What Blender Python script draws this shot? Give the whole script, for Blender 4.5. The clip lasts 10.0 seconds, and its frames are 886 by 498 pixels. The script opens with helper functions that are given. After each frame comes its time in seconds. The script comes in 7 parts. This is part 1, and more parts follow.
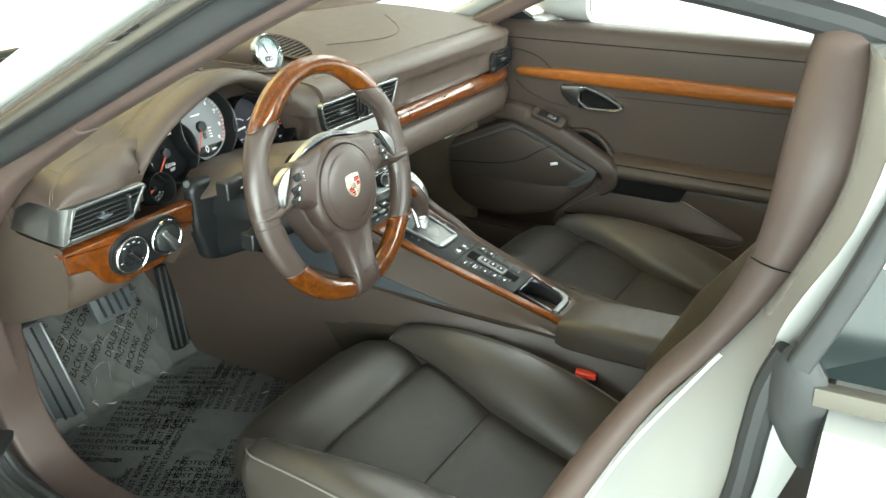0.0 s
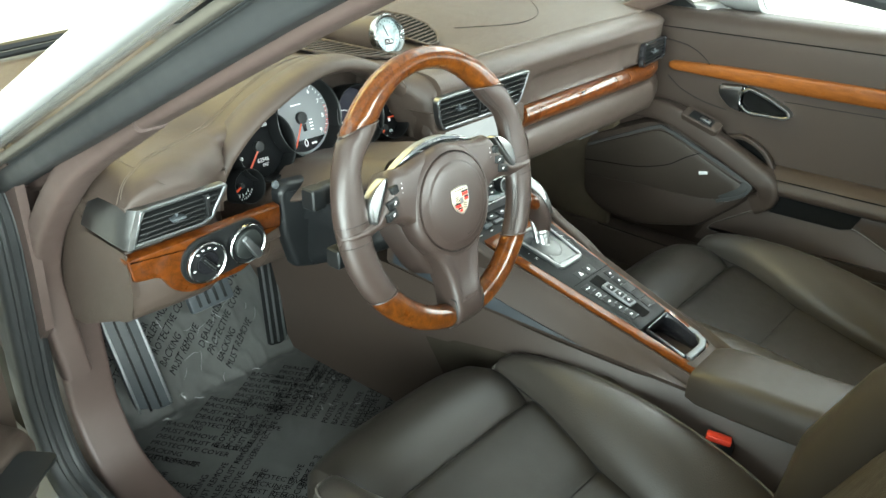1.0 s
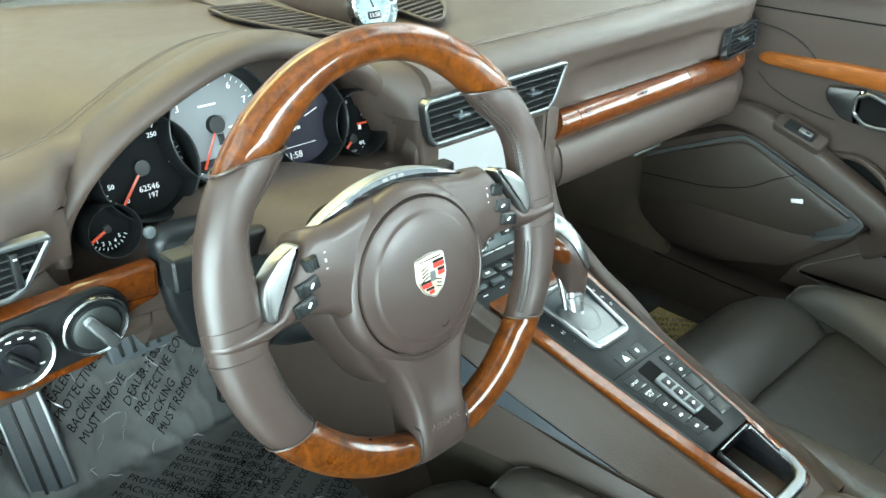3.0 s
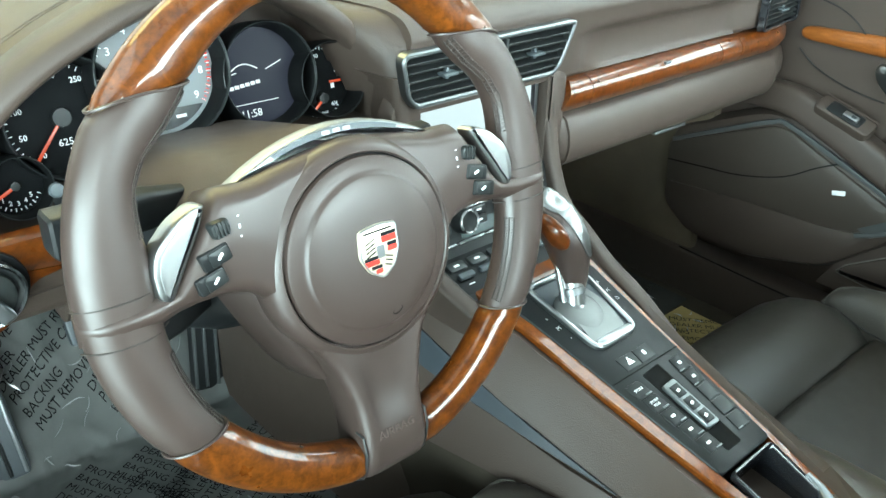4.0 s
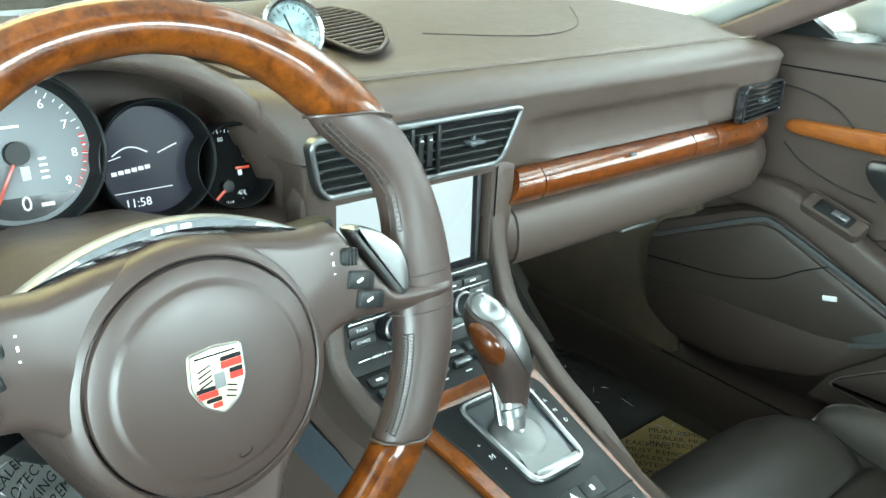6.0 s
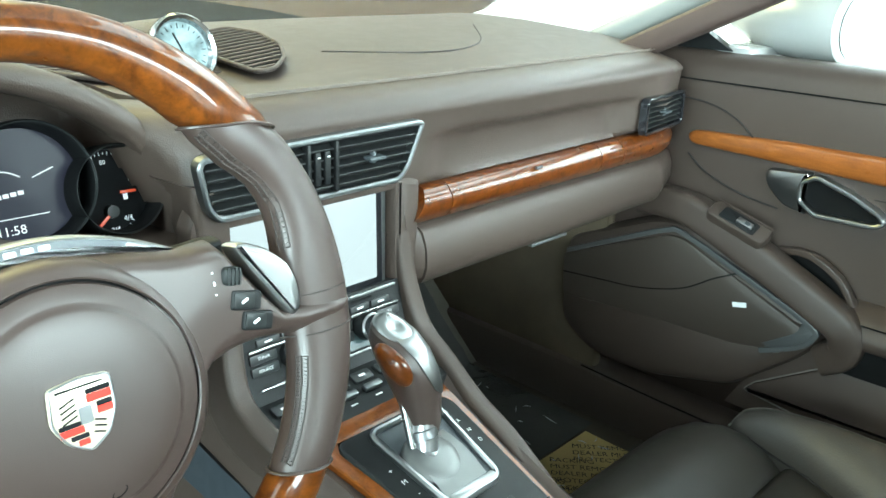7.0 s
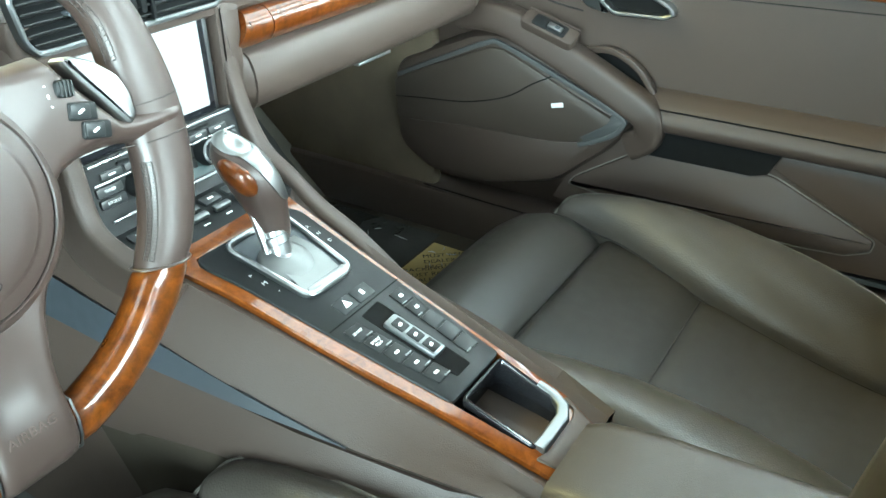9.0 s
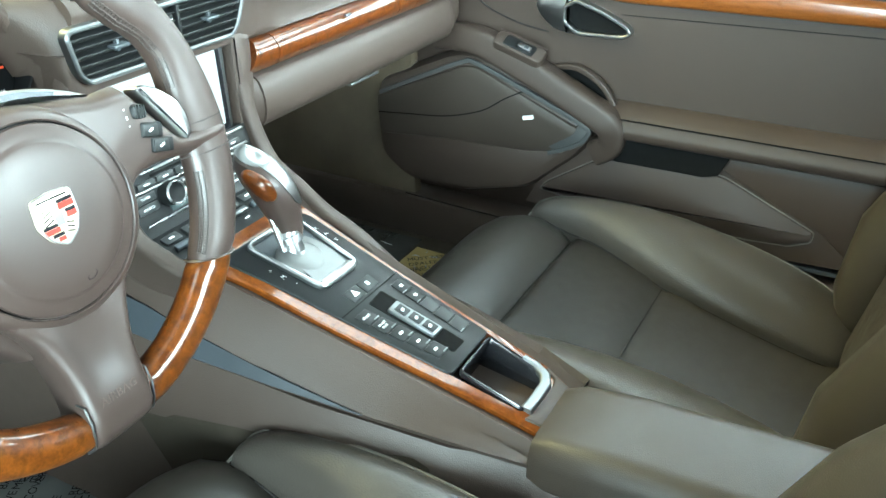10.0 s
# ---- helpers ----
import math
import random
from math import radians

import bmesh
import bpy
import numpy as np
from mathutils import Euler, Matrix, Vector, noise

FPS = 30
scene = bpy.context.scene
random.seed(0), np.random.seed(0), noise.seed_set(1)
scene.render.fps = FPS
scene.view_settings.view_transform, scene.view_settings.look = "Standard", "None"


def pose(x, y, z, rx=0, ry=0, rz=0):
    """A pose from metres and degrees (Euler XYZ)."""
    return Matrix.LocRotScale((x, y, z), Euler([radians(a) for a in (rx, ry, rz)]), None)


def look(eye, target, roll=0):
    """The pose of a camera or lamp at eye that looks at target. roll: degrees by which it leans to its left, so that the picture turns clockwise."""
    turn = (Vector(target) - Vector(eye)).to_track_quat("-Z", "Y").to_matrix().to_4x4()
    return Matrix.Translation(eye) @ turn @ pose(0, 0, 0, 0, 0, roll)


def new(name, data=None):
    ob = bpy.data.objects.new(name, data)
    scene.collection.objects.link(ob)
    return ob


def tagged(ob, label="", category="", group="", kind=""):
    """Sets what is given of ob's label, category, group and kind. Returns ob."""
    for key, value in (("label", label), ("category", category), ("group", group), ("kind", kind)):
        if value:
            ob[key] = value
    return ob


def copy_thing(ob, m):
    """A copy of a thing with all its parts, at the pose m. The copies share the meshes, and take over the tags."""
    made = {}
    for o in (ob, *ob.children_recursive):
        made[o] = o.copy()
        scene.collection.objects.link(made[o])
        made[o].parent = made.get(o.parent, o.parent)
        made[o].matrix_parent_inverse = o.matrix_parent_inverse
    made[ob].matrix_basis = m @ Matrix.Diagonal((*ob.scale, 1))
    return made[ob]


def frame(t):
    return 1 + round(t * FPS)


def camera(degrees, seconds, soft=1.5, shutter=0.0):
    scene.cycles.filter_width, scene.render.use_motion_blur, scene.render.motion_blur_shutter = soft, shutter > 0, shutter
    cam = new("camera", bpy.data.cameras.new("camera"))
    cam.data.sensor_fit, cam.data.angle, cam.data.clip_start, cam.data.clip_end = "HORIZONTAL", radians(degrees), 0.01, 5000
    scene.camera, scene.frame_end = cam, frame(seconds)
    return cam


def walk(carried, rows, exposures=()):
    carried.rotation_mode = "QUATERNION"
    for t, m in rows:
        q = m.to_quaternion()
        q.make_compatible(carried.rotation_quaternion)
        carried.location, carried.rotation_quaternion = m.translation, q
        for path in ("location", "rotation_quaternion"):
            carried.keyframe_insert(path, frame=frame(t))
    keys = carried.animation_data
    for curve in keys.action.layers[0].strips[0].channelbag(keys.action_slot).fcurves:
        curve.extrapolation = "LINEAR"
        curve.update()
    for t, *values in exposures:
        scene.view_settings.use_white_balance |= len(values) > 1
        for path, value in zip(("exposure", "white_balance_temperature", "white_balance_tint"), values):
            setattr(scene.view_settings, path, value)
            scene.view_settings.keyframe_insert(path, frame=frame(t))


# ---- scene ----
cam = camera(56.1, 10.0)
PATH = [
    (0, (-1.311, -0.986, 1.217), (0.255, -0.05, 0.397), -0.4),
    (0.5, (-1.239, -0.936, 1.217), (0.22, 0.143, 0.375), -0.8),
    (1, (-1.124, -0.897, 1.207), (0.233, 0.282, 0.33), 0.2),
    (1.5, (-1.013, -0.85, 1.191), (0.315, 0.365, 0.319), 0.7),
    (2, (-0.926, -0.769, 1.172), (0.375, 0.47, 0.295), 0.9),
    (2.5, (-0.835, -0.7, 1.135), (0.449, 0.543, 0.237), 1.0),
    (3, (-0.746, -0.668, 1.115), (0.508, 0.585, 0.189), 1.1),
    (3.2, (-0.719, -0.667, 1.096), (0.523, 0.588, 0.157), 1.3),
    (4.5, (-0.592, -0.614, 1.03), (0.556, 0.73, 0.095), 1.9),
    (5, (-0.566, -0.611, 1.02), (0.549, 0.764, 0.089), 2.0),
    (5.5, (-0.532, -0.614, 1.014), (0.585, 0.771, 0.1), 2.4),
    (6, (-0.494, -0.608, 1.018), (0.729, 0.781, 0.26), 2.6),
    (6.2, (-0.482, -0.605, 1.021), (0.772, 0.779, 0.305), 2.4),
    (7.3, (-0.465, -0.617, 0.996), (0.932, 0.624, 0.282), 1.6),
    (7.5, (-0.466, -0.63, 0.995), (0.946, 0.574, 0.248), 1.2),
    (8, (-0.478, -0.643, 0.982), (0.964, 0.474, 0.16), 1.0),
    (8.5, (-0.495, -0.659, 0.984), (0.956, 0.36, 0.059), 0.9),
    (9, (-0.52, -0.675, 0.986), (0.948, 0.243, -0.016), -0.3),
    (9.5, (-0.574, -0.698, 1.005), (0.905, 0.199, 0.002), -0.6),
    (10, (-0.637, -0.712, 1.029), (0.885, 0.148, 0.057), -0.6),
]
EXPOSURES = [(0.0, -0.05, 6500, 2), (0.5, -0.05, 6500, 2), (1.0, 0.02, 6250, 1), (2.0, 0.14, 5850, -2), (3.0, 0.22, 5720, -4), (4.5, 0.28, 5700, -6), (6.0, 0.22, 5700, -6), (7.5, 0.25, 5700, -5), (8.5, 0.65, 5680, -5), (10.0, 0.80, 5600, -5)]
walk(cam, [(t, look(eye, target, roll)) for t, eye, target, roll in PATH], EXPOSURES)

# ---- world and lights ----
world = bpy.data.worlds.new("showroom_world")
scene.world = world
world.use_nodes = True
wbg = world.node_tree.nodes["Background"]
wbg.inputs["Color"].default_value = (0.9, 0.96, 1.0, 1)
wbg.inputs["Strength"].default_value = 0.28


def area_lamp(name, eye, target, sx, sy, power, colour=(1, 1, 1)):
    data = bpy.data.lights.new(name, "AREA")
    data.shape, data.size, data.size_y, data.energy, data.color = "RECTANGLE", sx, sy, power, colour
    ob = new(name, data)
    ob.matrix_world = look(eye, target)
    return ob


# showroom ceiling panels, daylight of its glazed front, and two added fill panels
area_lamp("ceiling_lamp_front", (-0.3, 2.8, 3.5), (-0.3, 2.8, 0), 3.6, 2.2, 240, (1.0, 0.80, 0.32))
area_lamp("ceiling_lamp_side", (-3.0, -0.4, 3.5), (-3.0, -0.4, 0), 2.2, 4.0, 80, (0.92, 1.0, 0.99))
area_lamp("ceiling_lamp_east", (3.1, -0.4, 3.5), (3.1, -0.4, 0), 1.8, 4.0, 110, (0.92, 1.0, 0.98))
# added unseen fill before the plain east wall, for highlights in the cabin
area_lamp("fill_panel_east", (4.7, -0.8, 2.5), (0.3, 0.0, 0.8), 6.0, 1.8, 300, (0.94, 1.0, 0.97))
area_lamp("glazed_front_daylight", (-4.6, -2.4, 1.25), (0.2, 0.0, 0.75), 5.0, 2.2, 980, (0.90, 1.0, 0.98))
# added unseen fill before the plain south wall, to lift the dashboard faces
area_lamp("fill_panel_rear", (0.0, -5.6, 2.2), (0.0, 0.0, 0.8), 8.0, 2.2, 1350, (0.94, 1.0, 0.98))

# ---- building helpers ----
V = Vector


def thing(name, base, label="", category="", group="", kind=""):
    """An Empty at a thing's base, that will carry its parts."""
    ob = new(name)
    ob.empty_display_size = 0.05
    ob.location = base
    return tagged(ob, label, category, group, kind)


def finish(bm, name, material, smooth=35):
    bmesh.ops.recalc_face_normals(bm, faces=bm.faces[:])
    me = bpy.data.meshes.new(name)
    bm.to_mesh(me)
    bm.free()
    for f in me.polygons:
        f.use_smooth = True
    me.set_sharp_from_angle(angle=radians(smooth))
    me.materials.append(material)
    return me


def base_of(ob):
    """The world matrix of an object that has not been evaluated yet."""
    m = ob.matrix_basis.copy()
    while ob.parent:
        m = ob.parent.matrix_basis @ ob.matrix_parent_inverse @ m
        ob = ob.parent
    return m


def part(name, bm, material, parent, label="", smooth=35):
    """One mesh under a thing or a part; the bmesh is given in world places."""
    ob = new(name, finish(bm, name, material, smooth))
    ob.parent = parent
    ob.matrix_parent_inverse = base_of(parent).inverted()
    return tagged(ob, label)


def solid(name, bm, material, label="", category="", kind="", smooth=35):
    """A top-level mesh."""
    return tagged(new(name, finish(bm, name, material, smooth)), label, category, "", kind)


def join(*bms):
    out = bms[0]
    for b in bms[1:]:
        me = bpy.data.meshes.new("tmp")
        b.to_mesh(me)
        b.free()
        out.from_mesh(me)
        bpy.data.meshes.remove(me)
    return out


def box(c, s, bev=0.0, m=None, seg=2):
    bm = bmesh.new()
    bmesh.ops.create_cube(bm, size=1)
    for v in bm.verts:
        v.co = V((v.co.x * s[0], v.co.y * s[1], v.co.z * s[2]))
    if bev:
        bmesh.ops.bevel(bm, geom=bm.edges[:], offset=bev, segments=seg, affect="EDGES", profile=0.5)
    bm.transform((m or Matrix()) @ Matrix.Translation(c) if m is None else m @ Matrix.Translation(c))
    return bm


def loft(rings, cap=True, closed=True, ends_closed=False):
    """A skin over rings of equally many points; closed: each ring is a loop; ends_closed: the last ring joins the first."""
    bm = bmesh.new()
    rows = [[bm.verts.new(p) for p in ring] for ring in rings]
    n = len(rows[0])
    last = n if closed else n - 1
    pairs = list(zip(rows, rows[1:])) + ([(rows[-1], rows[0])] if ends_closed else [])
    for a, b in pairs:
        for i in range(last):
            j = (i + 1) % n
            bm.faces.new((a[i], a[j], b[j], b[i]))
    if cap and closed and not ends_closed:
        bm.faces.new(rows[0])
        bm.faces.new(rows[-1])
    return bm


def catmull(pts, n=8, loop=False):
    """A smooth line through the points."""
    pts = [V(p) for p in pts]
    out, k = [], len(pts)
    for i in range(k if loop else k - 1):
        p = [pts[(i + d) % k] if loop else pts[min(max(i + d, 0), k - 1)] for d in (-1, 0, 1, 2)]
        for s in range(n):
            u = s / n
            out.append(0.5 * (2 * p[1] + (p[2] - p[0]) * u + (2 * p[0] - 5 * p[1] + 4 * p[2] - p[3]) * u * u + (3 * p[1] - p[0] - 3 * p[2] + p[3]) * u ** 3))
    if not loop:
        out.append(pts[-1])
    return out


def sweep(path, profile, loop=False, up=(0, 0, 1), scale=None):
    """A profile of (side, up) offsets swept along a line of points."""
    path = [V(p) for p in path]
    rings, k = [], len(path)
    for i, p in enumerate(path):
        a = path[(i - 1) % k] if loop or i else path[0]
        b = path[(i + 1) % k] if loop or i < k - 1 else path[-1]
        d = (b - a).normalized()
        side = d.cross(V(up)).normalized()
        top = side.cross(d)
        s = scale(i / (k - 1)) if scale else 1
        rings.append([p + side * (u * s) + top * (w * s) for u, w in profile])
    return loft(rings, cap=not loop, ends_closed=loop)


def circle(r, n=16, ry=None):
    return [(r * math.cos(2 * math.pi * i / n), (ry or r) * math.sin(2 * math.pi * i / n)) for i in range(n)]


def tube(path, r, n=10, loop=False, up=(0, 0, 1)):
    return sweep(path, circle(r, n), loop, up)


def rounded(pts, r, n=5):
    """A 2D polygon with rounded corners; r: one radius or one a corner."""
    out, k = [], len(pts)
    for i in range(k):
        p, a, b = V(pts[i]), V(pts[i - 1]), V(pts[(i + 1) % k])
        ri = r[i] if isinstance(r, (list, tuple)) else r
        da, db = (a - p), (b - p)
        ri_a = min(ri, da.length * 0.49, db.length * 0.49)
        s, e = p + da.normalized() * ri_a, p + db.normalized() * ri_a
        for j in range(n + 1):
            u = j / n
            out.append(tuple(s * (1 - u) ** 2 + p * 2 * u * (1 - u) + e * u * u))
    return out


def rect(w, h, r=0.0, n=4, cx=0, cy=0):
    pts = [(cx - w / 2, cy - h / 2), (cx + w / 2, cy - h / 2), (cx + w / 2, cy + h / 2), (cx - w / 2, cy + h / 2)]
    return rounded(pts, r, n) if r else pts


def inset(poly, d):
    """A 2D loop (counter-clockwise) moved inwards by d."""
    out, k = [], len(poly)
    for i in range(k):
        a, p, b = V(poly[i - 1]), V(poly[i]), V(poly[(i + 1) % k])
        e1, e2 = (p - a), (b - p)
        e1 = e1.normalized() if e1.length > 1e-9 else e2.normalized()
        e2 = e2.normalized() if e2.length > 1e-9 else e1
        n = V((-(e1 + e2).y, (e1 + e2).x))
        n = n.normalized() if n.length > 1e-9 else V((-e1.y, e1.x))
        out.append(tuple(p + n * d))
    return out


def plate(poly, m, depth, bev=0.0):
    """A 2D outline in the frame m, thick from local z = 0 up to depth, with its upper rim eased."""
    rings = [[m @ V((x, y, 0)) for x, y in poly]]
    if bev:
        rings.append([m @ V((x, y, depth - bev)) for x, y in poly])
        rings.append([m @ V((x, y, depth - bev * 0.3)) for x, y in inset(poly, bev * 0.35)])
        rings.append([m @ V((x, y, depth)) for x, y in inset(poly, bev)])
    else:
        rings.append([m @ V((x, y, depth)) for x, y in poly])
    return loft(rings)


def frame_ring(poly, m, width, depth, bev=0.002):
    """A raised frame along a 2D outline."""
    q = inset(poly, width)
    b = min(bev, width * 0.3)
    rings = [[m @ V((x, y, 0)) for x, y in poly], [m @ V((x, y, depth - b)) for x, y in poly], [m @ V((x, y, depth)) for x, y in inset(poly, b)],
             [m @ V((x, y, depth)) for x, y in inset(poly, width - b)], [m @ V((x, y, depth - b)) for x, y in q], [m @ V((x, y, 0)) for x, y in q]]
    return loft(rings, ends_closed=True)


def revolve(profile, m, n=32, ring=False):
    """(radius, height) points turned about the local z of m; ring: the profile closes on itself."""
    rings = [[m @ V((max(r, 1e-5) * math.cos(2 * math.pi * i / n), max(r, 1e-5) * math.sin(2 * math.pi * i / n), h)) for i in range(n)] for r, h in profile]
    return loft(rings, ends_closed=ring)


def axes(o, x, y):
    """A frame with its origin, its local x and (about) its local y."""
    x = V(x).normalized()
    z = x.cross(V(y)).normalized()
    y = z.cross(x)
    m = Matrix((x, y, z)).transposed().to_4x4()
    m.translation = V(o)
    return m


def lerp(a, b, t):
    return a + (b - a) * t


def smooth01(t):
    t = min(max(t, 0), 1)
    return t * t * (3 - 2 * t)


def text_bm(body, size, m, depth=0.0003, align="CENTER"):
    """Writing in the built-in font as a thin mesh in the frame m."""
    cu = bpy.data.curves.new("writing", "FONT")
    cu.body, cu.size, cu.extrude, cu.align_x, cu.align_y = body, size, depth, align, "CENTER"
    cu.resolution_u = 2
    ob = bpy.data.objects.new("writing", cu)
    me = bpy.data.meshes.new_from_object(ob)
    bm = bmesh.new()
    bm.from_mesh(me)
    bpy.data.meshes.remove(me)
    bpy.data.objects.remove(ob)
    bpy.data.curves.remove(cu)
    bm.transform(m)
    return bm


# ---- materials ----
def material(name, base, rough=0.5, metal=0.0, vary=0.12, vscale=6.0, bump=0.0, bscale=400.0, kind="noise", coat=0.0, coat_rough=0.05, rough_vary=0.1, sheen=0.0, spec=0.5):
    """A principled surface with broad stains, fine grain and relief."""
    mat = bpy.data.materials.new(name)
    mat.use_nodes = True
    nt = mat.node_tree
    N, L = nt.nodes, nt.links
    p = N["Principled BSDF"]
    tc = N.new("ShaderNodeTexCoord")
    p.inputs["Metallic"].default_value = metal
    p.inputs["Coat Weight"].default_value, p.inputs["Coat Roughness"].default_value = coat, coat_rough
    p.inputs["Sheen Weight"].default_value = sheen
    p.inputs["Specular IOR Level"].default_value = spec
    broad = N.new("ShaderNodeTexNoise")
    broad.inputs["Scale"].default_value, broad.inputs["Detail"].default_value = vscale, 5
    L.new(tc.outputs["Object"], broad.inputs["Vector"])
    ramp = N.new("ShaderNodeMapRange")
    ramp.inputs["From Min"].default_value, ramp.inputs["From Max"].default_value = 0.3, 0.7
    ramp.inputs["To Min"].default_value, ramp.inputs["To Max"].default_value = 1 - vary, 1 + vary
    L.new(broad.outputs["Fac"], ramp.inputs["Value"])
    mul = N.new("ShaderNodeVectorMath")
    mul.operation = "SCALE"
    mul.inputs[0].default_value = base
    L.new(ramp.outputs["Result"], mul.inputs["Scale"])
    L.new(mul.outputs["Vector"], p.inputs["Base Color"])
    rr = N.new("ShaderNodeMapRange")
    rr.inputs["From Min"].default_value, rr.inputs["From Max"].default_value = 0.3, 0.7
    rr.inputs["To Min"].default_value, rr.inputs["To Max"].default_value = max(rough - rough_vary * rough, 0.02), min(rough + rough_vary * rough, 1)
    fine = N.new("ShaderNodeTexNoise")
    fine.inputs["Scale"].default_value, fine.inputs["Detail"].default_value = vscale * 9, 3
    L.new(tc.outputs["Object"], fine.inputs["Vector"])
    L.new(fine.outputs["Fac"], rr.inputs["Value"])
    L.new(rr.outputs["Result"], p.inputs["Roughness"])
    if bump:
        if kind == "noise":
            tex = N.new("ShaderNodeTexNoise")
            tex.inputs["Detail"].default_value = 2
            out = tex.outputs["Fac"]
        else:
            tex = N.new("ShaderNodeTexVoronoi")
            tex.feature = "SMOOTH_F1" if kind == "pebble" else "F1"
            out = tex.outputs["Distance"]
        tex.inputs["Scale"].default_value = bscale
        L.new(tc.outputs["Object"], tex.inputs["Vector"])
        b = N.new("ShaderNodeBump")
        b.inputs["Strength"].default_value, b.inputs["Distance"].default_value = bump, 0.0006
        L.new(out, b.inputs["Height"])
        L.new(b.outputs["Normal"], p.inputs["Normal"])
    return mat


def wood_material(name, dark, light, stretch=(1, 1, 1), coat_rough=0.02):
    """Lacquered burl: cloudy figure, fine pores, a clear coat."""
    mat = material(name, light, 0.3, coat=0.8, coat_rough=coat_rough, spec=0.12)
    nt = mat.node_tree
    N, L = nt.nodes, nt.links
    p = N["Principled BSDF"]
    tc = N.new("ShaderNodeTexCoord")
    mp = N.new("ShaderNodeMapping")
    mp.inputs["Scale"].default_value = stretch
    L.new(tc.outputs["Object"], mp.inputs["Vector"])
    a = N.new("ShaderNodeTexNoise")
    a.inputs["Scale"].default_value, a.inputs["Detail"].default_value, a.inputs["Distortion"].default_value = 85, 7, 0.8
    b = N.new("ShaderNodeTexNoise")
    b.inputs["Scale"].default_value, b.inputs["Detail"].default_value = 420, 3
    L.new(mp.outputs["Vector"], a.inputs["Vector"])
    L.new(tc.outputs["Object"], b.inputs["Vector"])
    mix = N.new("ShaderNodeMath")
    mix.operation = "MULTIPLY_ADD"
    mix.inputs[1].default_value, mix.inputs[2].default_value = 0.35, -0.17
    L.new(b.outputs["Fac"], mix.inputs[0])
    add = N.new("ShaderNodeMath")
    add.operation = "ADD"
    L.new(a.outputs["Fac"], add.inputs[0])
    L.new(mix.outputs["Value"], add.inputs[1])
    ramp = N.new("ShaderNodeValToRGB")
    ramp.color_ramp.elements[0].position, ramp.color_ramp.elements[1].position = 0.3, 0.68
    ramp.color_ramp.elements[0].color, ramp.color_ramp.elements[1].color = (*dark, 1), (*light, 1)
    L.new(add.outputs["Value"], ramp.inputs["Fac"])
    L.new(ramp.outputs["Color"], p.inputs["Base Color"])
    return mat


def glass_material(name, tint=(1, 1, 1), rough=0.0):
    mat = bpy.data.materials.new(name)
    mat.use_nodes = True
    p = mat.node_tree.nodes["Principled BSDF"]
    p.inputs["Base Color"].default_value = (*tint, 1)
    p.inputs["Transmission Weight"].default_value = 1
    p.inputs["Roughness"].default_value = rough
    p.inputs["IOR"].default_value = 1.1
    return mat


def glow_material(name, colour, strength):
    mat = material(name, (0.02, 0.02, 0.02), 0.2)
    p = mat.node_tree.nodes["Principled BSDF"]
    p.inputs["Emission Color"].default_value, p.inputs["Emission Strength"].default_value = (*colour, 1), strength
    return mat


M_leather = material("dash_leather", (0.0462, 0.0334, 0.0266), 0.46, spec=0.36, vary=0.04, rough_vary=0.05, bump=0.4, bscale=1000, kind="pebble")
M_seat = material("seat_leather", (0.028, 0.0235, 0.0185), 0.40, vary=0.07, bump=0.3, bscale=900, kind="pebble")
M_wheel_leather = material("wheel_leather", (0.036, 0.0245, 0.0205), 0.37, vary=0.06, bump=0.10, bscale=2200, kind="pebble")
M_trim = material("brown_trim", (0.060, 0.040, 0.034), 0.55, vary=0.06, bump=0.15, bscale=1500)
M_stitch = material("stitching", (0.105, 0.085, 0.068), 0.7)
M_piping = material("piping", (0.14, 0.128, 0.112), 0.5)
M_carpet = material("carpet", (0.085, 0.068, 0.047), 0.95, vary=0.25, bump=1.0, bscale=1800, spec=0.1)
M_wood = wood_material("lacquered_burl", (0.038, 0.0095, 0.0018), (0.095, 0.025, 0.003))
M_wood_door = wood_material("lacquered_veneer", (0.15, 0.047, 0.009), (0.23, 0.076, 0.015), (1, 0.25, 1.6), 0.16)
M_wood_console = wood_material("lacquered_edging", (0.085, 0.0215, 0.0028), (0.150, 0.042, 0.0050), coat_rough=0.10)
M_silver = material("satin_silver", (0.20, 0.208, 0.212), 0.40, 1.0, vary=0.03, rough_vary=0.02)
M_chrome = material("polished_chrome", (0.42, 0.43, 0.435), 0.20, 1.0, vary=0.02)
M_black = material("black_plastic", (0.009, 0.0095, 0.0098), 0.42, spec=0.24, vary=0.1, bump=0.1, bscale=1500)
M_key = material("key_plastic", (0.0125, 0.0138, 0.0138), 0.34, vary=0.06, spec=0.3)
M_gloss = material("gloss_black", (0.012, 0.012, 0.014), 0.12, vary=0.1)
# near-black for joints and wells, and for shade laid in as sheets
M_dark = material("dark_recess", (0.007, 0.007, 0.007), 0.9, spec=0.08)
M_slate = material("slate_plastic", (0.045, 0.052, 0.058), 0.45, vary=0.08, bump=0.1, bscale=1500)
M_rubber = material("rubber_seal", (0.024, 0.0250, 0.0255), 0.5, vary=0.15, bump=0.2, bscale=600, spec=0.25)
M_lip = material("seal_lip", (0.075, 0.068, 0.055), 0.6, vary=0.12, bump=0.2, bscale=600, spec=0.3)
M_paint = material("white_paint", (0.295, 0.30, 0.292), 0.26, vary=0.0, rough_vary=0.0, coat=0.8)
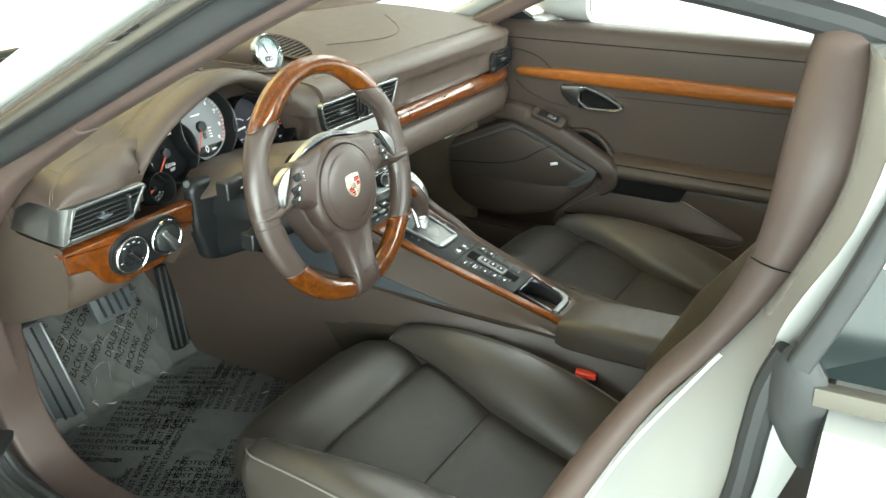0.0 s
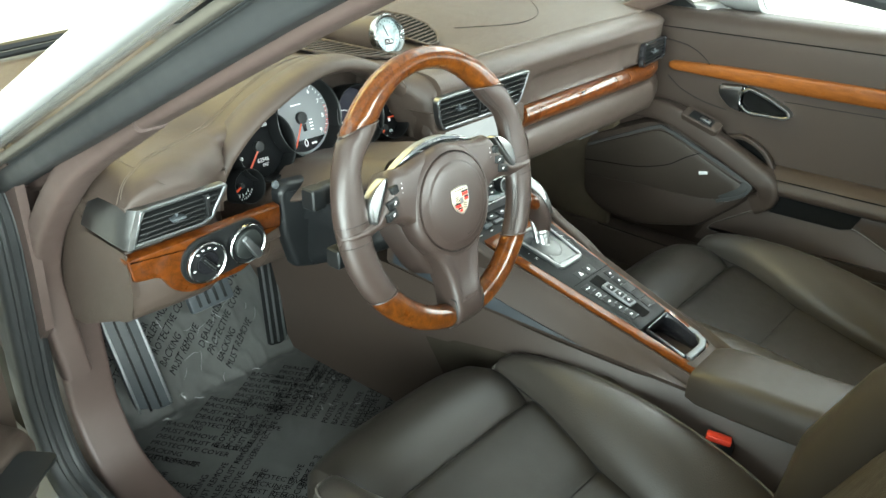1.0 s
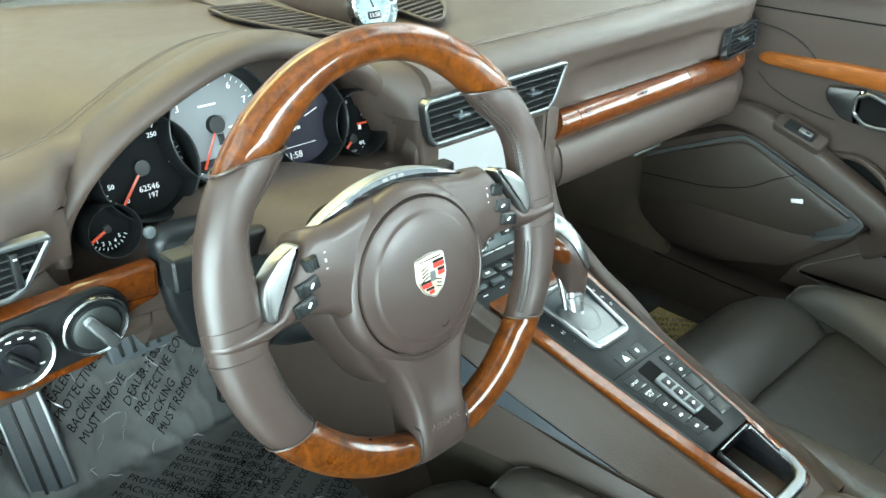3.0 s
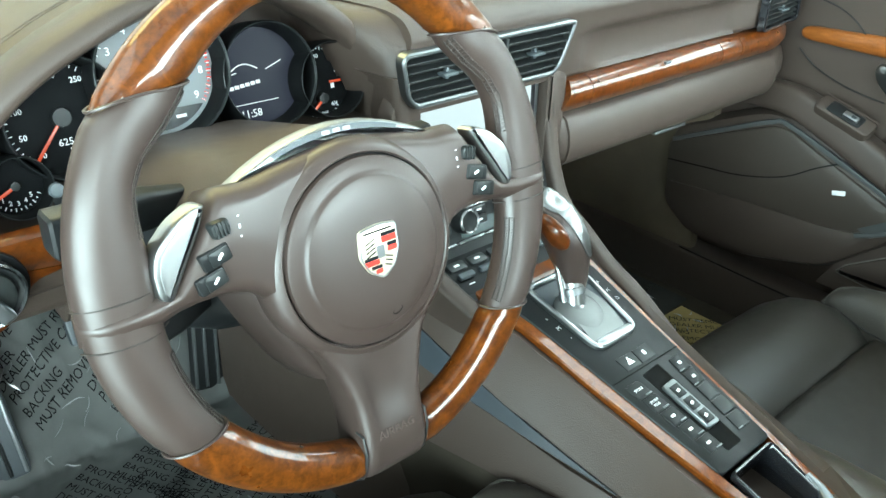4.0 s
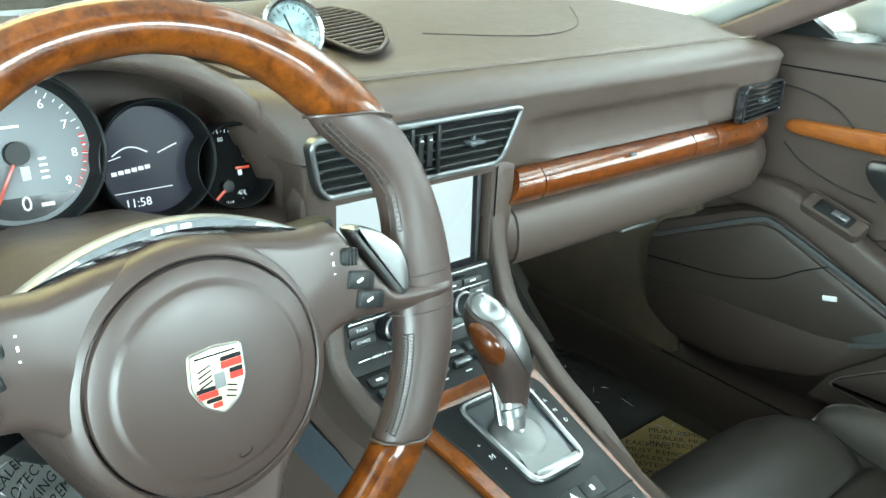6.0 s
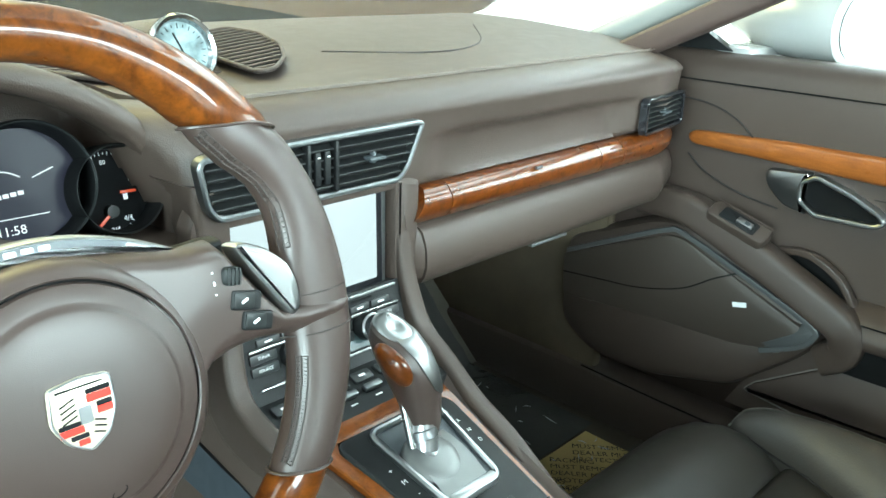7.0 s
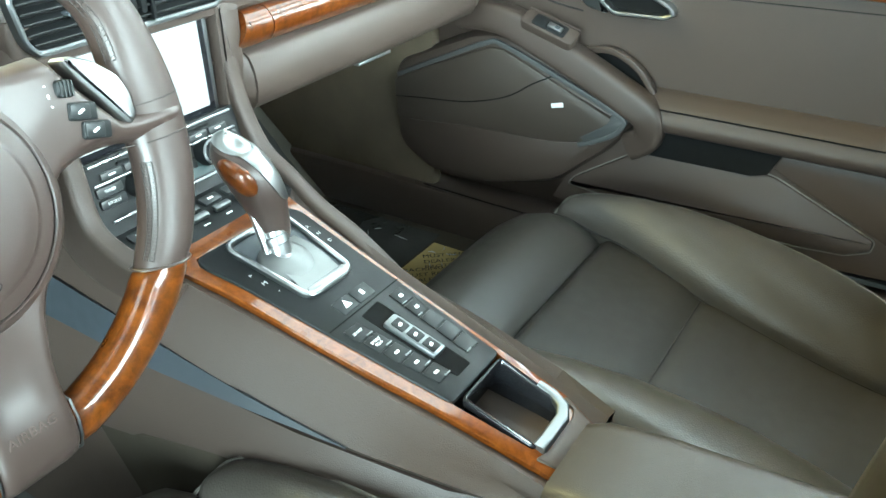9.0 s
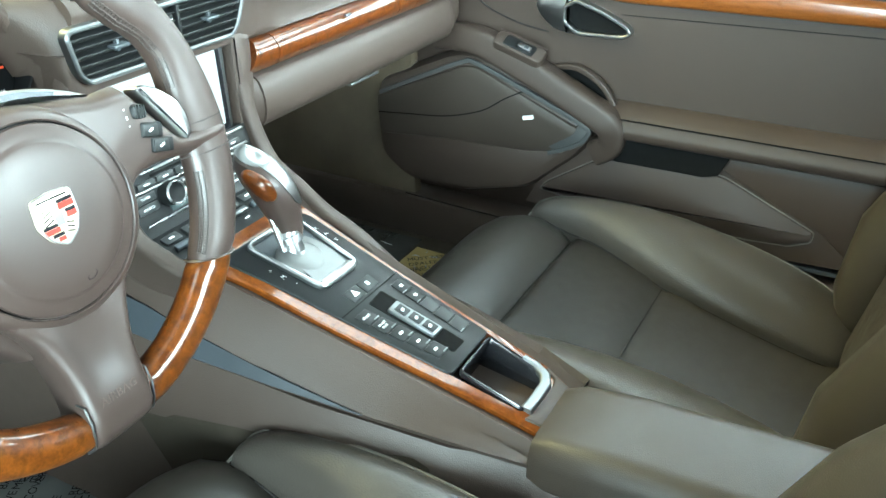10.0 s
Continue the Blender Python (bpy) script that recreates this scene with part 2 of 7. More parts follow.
# the brown carpet again, with the shade low in the cabin in its colour
M_carpet_shaded = material("shaded_carpet", (0.034, 0.028, 0.021), 0.95, vary=0.25, bump=1.0, bscale=1800, spec=0.1)
M_fabric = material("soft_top_fabric", (0.075, 0.045, 0.038), 0.9, vary=0.12, bump=0.6, bscale=2200, sheen=0.3)
M_grey_dial = material("grey_dial", (0.125, 0.132, 0.138), 0.6, vary=0.03)
M_dial = material("black_dial", (0.0035, 0.0038, 0.0042), 0.7, spec=0.05)
M_white_ink = material("white_ink", (0.8, 0.8, 0.8), 0.6)
M_lit_white = glow_material("lit_white", (1, 1, 1), 0.9)
M_needle = glow_material("orange_needle", (1.0, 0.10, 0.02), 0.55)
M_red_ink = material("red_ink", (0.6, 0.03, 0.02), 0.55, spec=0.15)
M_buckle = material("red_buckle", (0.75, 0.06, 0.03), 0.4)
M_seam = material("seat_seam", (0.010, 0.008, 0.007), 0.8)
M_film = material("protective_film", (0.098, 0.099, 0.095), 0.32, vary=0.25, bump=0.6, bscale=90, spec=0.6)
M_ink = material("black_print", (0.004, 0.004, 0.005), 0.6, spec=0.15)
M_clear = glass_material("clear_glass")

# ---- showroom ----
M_floor = material("showroom_floor", (0.62, 0.62, 0.61), 0.25, vary=0.05, vscale=1.5)
M_ceiling = material("showroom_ceiling", (0.22, 0.22, 0.22), 0.8, vary=0.05, vscale=1)
M_wall = material("showroom_wall", (0.74, 0.74, 0.73), 0.7, vary=0.02, vscale=1)
tagged(solid("ground", box((0, 0, -0.05), (14, 14, 0.1)), M_floor), "pale polished showroom floor", "floor", kind="structure")
tagged(solid("wall_north", box((0, 6.1, 1.8), (14, 0.2, 3.8)), M_wall), "plain white showroom wall", "wall", kind="structure")
tagged(solid("wall_south", box((0, -6.1, 1.8), (14, 0.2, 3.8)), M_wall), "plain white showroom wall", "wall", kind="structure")
tagged(solid("wall_east", box((5.1, 0, 1.8), (0.2, 12, 3.8)), M_wall), "plain white showroom wall", "wall", kind="structure")
tagged(solid("ceiling", box((0, 0, 3.75), (14, 14, 0.1)), M_ceiling), "plain grey showroom ceiling", "ceiling", kind="structure")

# ---- car body ----
body = thing("car_body", (0, 0, 0.1), "white sports car body with brown soft top and open driver door", "car body")


def a_pillar(sx):
    """Trim, seal and painted pillar, from the dash corner up to the windscreen header."""
    def line(x0, x1, dz, y0=0.34, y1=-0.56, n=10):
        return [V((sx * lerp(x0, x1, i / n), lerp(y0, y1, i / n), 0.885 + dz - 0.49 * lerp(y0, y1, i / n) - 0.10 * max(0, i / n - 0.7) ** 2)) for i in range(n + 1)]
    prof = rounded([(-0.022, -0.016), (0.018, -0.016), (0.022, 0.020), (-0.020, 0.022)], 0.010, 3)
    part("pillar_trim", sweep(line(-0.690, -0.688, 0.014, 0.30), prof), M_trim, body, "brown leather-covered windscreen pillar trim")
    seal = part("pillar_seal", sweep(line(-0.730, -0.718, 0.024), rounded([(-0.020, -0.016), (0.020, -0.018), (0.022, 0.010), (-0.020, 0.014)], 0.010, 3)), M_rubber, body, "dark grey rubber door seal")
    for x0, x1, dz, r in ((-0.738, -0.727, 0.0365, 0.0045), (-0.742, -0.731, 0.0410, 0.0032)):
        part("rib", tube(line(x0, x1, dz), r, 8), M_rubber, seal)
    part("outer_lip", sweep(line(-0.750, -0.739, 0.046, 0.40), rounded([(-0.009, -0.006), (0.009, -0.006), (0.009, 0.003), (-0.009, 0.004)], 0.004, 3)), M_lip, seal, "taupe grey outer lip")
    outer = [(-0.030, -0.014), (0.018, -0.016), (0.028, 0.012), (0.010, 0.024), (-0.028, 0.018)]
    part("pillar", sweep(line(-0.775, -0.765, 0.070, 0.46), rounded(outer, 0.010, 3)), M_paint, body, "white painted pillar")


a_pillar(1)
a_pillar(-1)
# front door opening: seal and kick trim down to the sill
front_line = catmull([(-0.748, 0.26, 0.86), (-0.748, 0.205, 0.77), (-0.748, 0.205, 0.68), (-0.748, 0.215, 0.595), (-0.748, 0.222, 0.45), (-0.744, 0.185, 0.33), (-0.738, 0.06, 0.29), (-0.735, -0.15, 0.285), (-0.735, -0.45, 0.285)], 6)
opening_seal = part("door_seal", sweep(front_line, rounded([(-0.024, -0.03), (0.024, -0.03), (0.024, 0.022), (-0.024, 0.022)], 0.012, 3), up=(1, 0, 0)), M_rubber, body, "grey rubber door seal")
for o in (-0.012, 0.008):
    part("rib", sweep(front_line, [(0.023 + a, o + b) for a, b in circle(0.006, 8)], up=(1, 0, 0)), M_rubber, opening_seal)
kick = catmull([(-0.684, 0.225, 0.80), (-0.676, 0.235, 0.70), (-0.672, 0.248, 0.60), (-0.670, 0.252, 0.48), (-0.668, 0.240, 0.37), (-0.664, 0.17, 0.275), (-0.662, 0.0, 0.245), (-0.662, -0.45, 0.24)], 6)
part("sill_trim", sweep(kick, rounded([(-0.05, -0.042), (0.03, -0.042), (0.03, 0.034), (-0.05, 0.034)], 0.010, 4), up=(1, 0, 0)), M_trim, body, "brown door sill trim")
part("opening_trim", sweep(catmull([(-0.689, -0.110, 0.951), (-0.690, -0.040, 0.912), (-0.699, 0.025, 0.872), (-0.708, 0.075, 0.828), (-0.716, 0.142, 0.752), (-0.716, 0.186, 0.672), (-0.710, 0.190, 0.590), (-0.702, 0.190, 0.500)], 6), rounded([(-0.017, -0.022), (0.017, -0.022), (0.017, 0.018), (-0.017, 0.018)], 0.009, 4), up=(1, 0, 0)), M_trim, body, "brown trim curving down from the windscreen pillar")
part("pillar_foot", loft([[V((x, y, z)) for y, z in ((0.150, 0.700), (0.150, 0.838), (0.17, 0.852), (0.40, 0.875), (0.40, 0.60), (0.25, 0.52), (0.16, 0.60))] for x in (-0.7425, -0.730)]), M_trim, body, "brown trim at the pillar foot")
part("sill", box((-0.80, -0.25, 0.22), (0.16, 1.5, 0.18), 0.03), M_paint, body, "white painted sill")
part("sill_panel", box((0.76, -0.25, 0.225), (0.115, 1.5, 0.11), 0.012), M_leather, body, "brown leather sill panel")
part("sill_seam", tube([(0.7135, 0.14, 0.2795), (0.7060, -0.02, 0.2790), (0.7035, -0.20, 0.2785)], 0.0015, 6), M_dark, body)

# rear of the door opening: leather trim, painted jamb, rubber and the quarter window behind it
opening = catmull([(1.118, -0.905, -0.940), (1.04, -0.903, -0.952), (0.948, -0.893, -0.927), (0.87, -0.860, -0.884), (0.797, -0.812, -0.835), (0.69, -0.755, -0.785), (0.55, -0.695, -0.725), (0.41, -0.635, -0.665), (0.32, -0.52, -0.55)], 5)


def trim_x(z):
    return -0.70 + 0.085 * smooth01((z - 1.02) / 0.16) - 0.025 * smooth01((0.90 - z) / 0.3)


trim_rings = []
for z, yl, yr in opening:
    x = trim_x(z)
    trim_rings.append([V((x + dx, lerp(yl, yr, u), z + 0.004 * dz)) for dx, u, dz in ((0.050, 0.10, 1), (0.012, -0.05, 1), (0.003, 0.02, 0), (-0.004, 0.20, 0), (-0.006, 0.5, 0), (-0.004, 0.82, 0), (0.002, 1.0, 0), (0.03, 1.0, 0))])
part("rear_opening_trim", loft(trim_rings), M_trim, body, "brown leather trim along the rear of the door opening", smooth=75)
part("trim_seam", tube([V((trim_x(0.952) + dx, lerp(-0.893, -0.928, u), 0.952 - 0.006 * u)) for dx, u in ((-0.002, 0.0), (-0.0065, 0.3), (-0.007, 0.6), (-0.002, 1.0))], 0.0006, 5), M_dark, body)
jamb = catmull([(1.108, -0.940, -0.985), (1.086, -0.945, -0.975), (1.017, -0.945, -0.962), (0.936, -0.918, -0.930), (0.854, -0.874, -0.926), (0.77, -0.822, -0.905), (0.60, -0.745, -0.86), (0.45, -0.68, -0.82), (0.32, -0.55, -0.78)], 5)
part("jamb", loft([[V((trim_x(z) + 0.004, yl, z)), V((-0.755, lerp(yl, yr, 0.70) + 0.004, z)), V((-0.775, lerp(yl, yr, 0.93), z)), V((-0.783, yr, z)), V((-0.778, yr - 0.035, z)), V((trim_x(z) + 0.004, yl - 0.04, z))] for z, yl, yr in jamb]), M_paint, body, "white painted door jamb", smooth=60)
part("jamb_fold", tube(catmull([(-0.764, -0.893, 0.90), (-0.766, -0.878, 0.875), (-0.772, -0.835, 0.80), (-0.775, -0.80, 0.72)], 5), 0.0018, 6), M_paint, body)
part("quarter_seal", sweep(catmull([(-0.765, -1.000, 1.10), (-0.785, -0.984, 1.04), (-0.795, -0.966, 0.98), (-0.800, -0.948, 0.93)], 5), rounded([(-0.008, -0.012), (0.008, -0.012), (0.008, 0.012), (-0.008, 0.012)], 0.004, 3), up=(-1, 0, 0)), M_rubber, body, "grey rubber strip of the quarter window")
part("seal_corner", loft([[V((-0.798 + 0.45 * w * math.cos(a), -0.951 + dy + w * math.sin(a), z)) for a in np.linspace(0, 2 * math.pi, 14, endpoint=False)] for z, w, dy in ((0.850, 0.004, -0.010), (0.862, 0.010, -0.006), (0.885, 0.017, 0.0), (0.905, 0.019, 0.0), (0.922, 0.017, 0.002), (0.935, 0.010, 0.004), (0.942, 0.003, 0.006))]), M_rubber, body, "dark rubber seal corner")
part("quarter_seal", tube(catmull([(-0.790, -0.940, 0.93), (-0.790, -0.931, 0.90), (-0.790, -0.927, 0.86), (-0.792, -0.922, 0.80), (-0.79, -0.90, 0.70)], 5), 0.010, 10, up=(1, 0, 0)), M_rubber, body, "dark rubber seal")
part("striker", box((-0.775, -0.80, 0.62), (0.03, 0.02, 0.05), 0.005), M_chrome, body, "bright door striker")
part("fender", loft([[V((x, y, z)) for x, z in ((-0.92, 0.3), (-0.90, 0.70), (-0.86, 0.835), (-0.815, 0.893), (-0.78, 0.900), (-0.60, 0.900), (-0.60, 0.3))] for y in (-0.970, -1.2, -1.8)]), M_paint, body, "white rear fender")
part("quarter_frame", sweep([V((-0.800, -0.960, 0.913)), V((-0.795, -1.15, 0.918)), V((-0.77, -1.55, 0.92))], rounded([(-0.006, -0.010), (0.006, -0.010), (0.006, 0.004), (-0.006, 0.004)], 0.002, 2)), M_lip, body, "rubber frame of the quarter window")
M_tint = material("tinted_glass", (0.010, 0.014, 0.014), 0.06, vary=0.05, spec=0.2)
part("quarter_window", loft([[V((x + dx, y, z)) for x, y, z in ((-0.797, -0.953, 0.921), (-0.76, -1.55, 0.925), (-0.66, -1.40, 1.12), (-0.758, -1.005, 1.10))] for dx in (0, 0.005)]), M_tint, body, "dark quarter window glass")

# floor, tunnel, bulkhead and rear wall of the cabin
part("floor_carpet", box((0, -0.2, 0.185), (1.40, 1.7, 0.02)), M_carpet_shaded, body, "brown carpet, darkened for shade")
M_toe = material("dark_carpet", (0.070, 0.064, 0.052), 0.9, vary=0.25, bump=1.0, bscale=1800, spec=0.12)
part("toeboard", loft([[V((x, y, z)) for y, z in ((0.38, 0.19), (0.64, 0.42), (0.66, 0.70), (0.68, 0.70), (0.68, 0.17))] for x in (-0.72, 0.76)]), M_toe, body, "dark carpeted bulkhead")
part("tunnel", loft([[V((x, y, z)) for x, z in rounded([(0.01 - 0.16 * k, 0.19), (0.01 - 0.145 * k, 0.40), (0.01 - 0.10 * k, 0.43), (0.01 + 0.10 * k, 0.43), (0.01 + 0.145 * k, 0.40), (0.01 + 0.16 * k, 0.19)], 0.03 * k, 3)] for y, k in ((0.64, 1), (-0.36, 1), (-0.45, 0.42), (-0.95, 0.40))]), M_carpet_shaded, body, "brown carpeted tunnel, darkened for shade")
part("kick_panel", box((0.735, 0.36, 0.40), (0.03, 0.48, 0.44), 0.01), M_carpet, body, "brown carpeted side panel")
part("kick_panel", box((-0.66, 0.45, 0.44), (0.03, 0.4, 0.5), 0.01), M_trim, body, "brown side panel")
part("rear_wall", box((0, -1.20, 0.55), (1.3, 0.05, 0.7), 0.02), M_carpet, body, "brown carpeted rear wall")

# soft top and windscreen
roof = []
for i in range(9):
    u = i / 8
    y = lerp(-0.56, -1.12, u)
    crown = 1.25 + 0.045 * math.sin(math.pi * (0.25 + 0.45 * u))
    ring = [V((0.66 * math.sin(a) * (1.0 - 0.04 * u), y, crown - 0.105 * (1 - math.cos(a)) - (0.012 + 0.05 * u * u) * abs(math.sin(a)) ** 3)) for a in [radians(-90 + 10 * k) for k in range(19)]]
    ring += [V((p.x * 0.97, p.y, p.z - 0.02)) for p in reversed(ring)]
    roof.append(ring)
part("soft_top", loft(roof), M_fabric, body, "brown fabric soft top")
rear_glass = part("rear_window", loft([[V((x, y, z)) for x in (-0.46, 0.46)] for y, z in ((-1.13, 1.255), (-1.70, 0.96))], closed=False), M_clear, body, "clear rear window")
rear_glass.visible_shadow = False
for sx in (-1, 1):
    part("soft_top_side", loft([[V((sx * x, y, z)) for x, y, z in q] for q in (((0.46, -1.12, 1.27), (0.65, -1.12, 1.17), (0.64, -1.12, 1.14), (0.45, -1.12, 1.25)), ((0.46, -1.72, 0.98), (0.68, -1.72, 0.90), (0.67, -1.72, 0.87), (0.45, -1.72, 0.95)))]), M_fabric, body, "brown fabric soft top side")
    rail = catmull([(sx * 0.640, -0.52, 1.166), (sx * 0.640, -0.70, 1.152), (sx * 0.640, -0.80, 1.140), (sx * 0.640, -0.90, 1.123), (sx * 0.638, -0.96, 1.107), (sx * 0.634, -1.10, 1.060)], 5)
    part("roof_seal", tube(rail, 0.013, 10), M_rubber, body, "grey rubber roof seal")
part("windscreen_header", sweep([(x, -0.55 + 0.08 * (1 - (x / 0.66) ** 2), 1.175 + 0.035 * (1 - (x / 0.66) ** 2)) for x in np.linspace(-0.66, 0.66, 13)], rounded([(-0.05, -0.02), (0.05, -0.015), (0.05, 0.02), (-0.05, 0.02)], 0.01, 3)), M_trim, body, "brown windscreen header")
screen = [[V((x * lerp(0.72, 0.63, u), lerp(0.62, -0.53, u) + 0.10 * (1 - x * x) , lerp(0.83, 1.18, u) + 0.03 * (1 - x * x))) for x in np.linspace(-1, 1, 13)] for u in (0, 0.33, 0.66, 1)]
ws = part("windscreen", loft(screen, closed=False), M_clear, body, "clear windscreen glass")
ws.visible_shadow = False

# bonnet, cowl and wipers ahead of the windscreen
part("bonnet", loft([[V((x * 0.70, y, z - 0.03 * x * x)) for x in np.linspace(-1, 1, 9)] + [V((x * 0.70, y, z - 0.12)) for x in np.linspace(1, -1, 9)] for y, z in ((0.80, 0.855), (1.1, 0.80), (1.5, 0.70), (1.8, 0.56))]), M_paint, body, "white bonnet")
for sx in (-1, 1):
    part("fender", loft([[V((sx * x, y, z + dz)) for x, dz in ((0.775, -0.25), (0.775, -0.03), (0.79, 0.01), (0.83, 0.0), (0.88, -0.10), (0.90, -0.4), (0.775, -0.4))] for y, z in ((0.42, 0.80), (0.70, 0.82), (1.1, 0.80), (1.5, 0.72), (1.8, 0.56))]), M_paint, body, "white front fender")
part("cowl", box((0, 0.70, 0.825), (1.30, 0.22, 0.03), 0.008, pose(0, 0, 0, 0)), M_black, body, "black wiper cowl")
wiper = part("wiper", tube([(-0.62, 0.70, 0.865), (-0.35, 0.62, 0.895), (-0.05, 0.60, 0.90)], 0.010, 8), M_black, body, "black wiper arm")
part("wiper_blade", tube([(-0.66, 0.60, 0.875), (-0.38, 0.585, 0.892), (-0.02, 0.575, 0.898)], 0.006, 6), M_black, wiper)

# ---- dashboard ----
dash = thing("dashboard", (0, 0.2, 0.6), "brown leather dashboard with lacquered wood strips and silver vent frames", "dashboard")


def clock_dip(x):
    """How far the dashboard top sinks round the clock."""
    return 0.024 * math.exp(-((x - 0.005) / (0.16 if x > 0.005 else 0.26)) ** 2)


def dash_ring(x, lip=0.862, recess=1.0, back=0.0):
    """One section of the dashboard at x, from the windscreen back over the lip and down to the lower edge."""
    dip = clock_dip(x)
    b = smooth01((x - 0.120) / 0.012)
    drop = lip - 0.862
    pts = [(0.60, 0.872), (0.45, 0.884 - dip), (0.30, 0.882 - dip), (0.15, 0.874 - dip * 0.75), (0.06, 0.868 - dip * 0.2 + drop * 0.5), (0.022, 0.8640 + drop), (0.000, 0.859 + drop), (-0.011, 0.850 + drop * 0.8), (-0.0145, 0.841 + drop * 0.5),
           (-0.0125, 0.832), (-0.007 - 0.004 * (1 - recess), 0.815), (0.004 * recess - 0.010 * (1 - recess), 0.805), (0.008 * recess - 0.010 * (1 - recess), 0.785), (0.007 * recess - 0.008 * (1 - recess), 0.764),
           (0.004, 0.758), (0.012, 0.752), (0.012, 0.716), (0.0, 0.713), (lerp(0.004, -0.009, b), 0.706), (lerp(0.010, -0.0160, b), 0.690), (lerp(0.012, -0.0170, b), 0.670), (lerp(0.016, -0.0125, b), 0.656), (lerp(0.024, 0.000, b), 0.648), (0.060, 0.646), (0.2, 0.645), (0.60, 0.643)]
    lip_line = [(p.x, p.y) for p in catmull([(*p, 0) for p in pts[3:14]], 3)]
    return [V((x, y + back, z)) for y, z in pts[:3] + lip_line + pts[14:]]


def xs(a, b, n):
    return [lerp(a, b, i / n) for i in range(n + 1)]


rings = []
for x in xs(-0.115, 0.715, 30):
    e = smooth01((x - 0.60) / 0.12)
    rec = smooth01((x - 0.140) / 0.05) * (1 - smooth01((x - 0.525) / 0.03))
    rings.append(dash_ring(x, 0.862 - 0.012 * e, rec, 0.03 * e ** 2))
part("pad", loft(rings), M_leather, dash, "brown leather dashboard pad with rolled rear edge", smooth=50)
def corner(x):
    """How far the dashboard's left end is cut back at x."""
    return 0.030 * smooth01((x + 0.590) / 0.070) + 0.005 * smooth01((-0.62 - x) / 0.08)


def end_round(x, z):
    """Height of the pad at x once its left end is rounded down to the vent."""
    u = min(max((-0.612 - x) / 0.0735, 0.0), 0.975)
    return z if z < 0.806 else 0.806 + (z - 0.806) * math.sqrt(1 - u * u)


rings = []
for x in xs(-0.683, -0.520, 24):
    top = lerp(0.860, 0.812, smooth01((x + 0.665) / 0.06))
    rings.append([V((p.x, p.y, min(end_round(x, p.z), top))) for p in dash_ring(x, 0.846, 0.0, corner(x))])
part("pad", loft(rings), M_leather, dash, "brown leather dashboard pad with rolled rear edge", smooth=50)

# instrument hood: an arch with a rounded rear lip, under a pad that rises to it
arch = catmull([(-0.516, 0, 0.745), (-0.512, 0, 0.775), (-0.494, 0, 0.803), (-0.464, 0, 0.831), (-0.432, 0, 0.852), (-0.397, 0, 0.869), (-0.360, 0, 0.884), (-0.318, 0, 0.895), (-0.270, 0, 0.895), (-0.217, 0, 0.881), (-0.172, 0, 0.856), (-0.145, 0, 0.829), (-0.130, 0, 0.793), (-0.125, 0, 0.745)], 6)


def arch_z(x):
    """Height of the hood's opening at x."""
    for p, q in zip(arch, arch[1:]):
        if p.z > 0.775 and min(p.x, q.x) <= x <= max(p.x, q.x) and abs(p.x - q.x) > 1e-6:
            return lerp(p.z, q.z, (x - p.x) / (q.x - p.x))
    return 0.83


def soft_max(a, b, k=0.012):
    return max(a, b) + max(k - abs(a - b), 0) ** 2 / (4 * k)


def pad_section(x):
    """Section of the pad over the instruments at x: places (y, z) from the windscreen to the rear face and back."""
    inside = -0.508 < x < -0.15
    crest = arch_z(x) + 0.0175 if inside else 0.80
    crest = soft_max(0.848, crest, 0.020) if x < -0.3 else soft_max(0.863, crest)
    left, right = smooth01((x + 0.640) / 0.125), smooth01((x + 0.162) / 0.042)
    lip = lerp(lerp(-0.015 + corner(x), 0.055, left), -0.013, right)
    swell = crest - 0.870
    dip = clock_dip(x)
    lift = lambda y: smooth01((0.32 - y) / 0.26) if swell > 0 else smooth01((0.20 - y) / 0.13)
    top = [(y, z - dip * (1 - lift(y) ** 2) + swell * lift(y)) for y, z in ((0.60, 0.870), (0.52, 0.879), (0.45, 0.882), (0.37, 0.882), (0.30, 0.880), (0.24, 0.878), (0.19, 0.876), (0.145, 0.874), (0.105, 0.872))]
    front = [(lip + 0.038, crest), (lip + 0.022, crest - 0.001), (lip + 0.010, crest - 0.0045), (lip + 0.002, crest - 0.0105), (lip, crest - 0.017), (lip + 0.006, crest - 0.022), (0.118, crest - 0.020)]
    full = smooth01((-0.470 - x) / 0.045) if x < -0.3 else smooth01((x + 0.190) / 0.045)
    if full > 0:
        if x < -0.3:
            face = lerp(-0.0145 + corner(x), lip + 0.004, smooth01((x + 0.530) / 0.045))
            foot_z = max(0.808, arch_z(x) + 0.004) if x > -0.505 else 0.808
            ctrl = ((lip + 0.042, crest), (face + 0.40 * (lip - face), crest), (face - 0.003, lerp(crest, foot_z, 0.40)), (face, foot_z))
        else:
            w = smooth01((x + 0.135) / 0.05)
            foot_z = arch_z(x) + 0.003 if x < -0.140 else lerp(arch_z(-0.141), 0.775, smooth01((x + 0.140) / 0.015))
            ctrl = ((lip + lerp(0.065, 0.036, w), crest), (lip + lerp(0.010, -0.004, w), crest), (lip - 0.002, lerp(crest, foot_z, 0.40)), (lip, foot_z))
        for i in range(7):
            u = i / 6
            c = ((1 - u) ** 3, 3 * u * (1 - u) ** 2, 3 * u * u * (1 - u), u ** 3)
            front[i] = tuple(lerp(front[i][n], sum(k * q[n] for k, q in zip(c, ctrl)), full) for n in (0, 1))
    return top + front + [(0.137, 0.74), (0.60, 0.70)]


